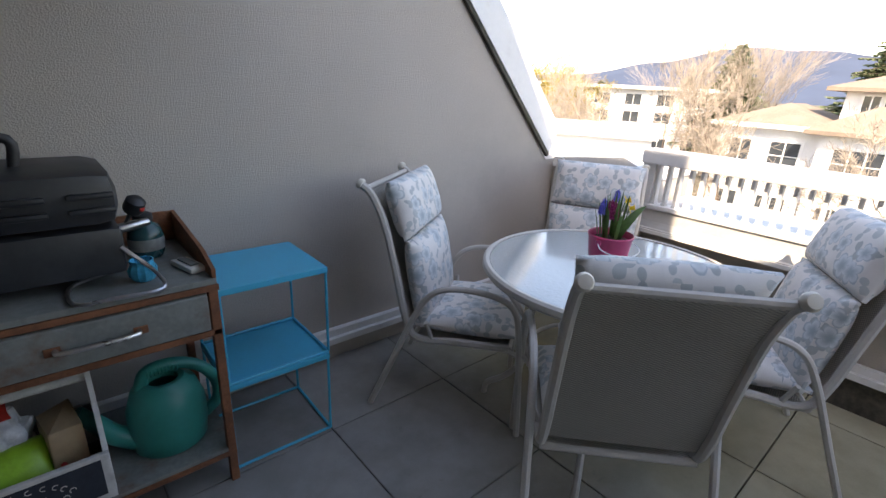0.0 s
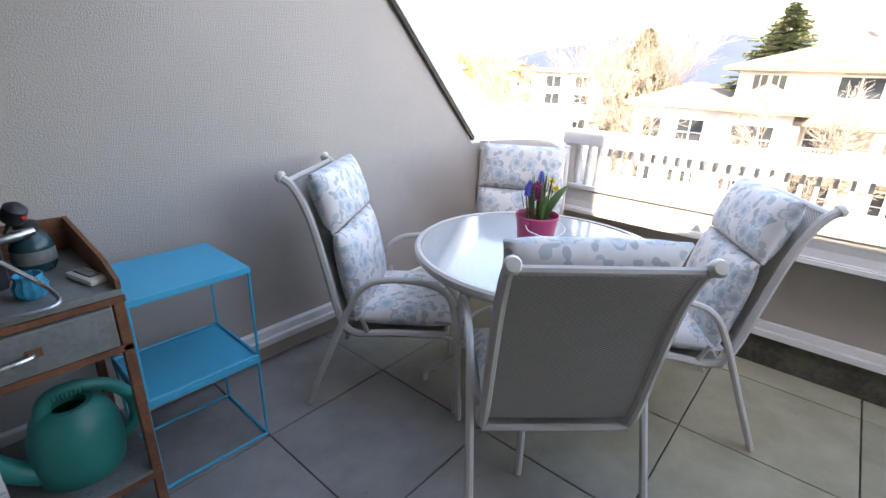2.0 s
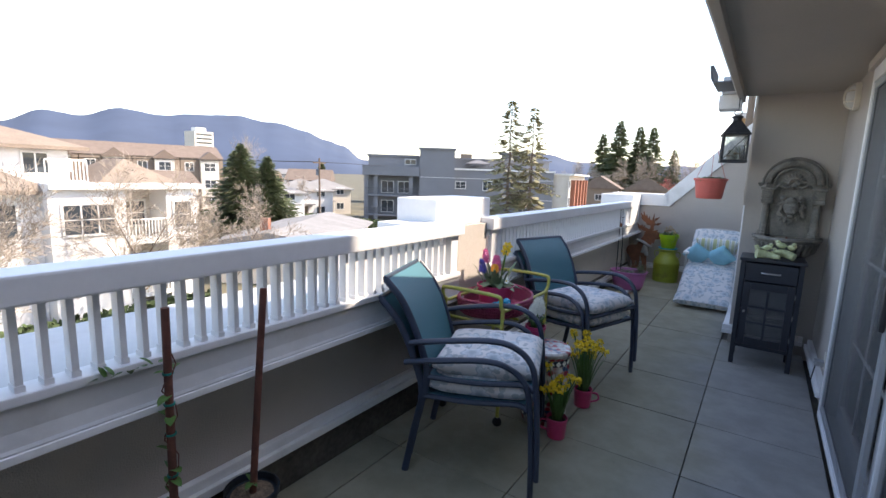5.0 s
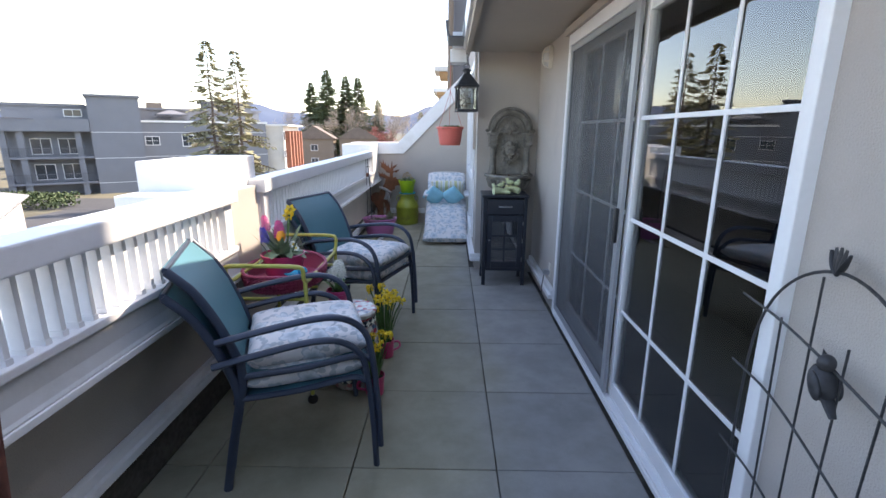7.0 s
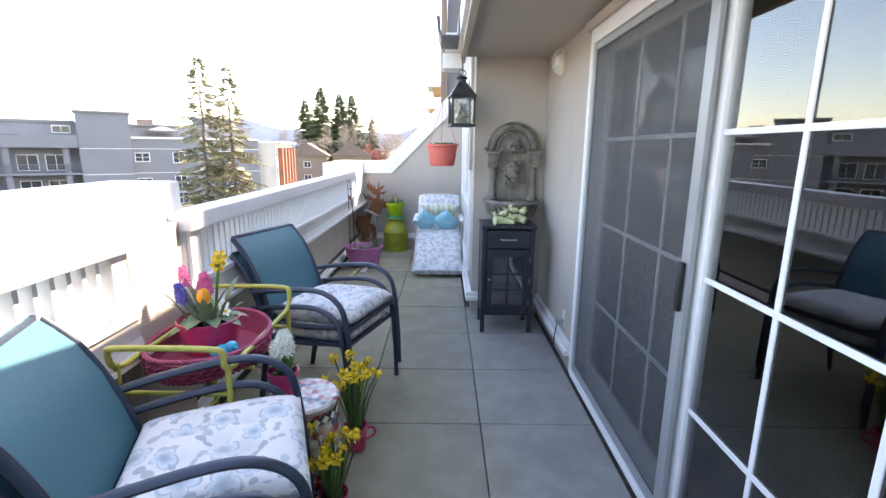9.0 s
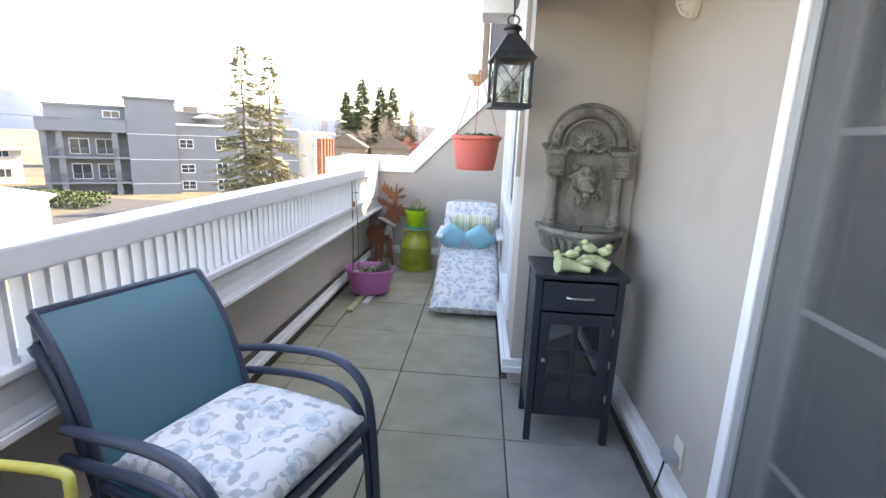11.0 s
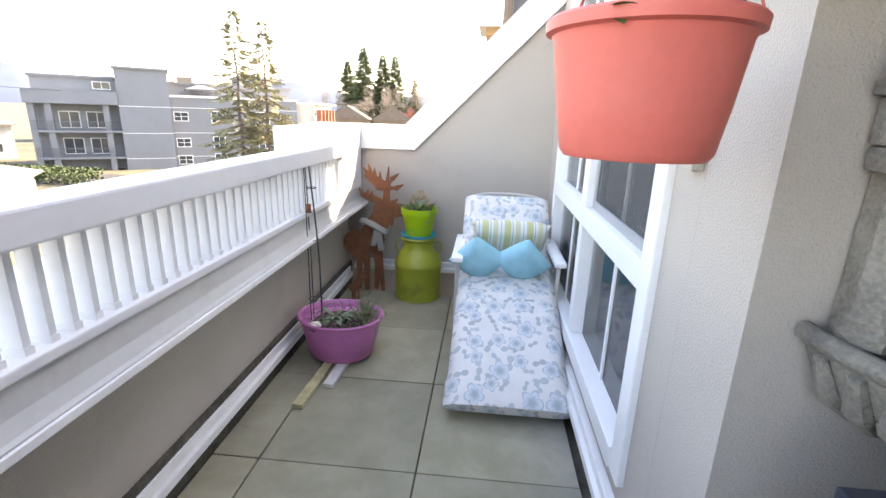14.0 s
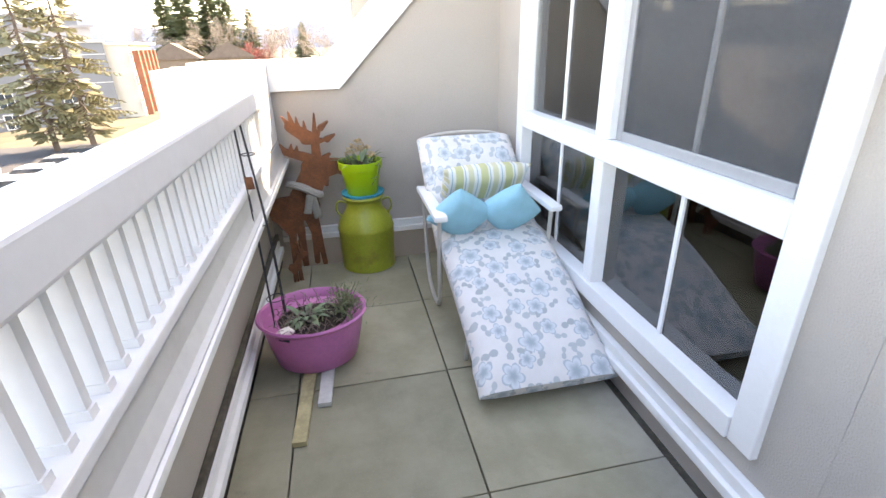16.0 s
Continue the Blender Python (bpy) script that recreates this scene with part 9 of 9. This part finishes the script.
def leafy_mass(name, x0, x1, y0, y1, h, count, material, label, seed):
    """A clipped or rough mass of small leaves."""
    rnd = random.Random(seed)
    v, f = [], []
    for i in range(count):
        c = Vector((rnd.uniform(x0, x1), rnd.uniform(y0, y1), GROUND + 0.14 + h * rnd.random() ** 0.7))
        d = Vector((rnd.gauss(0, 1), rnd.gauss(0, 1), rnd.gauss(0, 1))).normalized() * rnd.uniform(0.10, 0.22)
        e = d.orthogonal().normalized() * d.length * 0.6
        k = len(v)
        v.extend((c - d, c + e, c + d, c - e))
        f.append((k, k + 1, k + 2, k + 3))
    o = new(name, quads(name, v, f, material))
    return tagged(o, label, "hedge", kind="stuff")


leafy_mass("hedge", 24.2, 25.6, -14, 10, 1.1, 5200, HEDGE, "clipped green hedge before the apartment house", 2)
leafy_mass("hedge", 40, 58, -49, -45.5, 1.3, 3600, HEDGE, "clipped green hedge along the grey building", 4)
leafy_mass("shrub_bed", 20.6, 23.8, -14, 12, 0.7, 4200, WILLOW, "low bed of yellow and brown shrubs", 6)
fe = thing("fence", pose(0, 0, GROUND), "weathered cedar board fence behind the garages", "fence")
part("rail", box(BM(), (40.0, -40.05, 0.3), (40.08, -22, 0.4)), WOODFENCE, fe)
bm_f = box(BM(), (-0.02, -0.13, 0.0), (0.02, 0.13, 1.7))
f0 = part("board", bm_f, WOODFENCE, fe)
f0.location = (39.97, -22.2, 0)
for k in range(1, 64):
    o = new("board", f0.data)
    o.parent = fe
    o.location = (39.97, -22.2 - 0.28 * k, 0)

pl = thing("power_pole", pose(53.8, -46.4, GROUND), "wooden power pole with cross arms", "pole")
part("pole", tube(BM(), [(0, 0, 0), (0, 0, 9.6)], [0.16, 0.12], 8), TRUNK, pl, smooth=True)
part("cross_arm", box(BM(), (-0.08, -1.1, 8.9), (0.08, 1.1, 9.05)), TRUNK, pl)
part("transformer", lathe(BM(), [(0, 7.2), (0.25, 7.2), (0.25, 8.1), (0, 8.15)], 12, at=(0.35, 0, 0)), GREYWALL, pl, smooth=True)
for y in (-1.0, 0.0, 1.0):
    part("wire", tube(BM(), [(0, y, 9.1), (20, y + 26, 8.4), (40, y + 52, 9.1)], 0.02, 4), BLACKPLASTIC, pl)
    part("wire", tube(BM(), [(0, y, 9.1), (-16, y - 30, 8.4), (-30, y - 60, 9.1)], 0.02, 4), BLACKPLASTIC, pl)


def parked_car(paint_m):
    t = thing("parked_car", pose(0, 0, -500), "parked car with dark glass at the kerb", "car", "parked cars")
    prof = [(-2.1, 0.35), (-2.15, 0.75), (-1.95, 0.92), (-1.0, 0.98), (1.35, 0.98), (2.0, 0.88), (2.15, 0.7), (2.12, 0.35)]
    part("body", extrude_profile(BM(), prof, -0.86, 0.86, 'y'), paint_m, t)
    part("cabin", extrude_profile(BM(), [(-1.75, 0.98), (-1.25, 1.40), (0.25, 1.43), (1.0, 0.98)], -0.74, 0.74, 'y'), OUTGLASS, t)
    part("roof_panel", box(BM(), (-1.25, -0.70, 1.40), (0.28, 0.70, 1.46), 0.02), paint_m, t)
    for sx in (-1.35, 1.35):
        for sy in (-1, 1):
            w = part("wheel", lathe(BM(), [(0.12, -0.1), (0.30, -0.1), (0.32, -0.06), (0.32, 0.06), (0.30, 0.1), (0.12, 0.1)], 18), BLACKPLASTIC, t, smooth=True, m=Matrix.Translation((sx, sy * 0.80, 0.32)) @ Euler((radians(90), 0, 0)).to_matrix().to_4x4())
            part("rim", lathe(BM(), [(0, -0.102), (0.19, -0.104), (0.19, 0.104), (0, 0.102)], 14), STEEL, w)
    for sy in (-0.6, 0.6):
        part("headlight", box(BM(), (2.10, sy - 0.16, 0.62), (2.16, sy + 0.16, 0.76), 0.02), FROST, t)
        part("tail_light", box(BM(), (-2.17, sy - 0.16, 0.68), (-2.12, sy + 0.16, 0.84), 0.02), REDPLASTIC, t)
    return t


CARS = [paint("white_car_paint", (0.70, 0.70, 0.70), 0.2, var=0.02), paint("silver_car_paint", (0.36, 0.37, 0.38), 0.25, 0.5, var=0.02), paint("dark_car_paint", (0.03, 0.035, 0.045), 0.2, var=0.05)]
for i, cm in enumerate(CARS):
    src = parked_car(cm)
    spots = [[(21.3, -37.5, 0), (20.8, -34.6, 2), (17.2, 15, 91), (27.2, -40.5, 180)], [(21.2, -40.4, 1), (17.3, -6, 90), (26.8, -34.4, 181), (44, 22, 40)], [(21.0, -43.3, 0), (17.2, -21.5, 90), (27.0, -37.2, 180)]][i]
    for j, (x, y, a) in enumerate(spots):
        m = pose(x, y, GROUND + 0.04, 0, 0, a)
        if j == 0:
            src.matrix_basis = m
        else:
            copy_thing(src, m)


# ---- paving, piece by piece ----
def tile_mesh(w, d):
    bm = BM()
    g = 0.0025
    box(bm, (g, g, -0.04), (w - g, d - g, 0.0), 0.004)
    bmesh.ops.recalc_face_normals(bm, faces=bm.faces)
    me = bpy.data.meshes.new("paving_tile")
    bm.to_mesh(me)
    bm.free()
    me.materials.append(PAVER)
    return me


tile_kinds = {}
for i in range(-5, 3):
    for j in range(-13, 3):
        x0, x1 = X0 + GRID * i, X0 + GRID * (i + 1)
        y0, y1 = Y0 + GRID * j, Y0 + GRID * (j + 1)
        west = -1.65 if y0 > -0.79 else (HOUSE + 0.045 if y0 > -5.16 else BAY + 0.04)
        x0, x1, y0, y1 = max(x0, west), min(x1, EAST - 0.03), max(y0, SOUTH), min(y1, NORTH)
        if x1 - x0 < 0.03 or y1 - y0 < 0.03:
            continue
        key = (round(x1 - x0, 3), round(y1 - y0, 3))
        if key not in tile_kinds:
            tile_kinds[key] = tile_mesh(*key)
        t = new("paving_tile", tile_kinds[key])
        t.parent = floor
        t.location = (x0, y0, random.uniform(-0.0015, 0.0015))
